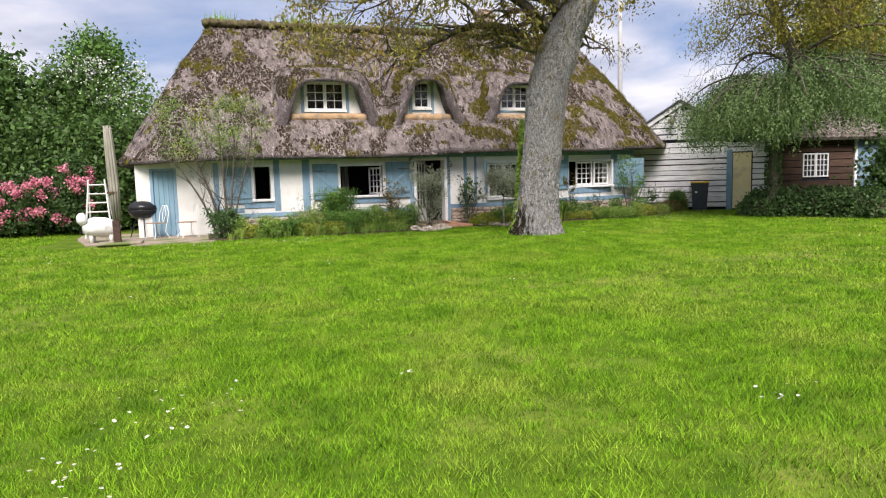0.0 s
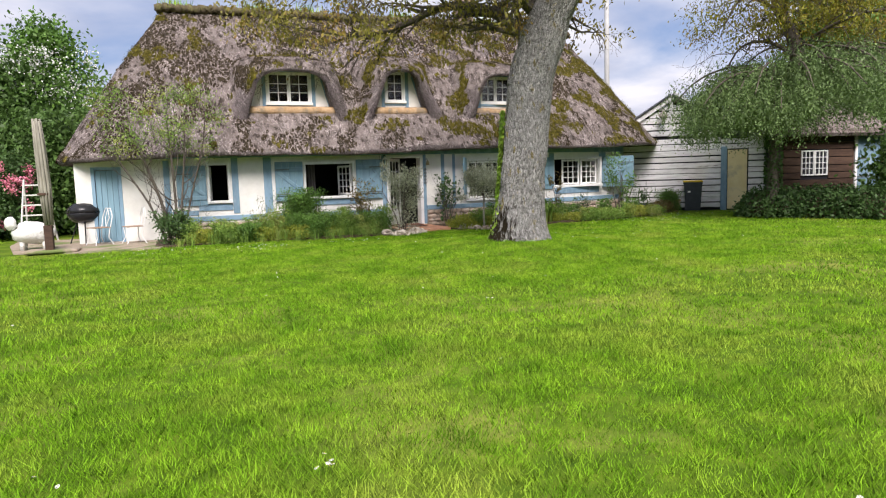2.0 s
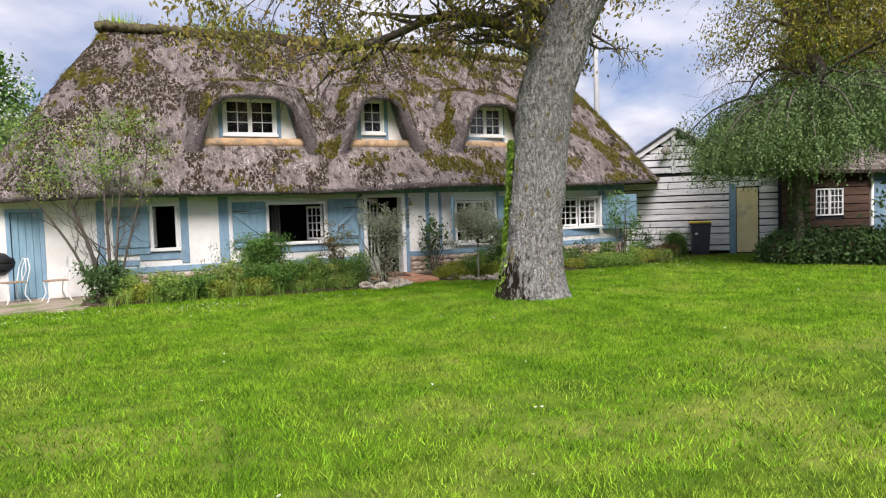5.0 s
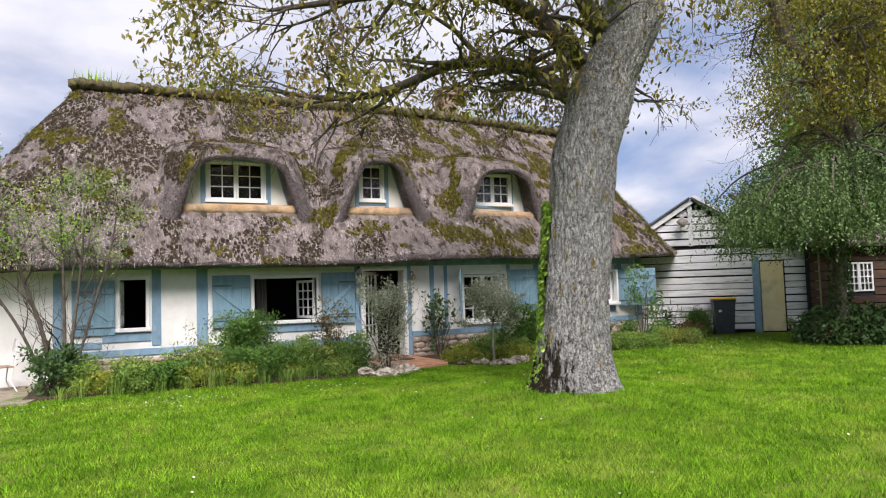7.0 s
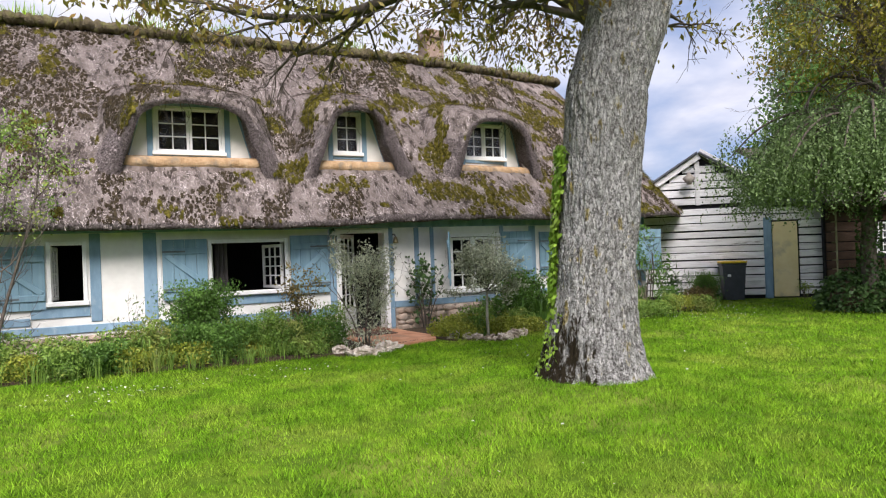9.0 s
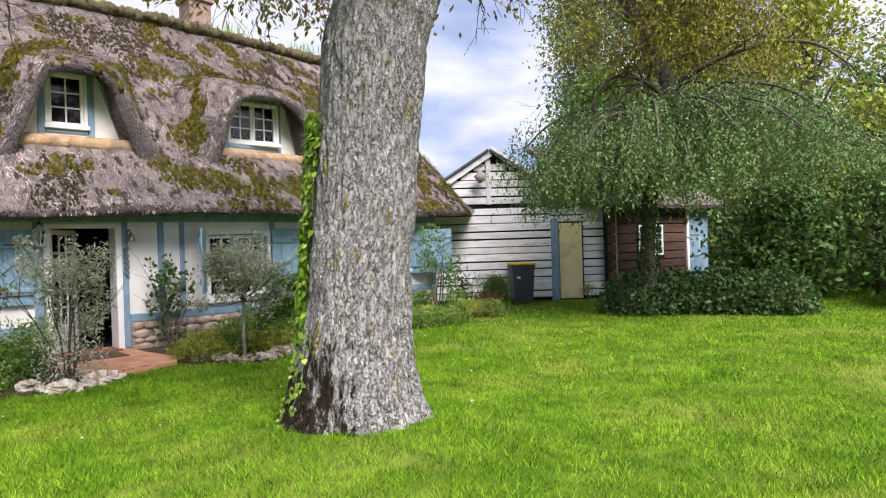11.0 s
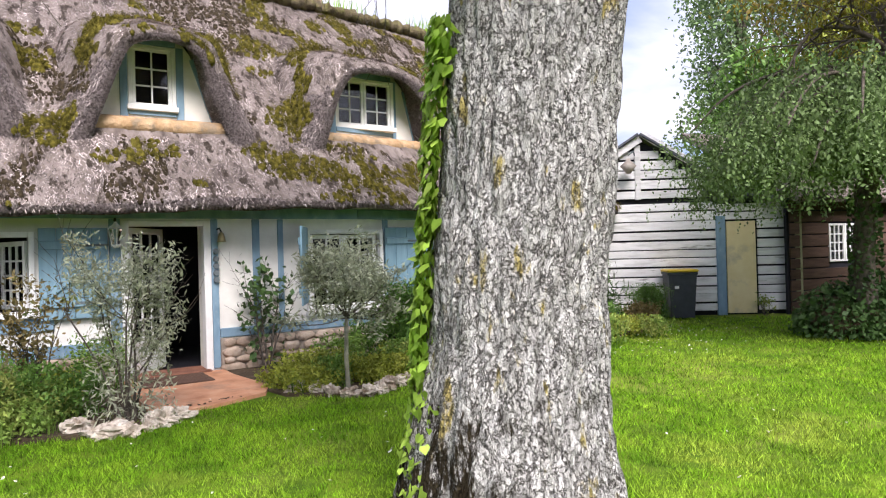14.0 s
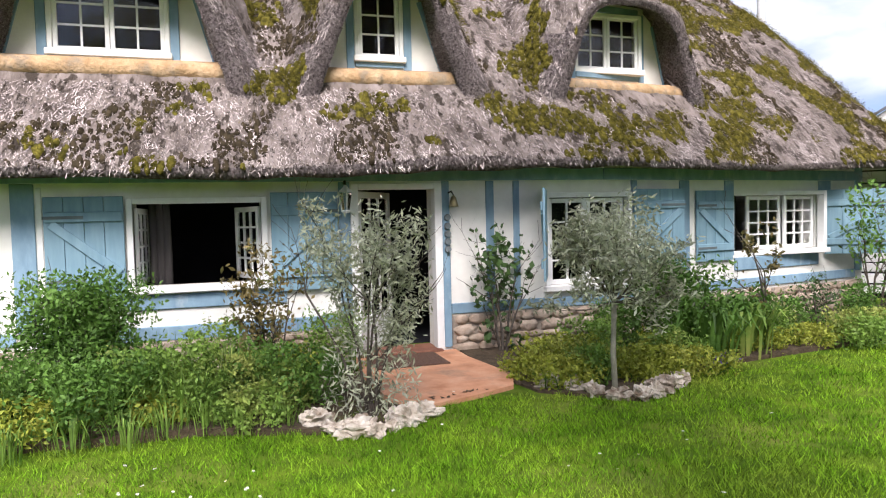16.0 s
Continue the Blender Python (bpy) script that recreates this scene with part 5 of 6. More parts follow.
# ---- bushy plants ----
def bush(name, at, radius, height, count, size, material, label, category="shrub", seed=1, stems=9, aspect=0.45, stem_mat=None, foot=0.1, group="", fill=0.5):
    """A loose shrub: stems that fork, and leaves gathered round them."""
    rnd, rng = random.Random(seed), np.random.default_rng(seed)
    t = thing(name, (at[0], at[1], 0), label, category, group)
    s, tips = Shape(), []
    for k in range(stems):
        a = 2 * math.pi * k / stems + rnd.uniform(-0.3, 0.3)
        lean = rnd.uniform(0.1, 1.0) * radius / max(height, 0.1)
        grow(s, rnd, (at[0] + math.cos(a) * radius * foot, at[1] + math.sin(a) * radius * foot, -0.02), (math.cos(a) * lean, math.sin(a) * lean, 1.0), height * rnd.uniform(0.5, 0.75), 0.008 + 0.006 * height, 2, tips, 3, 0.16, 0.05, 0.5, 4, 0.002)
    tagged(part("stem", s, stem_mat or M_twig, t, smooth=True), kind="stuff")
    each = max(1, count // max(1, len(tips)))
    pos = spread(tips, rng, each, radius * 0.16)
    pos = pos[(pos[:, 2] > 0.02) & (np.hypot(pos[:, 0] - at[0], pos[:, 1] - at[1]) < radius * 1.25) & (pos[:, 2] < height * 1.1)]
    low = int(count * fill)
    a, r, z = rng.uniform(0, 6.28, low), radius * np.sqrt(rng.random(low)) * 0.95, rng.random(low)
    r = r * np.sqrt(np.maximum(0.05, 1 - (z * 0.95) ** 2))
    pos = np.concatenate([pos, np.stack([at[0] + r * np.cos(a), at[1] + r * np.sin(a), 0.04 + z * height * 0.9], 1)])
    tagged(leaf_part(t, "leaves", leaf_quads(pos, rng, size, aspect), material), kind="stuff")
    return t


bush("rose_shrub", (3.75, 18.75), 0.62, 1.12, 9500, (0.03, 0.065), L_green, "dense bright green leafy shrub under the window", seed=3, stems=16)
bush("willow_olive", (6.06, 17.55), 0.42, 1.62, 4600, (0.045, 0.085), L_olive, "loose silvery olive bush before the door", seed=4, stems=6, aspect=0.24, fill=0.45)
bush("red_rose", (5.35, 18.7), 0.34, 1.3, 1200, (0.04, 0.08), L_red, "tall rose bush with reddish young leaves", seed=5, stems=7, fill=0.12)
bush("climbing_rose", (8.0, 19.52), 0.3, 1.5, 460, (0.06, 0.12), L_ivy, "dark-leaved rose trained against the wall", seed=6, stems=6, fill=0.25, aspect=0.6)
bush("small_rose_tree", (11.22, 18.9), 0.24, 1.75, 800, (0.05, 0.09), L_red, "thin upright rose with sparse leaves", seed=7, stems=3, fill=0.06)
bush("young_tree", (13.75, 19.55), 0.42, 1.8, 1500, (0.05, 0.1), L_green, "young many-stemmed tree beside the shutter", seed=8, stems=5, fill=0.02)
bush("peony", (9.6, 18.6), 0.62, 1.05, 5200, (0.035, 0.08), L_green, "broad leafy green shrub under the window", seed=9, stems=14)
bush("flowering_shrub", (10.6, 18.75), 0.4, 0.6, 900, (0.06, 0.12), L_green, "low broad-leaved plant in the border", seed=10, stems=8)
bush("cut_back_shrub", (12.2, 19.1), 0.3, 0.75, 420, (0.04, 0.08), L_ivy, "small dark shrub by the plinth", seed=11, stems=6, fill=0.3)
bush("thin_sapling", (2.75, 18.75), 0.25, 0.95, 120, (0.04, 0.07), L_red, "thin sapling with few pale leaves", seed=12, stems=2, fill=0.02)
bush("ball_conifer", (15.9, 19.85), 0.42, 0.72, 5200, (0.03, 0.07), L_green, "round clipped green bush beside the bin", seed=13, stems=14, aspect=0.2, fill=0.9)
bush("bronze_shrub", (15.35, 19.6), 0.42, 0.42, 900, (0.04, 0.08), L_red, "low bronze-leaved shrub beside the path", seed=14, stems=8, fill=0.4)
bush("door_weed", (18.3, 18.85), 0.16, 0.45, 160, (0.04, 0.08), L_fresh, "small weed at the foot of the yellow door", seed=15, stems=4, fill=0.3)


def border(seed, x0, x1, y0, y1, count, names):
    """Low plants of the border, each one a thing of its own."""
    rnd = random.Random(seed)
    for k in range(count):
        x = x0 + (x1 - x0) * (k + rnd.uniform(0.1, 0.9)) / count
        y = rnd.uniform(y0, y1)
        if 6.2 < x < 7.6 and y > 17.7:
            continue
        name, mat, label, tall = rnd.choice(names)
        r = rnd.uniform(0.22, 0.38)
        bush(name, (x, y), r, tall * rnd.uniform(0.75, 1.25), int(950 * r / 0.3), (0.022, 0.062), mat, label, "plant", seed * 100 + k, 7, 0.5, L_green, 0.5, "border plants", 0.8)


KINDS = [("border_plant", L_fresh, "low fresh green border plant", 0.38), ("border_plant", L_green, "leafy green border plant", 0.5), ("border_weed", L_fresh, "tall green weeds in the border", 0.62), ("golden_plant", L_yellow, "low golden-green border plant", 0.3)]
border(2, 0.9, 5.6, 17.65, 18.2, 19, KINDS)
border(6, 1.6, 5.9, 18.0, 18.6, 13, [KINDS[2], KINDS[1], KINDS[2], KINDS[0]])
border(3, 1.0, 6.2, 18.6, 19.3, 11, KINDS)
border(4, 7.7, 14.2, 18.15, 18.8, 20, [KINDS[0], KINDS[3], KINDS[0]])
border(7, 7.75, 9.5, 17.75, 18.3, 9, [KINDS[3], KINDS[0]])
border(5, 9.0, 14.2, 18.9, 19.4, 9, [KINDS[1], KINDS[0]])


def blades(name, at, n, length, width, material, label, seed, spread_r=0.15):
    rng = np.random.default_rng(seed)
    t = thing(name, (at[0], at[1], 0), label, "plant")
    arr = []
    for k in range(n):
        a, r = rng.uniform(0, 6.28), spread_r * rng.random()
        b = np.array([at[0] + r * np.cos(a), at[1] + r * np.sin(a), 0.0])
        out = np.array([np.cos(a), np.sin(a), 0]) * rng.uniform(0.1, 0.6) * length
        s = np.array([-np.sin(a), np.cos(a), 0]) * width
        m1, m2 = b + out * 0.25 + (0, 0, length * 0.55), b + out * 0.7 + (0, 0, length * rng.uniform(0.75, 1.0))
        end = b + out * 1.25 + (0, 0, length * rng.uniform(0.55, 1.0))
        arr += [[b - s * 0.7, b + s * 0.7, m1 + s, m1 - s], [m1 - s, m1 + s, m2 + s * 0.8, m2 - s * 0.8], [m2 - s * 0.8, m2 + s * 0.8, end + s * 0.1, end - s * 0.1]]
    leaf_part(t, "leaves", np.array(arr), material)


blades("iris", (9.75, 18.25), 70, 0.62, 0.02, L_green, "clump of sword-shaped iris leaves", 1, 0.4)
blades("iris", (10.4, 18.4), 54, 0.58, 0.022, L_fresh, "clump of sword-shaped iris leaves", 2, 0.3)
for k in range(16):
    gr = random.Random(300 + k)
    blades("grass_tuft", (0.9 + 0.3 * k + gr.uniform(-0.1, 0.1), 17.62 + gr.uniform(-0.06, 0.16)), 34, gr.uniform(0.22, 0.4), 0.005, L_fresh, "tuft of wild grass on the border's edge", 300 + k, 0.16)
blades("grass_tuft", (5.0, 18.35), 60, 0.6, 0.006, L_fresh, "tuft of tall wild grass", 3, 0.25)
blades("grass_tuft", (4.6, 18.0), 50, 0.45, 0.006, L_fresh, "tuft of tall wild grass", 4, 0.25)
blades("grass_tuft", (3.0, 18.1), 60, 0.5, 0.006, L_fresh, "tuft of tall wild grass", 5, 0.3)
vi = np.random.default_rng(3).normal(0, 0.06, (60, 3)) * (1, 1, 0.4) + (9.62, 17.85, 0.14)
leaf_part(thing("violet_flowers", (9.62, 17.85, 0), "small clump of violet flowers", "flower"), "petals", leaf_quads(vi, np.random.default_rng(3), (0.02, 0.04), 0.9), P_violet)


# ---- clipped olive ball ----
def olive_ball():
    rnd, rng = random.Random(41), np.random.default_rng(41)
    t = thing("olive_tree", (8.16, 17.4, 0), "small standard olive tree with a clipped silvery crown", "tree")
    s, tips = Shape(), []
    s.tube([(8.17, 17.4, -0.03), (8.15, 17.4, 0.4), (8.16, 17.39, 0.85)], (0.028, 0.024, 0.022), 8)
    part("trunk", s, surface("pale_olive_bark", ((0.2, 0.19, 0.14), (0.36, 0.34, 0.27)), scale=14, bump=0.6), t, "thin pale trunk", True)
    b = Shape()
    for k in range(16):
        a = 6.28 * k / 16
        grow(b, rnd, (8.16, 17.39, 0.84), (math.cos(a) * 0.75, math.sin(a) * 0.75, rnd.uniform(-0.2, 1.4)), 0.46, 0.011, 2, tips, 3, 0.2, 0.05, 0.55, 4, 0.002)
    part("branch", b, M_twig, t, smooth=True)
    n = 3400
    d = rng.normal(0, 1, (n, 3))
    d /= np.linalg.norm(d, axis=1)[:, None]
    r = 0.47 * rng.random((n, 1)) ** 0.45 * (1 + 0.25 * np.sin(d[:, :1] * 5) * np.cos(d[:, 1:2] * 4 + 1))
    pos = np.array([8.16, 17.39, 1.3]) + d * r * (1.1, 1.1, 0.95)
    wisps = spread(tips, rng, 6, 0.04)
    pos = np.concatenate([pos, wisps])
    leaf_part(t, "leaves", leaf_quads(pos, rng, (0.045, 0.085), 0.28), L_olive)


olive_ball()


# ---- small tree before the west window ----
def thorn_tree():
    rnd, rng = random.Random(61), np.random.default_rng(61)
    t = thing("small_garden_tree", (0.85, 18.6, 0), "small many-stemmed tree with fine twigs and a light green top", "tree")
    s, tips = Shape(), []
    for k, (dx, dy, r) in enumerate(((-0.15, 0.05, 0.07), (0.02, 0.1, 0.06), (0.1, -0.05, 0.05), (-0.3, 0.0, 0.045), (0.2, 0.05, 0.04))):
        limb(s, rnd, [(0.85 + dx * 0.6, 18.6 + dy, -0.05), (0.85 + dx * 1.6, 18.6 + dy * 2, 0.9), (0.8 + dx * 3, 18.6 + dy * 2, 1.7), (0.75 + dx * 4.2, 18.6 + dy * 3, 2.4), (0.7 + dx * 4.8, 18.6 + dy * 3, 3.0)], r * 0.65, 0.01, tips, 3, 2, 3, 0.7, 0.12, 7)
    part("stem", s, M_twig, t, smooth=True)
    up = [q for q in tips if q[0].z > 2.1 and q[0].z < 3.55]
    leaf_part(t, "leaves", leaf_quads(spread(up, rng, 6, 0.11), rng, (0.035, 0.07), 0.5), L_fresh, "light green young leaves")


thorn_tree()
bush("elder_bush", (0.85, 18.3), 0.5, 0.75, 1500, (0.05, 0.1), L_ivy, "dark leafy bush at the foot of the small tree", seed=62, stems=9)


# ---- background trees ----
def crown_tree(name, at, height, trunk_r, rx, rz, clumps, each, size, material, label, seed, low=0.25, columnar=False):
    rnd, rng = random.Random(seed), np.random.default_rng(seed)
    t = thing(name, (at[0], at[1], 0), label, "tree")
    s, tips = Shape(), []
    s.tube([(at[0], at[1], -0.1), (at[0] + 0.1, at[1], height * 0.4), (at[0], at[1] + 0.1, height * 0.9)], (trunk_r, trunk_r * 0.7, trunk_r * 0.2), 9)
    cs = []
    for k in range(clumps):
        z = rnd.uniform(low, 1.0)
        f = math.sin(math.pi * min(1, (z - low) / (1 - low) * (0.75 if columnar else 0.85) + 0.18))
        a, r = rnd.uniform(0, 6.28), rx * f * math.sqrt(rnd.random())
        c = Vector((at[0] + r * math.cos(a), at[1] + r * math.sin(a), z * height))
        cs.append(c)
        if k % 3 == 0:
            base = Vector((at[0], at[1], max(0.3, c.z * 0.72)))
            s.tube([base, base.lerp(c, 0.5) + Vector((0, 0, 0.1)), c], (trunk_r * 0.22, trunk_r * 0.14, 0.012), 5)
    part("trunk", s, M_twig, t, smooth=True)
    c = np.array([tuple(p) for p in cs])
    pos = np.repeat(c, each, 0) + rng.normal(0, 1, (len(c) * each, 3)) * np.array([rz, rz, rz * (1.3 if columnar else 0.75)])
    pos = pos[pos[:, 2] > 0.1]
    leaf_part(t, "crown", leaf_quads(pos, rng, size, 0.6), material)
    return t


crown_tree("poplar", (38.4, 32.0), 26, 0.4, 2.6, 0.6, 240, 90, (0.16, 0.34), L_poplar, "tall narrow silvery poplar", 71, 0.12, True)
crown_tree("poplar", (41.5, 30.0), 24, 0.4, 2.8, 0.6, 220, 80, (0.16, 0.34), L_poplar, "tall narrow silvery poplar", 72, 0.12, True)
crown_tree("acacia", (33.5, 18.5), 11.5, 0.3, 4.2, 0.7, 200, 70, (0.14, 0.3), L_yellow, "broad yellow-green leafy tree", 73, 0.2)
crown_tree("maple", (31.5, 13.0), 9.5, 0.3, 4.4, 0.7, 200, 70, (0.14, 0.3), L_green, "broad green leafy tree", 74, 0.12)
crown_tree("maple", (28.0, 22.5), 7.0, 0.3, 3.2, 0.6, 150, 70, (0.12, 0.26), L_green, "green leafy tree behind the sheds", 75, 0.12)
crown_tree("purple_shrub", (24.5, 17.2), 2.9, 0.1, 1.4, 0.3, 70, 60, (0.06, 0.13), L_red, "dark red-leaved bush behind the ivy", 76, 0.1)
crown_tree("laurel", (22.5, 13.5), 3.2, 0.1, 1.8, 0.35, 90, 60, (0.08, 0.16), L_dark, "dark evergreen bush on the boundary", 77, 0.1)
crown_tree("laurel", (24.5, 11.5), 3.6, 0.1, 2.0, 0.35, 90, 60, (0.08, 0.16), L_green, "green leafy bush on the boundary", 78, 0.1)
for k, (x, y, h, w, m, kind) in enumerate(((20.3, 11.0, 2.6, 1.3, L_green, "green"), (21.2, 15.2, 2.4, 1.2, L_dark, "dark"), (26.0, 14.2, 5.0, 2.2, L_yellow, "yellow-green"), (27.0, 17.5, 5.5, 2.4, L_green, "green"), (26.5, 10.0, 6.0, 2.6, L_green, "green"),
                                               (30.0, 9.0, 8.0, 3.0, L_yellow, "yellow-green"), (23.5, 19.8, 3.6, 1.5, L_dark, "dark"), (29.5, 25.5, 8.5, 3.0, L_green, "green"), (36.0, 24.0, 13.0, 4.0, L_yellow, "yellow-green"))):
    crown_tree("boundary_tree", (x, y), h, 0.1, w, 0.35 + 0.03 * h, 150, 75, (0.08 + 0.012 * h, 0.16 + 0.02 * h), m, kind + " leafy tree on the garden boundary", 120 + k, 0.04)
crown_tree("hedge_tree", (-6.5, 27.0), 5.6, 0.2, 2.6, 0.55, 330, 95, (0.12, 0.25), L_dark, "dark leafy hedge tree", 81, 0.06)
crown_tree("hedge_tree", (-9.8, 24.5), 5.8, 0.2, 2.8, 0.55, 330, 95, (0.12, 0.25), L_dark, "dark leafy hedge tree", 82, 0.06)
crown_tree("hedge_tree", (-4.0, 27.6), 5.0, 0.2, 2.2, 0.5, 300, 95, (0.12, 0.25), L_dark, "dark leafy hedge tree", 83, 0.06)
for k, (x, y, h, w) in enumerate(((-2.6, 24.6, 3.2, 0.9), (-4.4, 24.8, 3.4, 1.2), (-6.6, 24.4, 3.0, 1.3), (-9.0, 22.4, 3.2, 1.4), (-1.9, 26.0, 3.6, 0.9))):
    crown_tree("laurel_hedge", (x, y), h, 0.06, w, 0.4, 150, 80, (0.1, 0.2), L_dark, "dark dense laurel hedge reaching the ground", 140 + k, 0.02)
crown_tree("hawthorn", (-3.1, 28.6), 6.6, 0.2, 2.3, 0.45, 240, 90, (0.1, 0.2), L_green, "tree in pale blossom behind the hedge", 84, 0.15)
hw = np.random.default_rng(9)
leaf_part(thing("blossom", (-3.0, 26.6, 0), "sprays of white blossom on the hedge tree", "blossom"), "petals",
          leaf_quads(np.repeat(np.clip(hw.normal(0, 1, (130, 3)), -1.2, 1.2) * (1.2, 0.5, 1.1) + (-3.0, 26.9, 4.4), 14, 0) + hw.normal(0, 0.13, (1820, 3)), hw, (0.05, 0.1), 0.7), P_white)
for k, (x, y, h, r) in enumerate(((-4.3, 22.9, 1.75, 0.85), (-3.2, 22.9, 2.2, 0.6), (-5.4, 23.4, 1.6, 0.9))):
    t = crown_tree("rhododendron", (x, y), h, 0.06, r, 0.2, 60, 60, (0.06, 0.14), L_ivy, "rhododendron bush with pink flower heads", 90 + k, 0.1)
    rg = np.random.default_rng(90 + k)
    for j in range(11):
        a, z = rg.uniform(3.3, 6.1), rg.uniform(0.25, 0.95)
        c = np.array([x + r * 1.05 * np.cos(a) * np.sin(np.pi * (0.25 + 0.6 * z)), y + r * 1.15 * np.sin(a), h * z])
        leaf_part(t, "flower_head", leaf_quads(c + rg.normal(0, 1, (90, 3)) * 0.07, rg, (0.05, 0.09), 0.8), P_pink, "pink flower head")


def far_hedge():
    rng = np.random.default_rng(15)
    n = 52000
    a = rng.uniform(0, 6.283, n)
    r = 62 + rng.normal(0, 2.0, n)
    top = np.array([6.0 + 2.6 * noise.noise(Vector((math.cos(x) * 7, math.sin(x) * 7, 0))) for x in a])
    pos = np.stack([8 + r * np.cos(a), 14 + r * np.sin(a), rng.random(n) ** 0.8 * top], 1)
    ob = new("far_hedge", quads("far_hedge", leaf_quads(pos, rng, (0.6, 1.3), 0.7), L_dark))
    tagged(ob, "dense dark green hedge closing the garden", "hedge", kind="stuff")


far_hedge()


# ---- barn ----
BN = pose(19.0, 18.5, 0, 0, 0, math.degrees(math.atan2(-0.15, 1)))
barn = thing("barn", (20.5, 18.3, 0), "low barn of dark brown boards with a white lattice window", "barn")
# near-black sheet that paints the shade seen through the barn's board gaps
part("wall_backing", Shape().box(-0.3, 3.0, 0.05, 0.1, 0, 2.45, 0, BN).box(3.0, 3.05, 0.1, 3.5, 0, 2.4, 0, BN), M_shade, barn)
rb = random.Random(4)
z = 0.05
while z < 2.3:
    h = rb.uniform(0.19, 0.24)
    if 0.95 < z + h and z < 1.9:
        for x0, x1 in ((-0.25, 0.95), (2.0, 2.98)):
            part("board", Shape().box(x0, x1, 0, 0.03, z, z + h, 0.006, BN), M_brown, barn)
    else:
        part("board", Shape().box(-0.25, 2.98, 0, 0.03, z, z + h, 0.006, BN), M_brown, barn)
    z += h + 0.025
bw = new("window")
bw.parent, bw.matrix_parent_inverse = barn, barn.matrix_world.inverted()
for k in range(2):
    muntin_leaf("leaf", 0.5, 0.82, 3, 4, bw, BN @ pose(0.97 + 0.51 * k, 0.0, 1.06), 0.04, 0.045, 0.025)
part("eave", Shape().box(-0.5, 4.3, -0.35, 0.2, 2.42, 2.56, 0.02, BN), M_thatch, barn)
part("roof", Shape().box(-0.5, 4.3, -0.4, 3.2, 0, 0.14, 0.02, BN @ pose(0, 0, 2.5, 30, 0, 0)), M_thatch, barn, "grey thatch roof")
# white door; the grey-blue colour carries the shade it stands in
part("door", Shape().box(3.1, 4.0, 0.0, 0.05, 0.1, 2.3, 0.006, BN), M_blue, barn, "white board door with shade put into its grey-blue colour")
part("door_frame", Shape().box(3.0, 3.1, -0.03, 0.08, 0.0, 2.4, 0.006, BN), M_board, barn)
for zz in (0.95, 1.55):
    part("strap_hinge", Shape().box(3.12, 3.6, -0.012, -0.001, zz, zz + 0.05, 0.003, BN), M_beamdark, barn)

# ---- utility pole ----
pole = thing("utility_pole", (17.85, 26.2, 0), "tall plain grey pole behind the cottage", "pole")
part("shaft", Shape().tube([(17.85, 26.2, -0.2), (17.85, 26.2, 6), (17.85, 26.2, 13.5)], (0.11, 0.1, 0.085), 12), surface("pole_concrete", ((0.4, 0.4, 0.4), (0.52, 0.52, 0.51)), scale=3, bump=0.2), pole, smooth=True)
part("cap", Shape().tube([(17.85, 26.2, 13.5), (17.85, 26.2, 13.6)], (0.12, 0.1), 12), M_beamdark, pole)


# ---- things by the shed ----
M_bin = surface("dark_plastic", ((0.045, 0.05, 0.06), (0.065, 0.07, 0.085)), scale=8, rough=0.45, bump=0.1)
M_lid = surface("yellow_plastic", ((0.62, 0.42, 0.02), (0.72, 0.5, 0.04)), scale=6, rough=0.45, bump=0.05)
binm = pose(16.85, 19.84, 0, 0, 0, SH_ANG)
wheelie = thing("wheelie_bin", (16.85, 19.84, 0), "dark grey wheelie bin with a yellow lid", "bin")


def taper(x0, x1, y0, y1, z0, z1, k, m):
    cx, cy = (x0 + x1) / 2, (y0 + y1) / 2
    v = [(cx + (x - cx) * (k if z == z0 else 1), cy + (y - cy) * (k if z == z0 else 1), z) for z in (z0, z1) for y in (y0, y1) for x in (x0, x1)]
    return Shape().add([tuple(m @ Vector(p)) for p in v], [(0, 2, 3, 1), (4, 5, 7, 6), (0, 1, 5, 4), (2, 6, 7, 3), (0, 4, 6, 2), (1, 3, 7, 5)])


part("body", taper(-0.28, 0.28, -0.33, 0.28, 0.03, 0.93, 0.82, binm), M_bin, wheelie)
part("rim", Shape().box(-0.3, 0.3, -0.35, 0.3, 0.9, 0.95, 0.012, binm), M_bin, wheelie)
part("lid", Shape().box(-0.31, 0.31, -0.37, 0.3, 0.955, 1.01, 0.02, binm), M_lid, wheelie, "flat yellow lid")
part("handle", Shape().tube([tuple(binm @ Vector(p)) for p in ((-0.25, 0.35, 0.9), (0.25, 0.35, 0.9))], (0.018, 0.018), 8), M_bin, wheelie)
for sx in (-0.22, 0.22):
    part("wheel", Shape().tube([tuple(binm @ Vector((sx - 0.025, 0.2, 0.1))), tuple(binm @ Vector((sx + 0.025, 0.2, 0.1)))], (0.1, 0.1), 16), M_bin, wheelie)
part("emblem", Shape().box(-0.16, -0.08, -0.34, -0.325, 0.62, 0.68, 0.002, binm), M_frame, wheelie, "small white mark")
pot = thing("flower_pot", (15.05, 20.1, 0), "dark blue glazed pot with a dark spiky plant", "pot")
part("pot", Shape().lathe([(0.13, 0), (0.19, 0.05), (0.21, 0.28), (0.2, 0.3), (0.17, 0.3)], 20, (15.05, 20.1, 0)), surface("blue_glaze", ((0.02, 0.025, 0.05), (0.035, 0.04, 0.08)), scale=4, rough=0.25, bump=0.05), pot, smooth=True)
rg = np.random.default_rng(77)
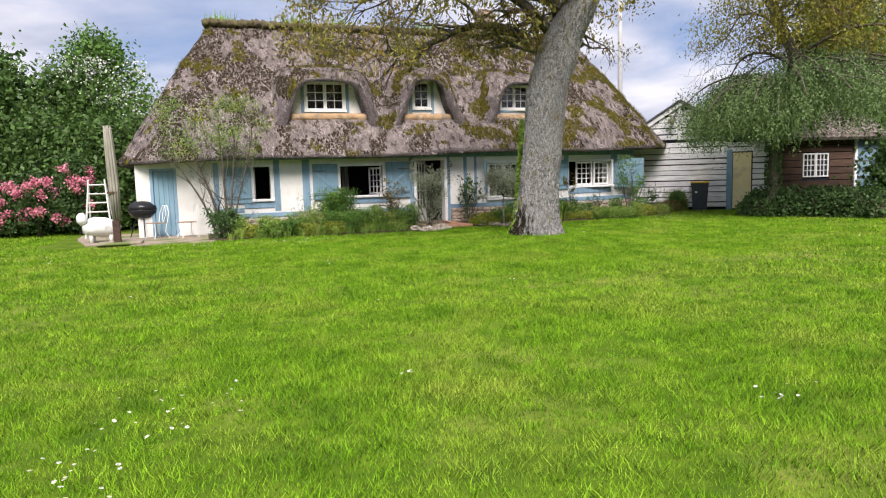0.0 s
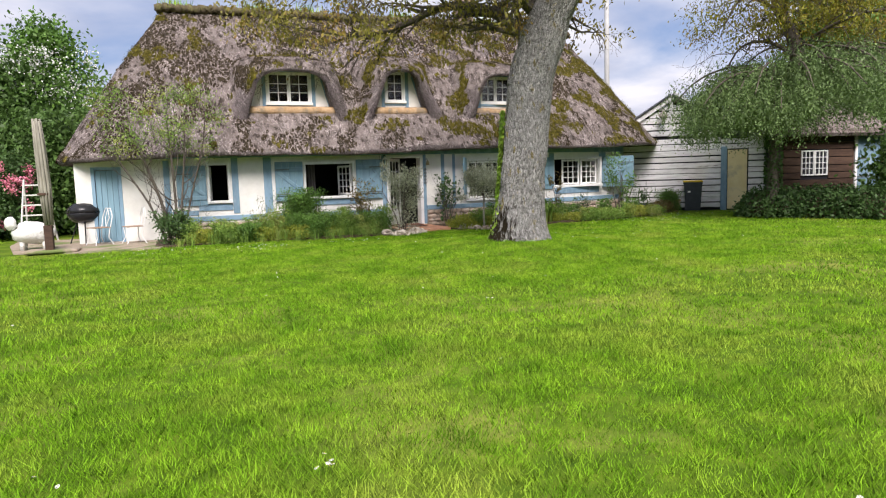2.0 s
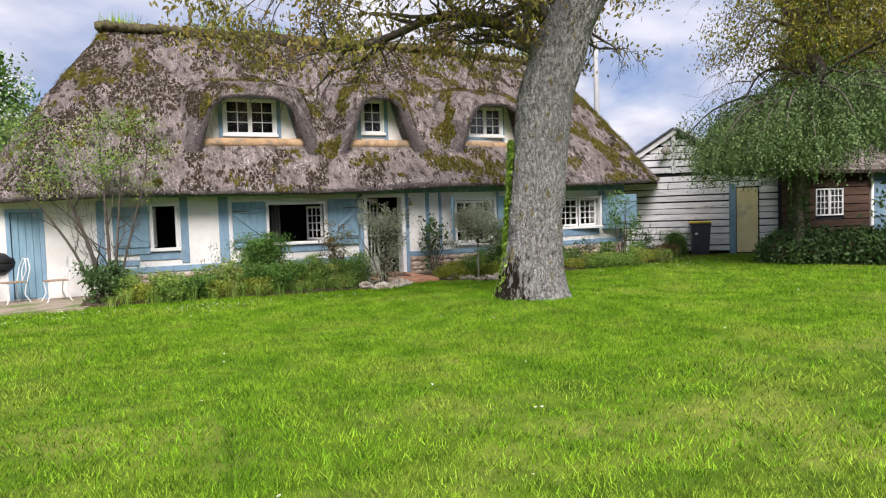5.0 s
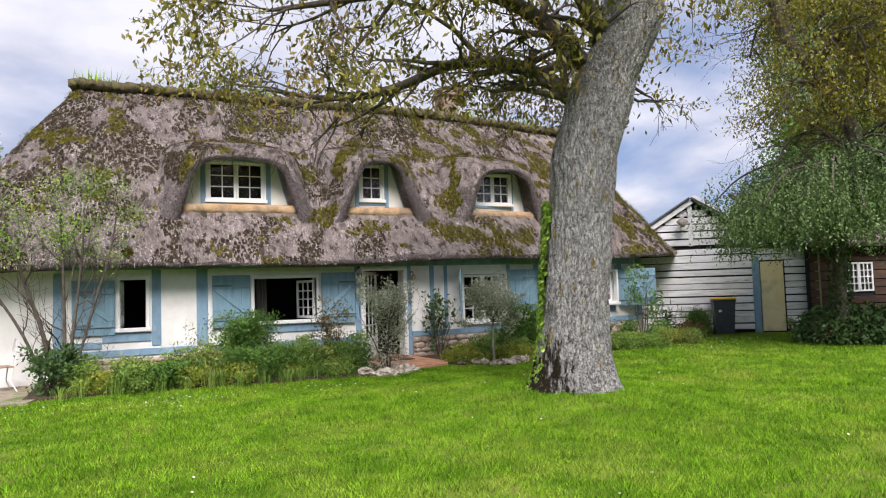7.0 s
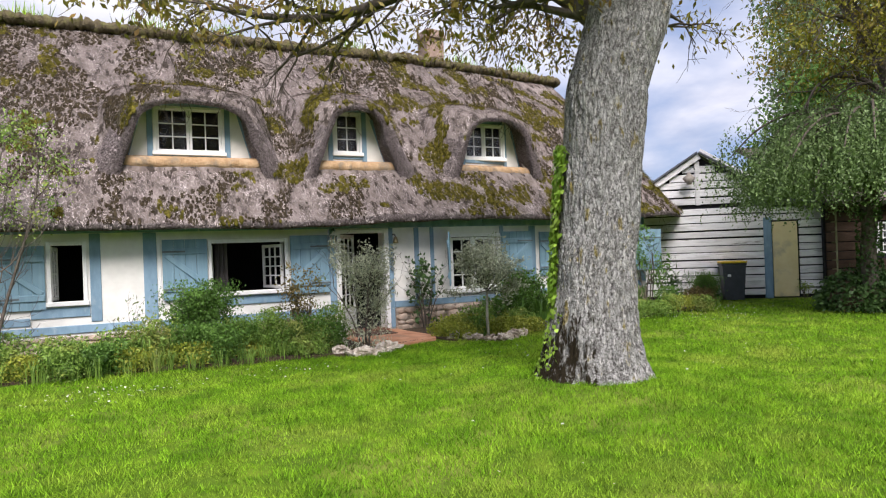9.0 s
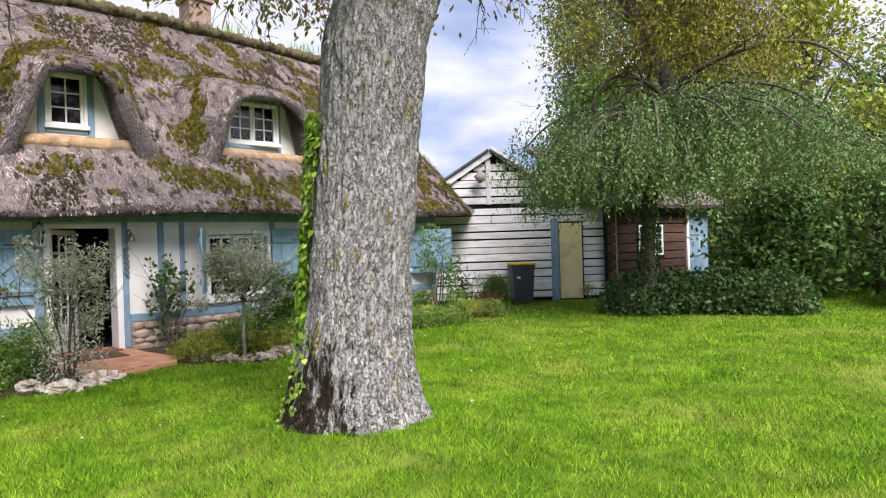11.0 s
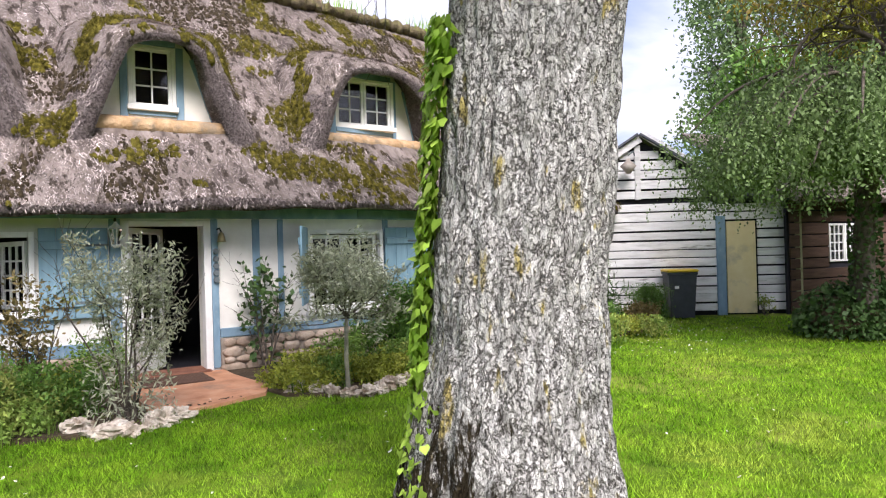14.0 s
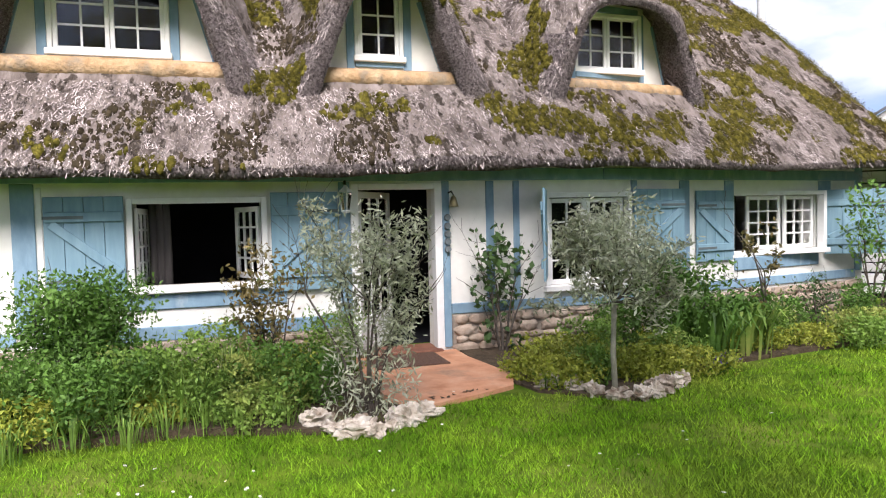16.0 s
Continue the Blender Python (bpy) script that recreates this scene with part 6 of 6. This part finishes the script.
tagged(leaf_part(pot, "plant", leaf_quads(rg.normal(0, 1, (260, 3)) * (0.15, 0.15, 0.16) + (15.05, 20.1, 0.52), rg, (0.1, 0.26), 0.14), L_ivy), kind="stuff")
tpot = thing("clay_pot", (16.3, 20.05, 0), "brown clay pot beside the bin", "pot")
part("pot", Shape().lathe([(0.12, 0), (0.15, 0.2), (0.17, 0.34), (0.19, 0.34), (0.19, 0.4), (0.16, 0.4)], 20, (16.3, 20.05, 0)), M_terra, tpot, smooth=True)
slamp = thing("gable_lamp", tuple(SH @ Vector((1.0, -0.15, 3.05))), "old metal barn lamp on the gable", "lamp")
part("arm", Shape().tube([tuple(SH @ Vector(p)) for p in ((1.2, -0.02, 3.45), (1.15, -0.2, 3.52), (1.02, -0.3, 3.42))], (0.015, 0.015, 0.015), 6), M_beamdark, slamp)
part("shade", Shape().lathe([(0.05, -0.16), (0.09, -0.1), (0.17, 0.0), (0.06, 0.1), (0.03, 0.16)], 16, tuple(SH @ Vector((1.02, -0.3, 3.2)))), surface("lamp_enamel", ((0.3, 0.26, 0.22), (0.42, 0.38, 0.34)), scale=6, rough=0.5, bump=0.1), slamp, smooth=True)

# ---- front door things ----
M_iron = surface("black_iron", ((0.02, 0.02, 0.022), (0.04, 0.04, 0.042)), scale=20, rough=0.5, bump=0.2, metal=0.6)
M_brass = surface("aged_brass", ((0.3, 0.25, 0.13), (0.42, 0.36, 0.2)), scale=12, rough=0.4, bump=0.2, metal=0.9)
lan = thing("wall_lantern", (6.25, W - 0.14, 1.8), "white-framed wall lantern beside the front door", "lamp")
part("bracket", Shape().tube([(6.25, W - 0.02, 2.0), (6.25, W - 0.12, 2.02), (6.25, W - 0.14, 1.95)], (0.012, 0.012, 0.01), 6), M_iron, lan)
part("roof", Shape().lathe([(0.085, 0.0), (0.03, 0.05), (0.01, 0.08)], 4, (6.25, W - 0.14, 1.9)), M_frame, lan)
s = Shape()
for a in range(4):
    c, d = math.cos(math.pi / 2 * a), math.sin(math.pi / 2 * a)
    s.tube([(6.25 + 0.045 * c, W - 0.14 + 0.045 * d, 1.7), (6.25 + 0.078 * c, W - 0.14 + 0.078 * d, 1.9)], (0.007, 0.007), 5)
part("cage", s, M_frame, lan)
part("base", Shape().lathe([(0.03, -0.02), (0.052, 0), (0.05, 0.015)], 4, (6.25, W - 0.14, 1.69)), M_frame, lan)
part("glass", Shape().lathe([(0.038, 0.0), (0.068, 0.18)], 4, (6.25, W - 0.14, 1.71)), M_glass, lan).visible_shadow = False
bell = thing("door_bell", (7.49, W - 0.1, 1.78), "small brass bell with a hanging chain of discs", "bell")
part("bell", Shape().lathe([(0.058, -0.07), (0.05, -0.05), (0.042, 0.0), (0.03, 0.04), (0.008, 0.06)], 16, (7.5, W - 0.1, 1.79)), M_brass, bell, smooth=True)
part("bracket", Shape().tube([(7.46, W, 1.88), (7.48, W - 0.08, 1.9), (7.5, W - 0.1, 1.85)], (0.01, 0.01, 0.008), 6), M_iron, bell)
for k, zz in enumerate((1.6, 1.5, 1.41, 1.32, 1.23)):
    part("disc", Shape().tube([(7.44, W - 0.035, zz), (7.44, W - 0.06, zz)], (0.04, 0.036), 12), M_beamdark, bell)
terr = [(6.28, 17.85), (6.5, 17.6), (7.0, 17.75), (7.45, 17.95), (7.62, 18.35), (7.5, 19.3), (7.5, W - 0.04), (6.3, W - 0.04), (6.25, 19.0)]
s = Shape()
nT = len(terr)
s.add([(x, y, 0.06) for x, y in terr] + [(x, y, -0.08) for x, y in terr], [tuple(range(nT))] + [(k, (k + 1) % nT, nT + (k + 1) % nT, nT + k) for k in range(nT)])
tagged(new("pavement", s.mesh("pavement", M_terra)), "worn terracotta paving before the front door", "paving", kind="structure")
rp2 = random.Random(12)
for k in range(14):
    x, y = rp2.uniform(6.6, 7.6), rp2.uniform(17.85, 18.15)
    y = 17.72 + (x - 6.5) * 0.25 + rp2.uniform(-0.03, 0.06)
    turn, long = rp2.uniform(0, 6.28), rp2.uniform(0.02, 0.045)
    flat = [(x + math.cos(turn + a) * long * k, y + math.sin(turn + a) * long * k, 0.063 + h) for a, k, h in ((0, 1, 0.012), (1.57, 0.45, 0.0), (3.14, 1, 0.008), (4.71, 0.45, 0.0))]
    ob = new("dead_leaf", quads("dead_leaf", flat, M_soil))
    tagged(ob, "dry brown leaf lying on the paving", "leaf", "dead leaves")


def soil_bed(points, label):
    s = Shape()
    n = len(points)
    s.add([(x, y, 0.045) for x, y in points] + [(x, y, -0.05) for x, y in points], [tuple(range(n))] + [(k, (k + 1) % n, n + (k + 1) % n, n + k) for k in range(n)])
    tagged(new("flower_bed", s.mesh("flower_bed", M_soil)), label, "flower bed", kind="structure")


soil_bed([(0.4, 17.85), (2.9, 17.8), (4.8, 17.7), (5.6, 17.35), (6.1, 17.2), (6.5, 17.55), (6.24, 17.9), (6.2, W), (0.4, W)], "dark soil of the front border")
soil_bed([(7.5, 18.4), (7.6, 17.75), (8.3, 17.2), (8.95, 17.5), (9.2, 17.85), (10.1, 18.1), (12.9, 18.5), (14.9, 18.9), (15.2, 20.6), (13.0, 20.3), (9.5, W), (7.55, W)], "dark soil of the front border")
for k, (x, y) in enumerate(((5.62, 17.5), (5.72, 17.3), (5.85, 17.17), (6.0, 17.12), (6.15, 17.2), (6.3, 17.3), (6.44, 17.42), (6.5, 17.56), (5.95, 17.3), (6.2, 17.35), (7.92, 17.68), (8.02, 17.5), (8.15, 17.32), (8.32, 17.25), (8.5, 17.3), (8.66, 17.38), (8.82, 17.48), (8.95, 17.6), (8.6, 17.5), (7.75, 17.85))):
    rr = random.Random(k)
    q = rr.uniform(0.055, 0.105)
    ob = new("rock", Shape().blob((x, y, q * 0.5 + 0.02), (q * rr.uniform(0.8, 1.3), q * rr.uniform(0.7, 1.1), q * rr.uniform(0.7, 1.15)), k + 0.5, 14, 18, 0.35, 0.5).mesh("rock", M_rock))
    tagged(ob, "pale rough flint rock edging the bed", "rock", "edging rocks")

# ---- west patio ----
pat = [(-2.9, 20.4), (-2.4, 18.3), (-1.0, 17.6), (0.5, 17.5), (0.7, 18.4), (0.6, W), (-1.3, W), (-1.4, 21.6), (-3.0, 21.8)]
s = Shape()
nP = len(pat)
s.add([(x, y, 0.04) for x, y in pat] + [(x, y, -0.05) for x, y in pat], [tuple(range(nP))] + [(k, (k + 1) % nP, nP + (k + 1) % nP, nP + k) for k in range(nP)])
tagged(new("patio", s.mesh("patio", M_gravel)), "bare gritty patio beside the cottage", "patio", kind="structure")
M_canvas = surface("faded_canvas", ((0.17, 0.155, 0.125), (0.36, 0.34, 0.28)), scale=5, rough=0.95, stretch=(4, 4, 0.5), bump=0.3)
par = thing("parasol", (-1.64, 17.95, 0), "closed beige parasol on a dark wooden stand", "parasol")
part("pole", Shape().tube([(-1.64, 17.95, 0.02), (-1.66, 17.95, 2.8)], (0.03, 0.025), 10), M_brown, par)
part("stand", Shape().box(-1.72, -1.56, 17.87, 18.03, 0.05, 0.62, 0.01), M_brown, par, "dark wooden stand")
part("base_slab", Shape().box(-2.1, -1.1, 17.75, 18.35, 0.035, 0.1, 0.02), M_gravel, par, "pale stone slab")
s = Shape()
for k in range(9):
    a = 6.283 * k / 9
    s.tube([(-1.62 + 0.07 * math.cos(a), 17.95 + 0.07 * math.sin(a), 0.62), (-1.63 + 0.09 * math.cos(a), 17.95 + 0.09 * math.sin(a), 1.4), (-1.66 + 0.08 * math.cos(a), 17.95 + 0.08 * math.sin(a), 2.3), (-1.68 + 0.07 * math.cos(a), 17.95 + 0.07 * math.sin(a), 2.78 + 0.05 * (k % 2))], (0.022, 0.036, 0.034, 0.02), 7)
part("canopy", s, M_canvas, par, "folded beige canopy", True)
part("strap", Shape().lathe([(0.128, 0), (0.128, 0.05)], 16, (-1.66, 17.95, 1.25)), M_brown, par)
M_wool = surface("white_painted_cement", ((0.6, 0.6, 0.57), (0.78, 0.78, 0.75)), scale=14, rough=0.9, bump=0.9, bump_scale=20, bump_dist=0.03)
s = Shape().blob((-2.12, 18.9, 0.42), (0.44, 0.25, 0.24), 2, 12, 16, 0.12).blob((-2.5, 18.8, 0.64), (0.13, 0.11, 0.15), 3, 8, 10, 0.1)
for x, y in ((-2.32, 18.82), (-2.3, 18.98), (-1.88, 18.82), (-1.86, 18.98)):
    s.tube([(x, y, 0.02), (x, y, 0.3)], (0.045, 0.06), 8)
tagged(new("sheep_statue", s.mesh("sheep_statue", M_wool, True)), "white garden statue of a sheep on the patio", "statue")
M_enamel = surface("black_enamel", ((0.015, 0.015, 0.017), (0.03, 0.03, 0.033)), scale=5, rough=0.25, bump=0.05)
bbq = thing("kettle_barbecue", (-1.2, 20.0, 0), "black kettle barbecue on three legs", "barbecue")
part("bowl", Shape().lathe([(0.08, 0.52), (0.26, 0.57), (0.36, 0.68), (0.39, 0.78), (0.38, 0.79)], 24, (-1.2, 20.0, 0)), M_enamel, bbq, smooth=True)
part("lid", Shape().lathe([(0.395, 0.795), (0.37, 0.88), (0.26, 0.99), (0.1, 1.04), (0.01, 1.045)], 24, (-1.2, 20.0, 0)), M_enamel, bbq, smooth=True)
part("handle", Shape().tube([(-1.28, 20.0, 1.03), (-1.27, 20.0, 1.11), (-1.13, 20.0, 1.11), (-1.12, 20.0, 1.03)], (0.012, 0.014, 0.014, 0.012), 7), M_enamel, bbq)
for k in range(3):
    a = 6.283 * k / 3 + 0.6
    part("leg", Shape().tube([(-1.2 + 0.2 * math.cos(a), 20.0 + 0.2 * math.sin(a), 0.58), (-1.2 + 0.42 * math.cos(a), 20.0 + 0.42 * math.sin(a), 0.03)], (0.015, 0.015), 7), M_iron, bbq)
part("ash_pan", Shape().lathe([(0.12, 0.4), (0.14, 0.43), (0.13, 0.44)], 16, (-1.2, 20.0, 0)), M_iron, bbq)
M_rung = surface("pale_ladder_paint", ((0.5, 0.5, 0.46), (0.66, 0.66, 0.62)), scale=8, rough=0.7, bump=0.2)
lad = thing("step_ladder", (-2.4, 21.0, 0), "pale wooden step ladder standing open", "ladder")
for y0, x0 in ((20.65, 0.0), (21.6, 0.0)):
    for sx in (-1, 1):
        part("rail", Shape().tube([(-2.4 + sx * 0.33, y0, 0.03), (-2.42 + sx * 0.2, 21.1, 1.62)], (0.025, 0.022), 6), M_rung, lad)
for k in range(6):
    f = (k + 1) / 6.6
    y = 20.65 + 0.45 * f
    w = 0.33 - 0.13 * f
    part("rung", Shape().tube([(-2.4 - w, y, 1.62 * f), (-2.4 + w, y, 1.62 * f)], (0.02, 0.02), 6), M_rung, lad)


def garden_chair():
    ch = thing("garden_chair", (0, 0, 0), "white wire garden chair with a slatted seat", "chair", "garden chairs")
    seat = surface("worn_slat_wood", ((0.26, 0.18, 0.12), (0.38, 0.28, 0.2)), scale=8, bump=0.3)
    for k in range(5):
        part("slat", Shape().box(-0.2, 0.2, -0.19 + 0.078 * k, -0.125 + 0.078 * k, 0.43, 0.45, 0.004), seat, ch)
    for sx in (-1, 1):
        for sy in (-1, 1):
            part("leg", Shape().tube([(sx * 0.18, sy * 0.17, 0.43), (sx * 0.16, sy * 0.14, 0.2), (sx * 0.22, sy * 0.22, 0.03)], (0.012, 0.011, 0.011), 6), M_frame, ch)
    s = Shape().tube([(-0.19, 0.18, 0.43), (-0.2, 0.24, 0.7), (-0.1, 0.26, 0.88), (0.1, 0.26, 0.88), (0.2, 0.24, 0.7), (0.19, 0.18, 0.43)], [0.011] * 6, 6)
    s.tube([(0, 0.18, 0.44), (0.08, 0.23, 0.66), (0, 0.26, 0.87)], [0.008] * 3, 5).tube([(0, 0.18, 0.44), (-0.08, 0.23, 0.66), (0, 0.26, 0.87)], [0.008] * 3, 5)
    part("backrest", s, M_frame, ch)
    return ch


chair = garden_chair()
copy_thing(chair, pose(-0.85, 19.35, 0.0, 0, 0, -55))
chair.matrix_basis = pose(-0.1, 19.2, 0.0, 0, 0, -70)


# ---- grass ----
def lawn_blades():
    """One field of blades, thick beside the line walked and thinner and broader away from it."""
    rng = np.random.default_rng(100)
    chunks = []
    for x0, x1, y0, y1, most in ((-16, 26, -8.0, 26.0, 5600),):
        cells = []
        for cx in np.arange(x0, x1, 0.5):
            for cy in np.arange(y0, y1, 0.5):
                away = abs(cx - 1.4) * 0.8 + max(0.0, cy - 5.0) + 2.0 * max(0.0, 2.5 - cy) if cy < 9 else min(abs(cx - 5.5) * 0.55, 9) + abs(cy - 12.5) * 0.35 + 1.2
                cells.append((cx, cy, max(140.0, most / (1 + (max(0.0, away - 1.5) / 2.6) ** 2))))
        cells = np.array(cells)
        n = rng.poisson(cells[:, 2] * 0.25)
        c = np.repeat(cells, n, 0)
        x, y = c[:, 0] + rng.uniform(0, 0.5, len(c)), c[:, 1] + rng.uniform(0, 0.5, len(c))
        wide = 0.0034 * np.sqrt(most / c[:, 2]) ** 0.85
        clump = np.sin(x * 2.1 + 1.3 * np.sin(y * 1.7)) * np.sin(y * 2.4 + 0.8 * np.sin(x * 2.9))
        fine = np.sin(x * 9.1 + 2.3 * np.sin(y * 6.7)) * np.sin(y * 8.3 + 1.9 * np.sin(x * 7.9))
        h = 0.038 * rng.uniform(0.5, 1.4, len(x)) * (1 + 0.2 * clump + 0.55 * fine)
        a, b = rng.uniform(0, 6.283, len(x)), rng.uniform(0, 6.283, len(x))
        w = wide * rng.uniform(0.6, 1.3, len(x))
        lean = h * rng.uniform(0.3, 1.5, len(x))
        bed = ((x > 0.4) & (x < 6.3) & (y > 17.95 - 0.1 * np.sin(x * 3))) | ((x > 7.5) & (x < 15) & (y > 17.6 + 0.16 * (x - 7.5))) | ((x > 6.2) & (x < 7.6) & (y > 17.75)) | ((x < 0.4) & (x > -3.4) & (y > 17.7)) | (np.hypot(x - 7.08, y - 13.36) < 0.62)
        bed |= (x > -1.4) & (x < 15) & (y > 19.5)
        bed |= (x > 14.5) & ((x - 15.58) * 0.63479 + (y - 21.39) * 0.77268 > -0.45)
        k = ~bed
        x, y, h, a, b, w, lean = (q[k] for q in (x, y, h, a, b, w, lean))
        base = np.stack([x, y, heights(x, y) - 0.012], 1)
        s = np.stack([np.cos(a) * w, np.sin(a) * w, np.zeros(len(x))], 1)
        tip = base + np.stack([np.cos(b) * lean, np.sin(b) * lean, h + 0.012], 1)
        chunks.append(np.stack([base - s, base + s, tip], 1))
    ob = new("grass", quads("grass", np.concatenate(chunks), M_grass, 3))
    tagged(ob, "short bright green lawn grass", "grass", kind="stuff")


lawn_blades()


def daisies():
    rng = np.random.default_rng(7)
    spots = [(-0.3, 3.6, 0.4, 40), (0.2, 4.6, 0.5, 26), (3.7, 3.5, 0.2, 9), (1.7, 4.9, 0.1, 6), (2.5, 16.1, 0.7, 90), (0.4, 16.6, 0.8, 50), (13.0, 17.6, 1.2, 120), (15.0, 18.4, 0.9, 60), (-3.0, 14.0, 2.0, 60), (4.4, 16.6, 0.6, 26), (16.0, 13.0, 2.0, 40), (6.5, 15.6, 1.5, 24), (10.0, 14.0, 3.0, 40), (4.0, 10.0, 3.0, 26)]
    white, gold = [], []
    for x, y, r, n in spots:
        for _ in range(n):
            px, py = x + rng.normal(0, r * 0.6), y + rng.normal(0, r * 0.6)
            c = np.array([px, py, ground_height(px, py) + rng.uniform(0.05, 0.075)])
            tilt = rng.normal(0, 0.25, 2)
            q = rng.uniform(0.008, 0.013)
            for k in range(6):
                a0, a1 = k * 1.0472, k * 1.0472 + 0.8
                p = [c, c + q * np.array([np.cos(a0), np.sin(a0), tilt @ (np.cos(a0), np.sin(a0))]), c + q * 1.1 * np.array([np.cos((a0 + a1) / 2), np.sin((a0 + a1) / 2), tilt @ (np.cos((a0 + a1) / 2), np.sin((a0 + a1) / 2))]), c + q * np.array([np.cos(a1), np.sin(a1), tilt @ (np.cos(a1), np.sin(a1))])]
                white.append(p)
            e = c + (0, 0, 0.003)
            gold.append([e + (0.004, 0, 0), e + (0, 0.004, 0), e + (-0.004, 0, 0), e + (0, -0.004, 0)])
    d = new("daisies", quads("daisies", np.array(white), P_white))
    tagged(d, "small white daisies scattered in the lawn", "flowers", kind="stuff")
    tagged(new("daisy_centres", quads("daisy_centres", np.array(gold), P_yellow)), "yellow centres of the lawn daisies", "flowers", kind="stuff")


daisies()
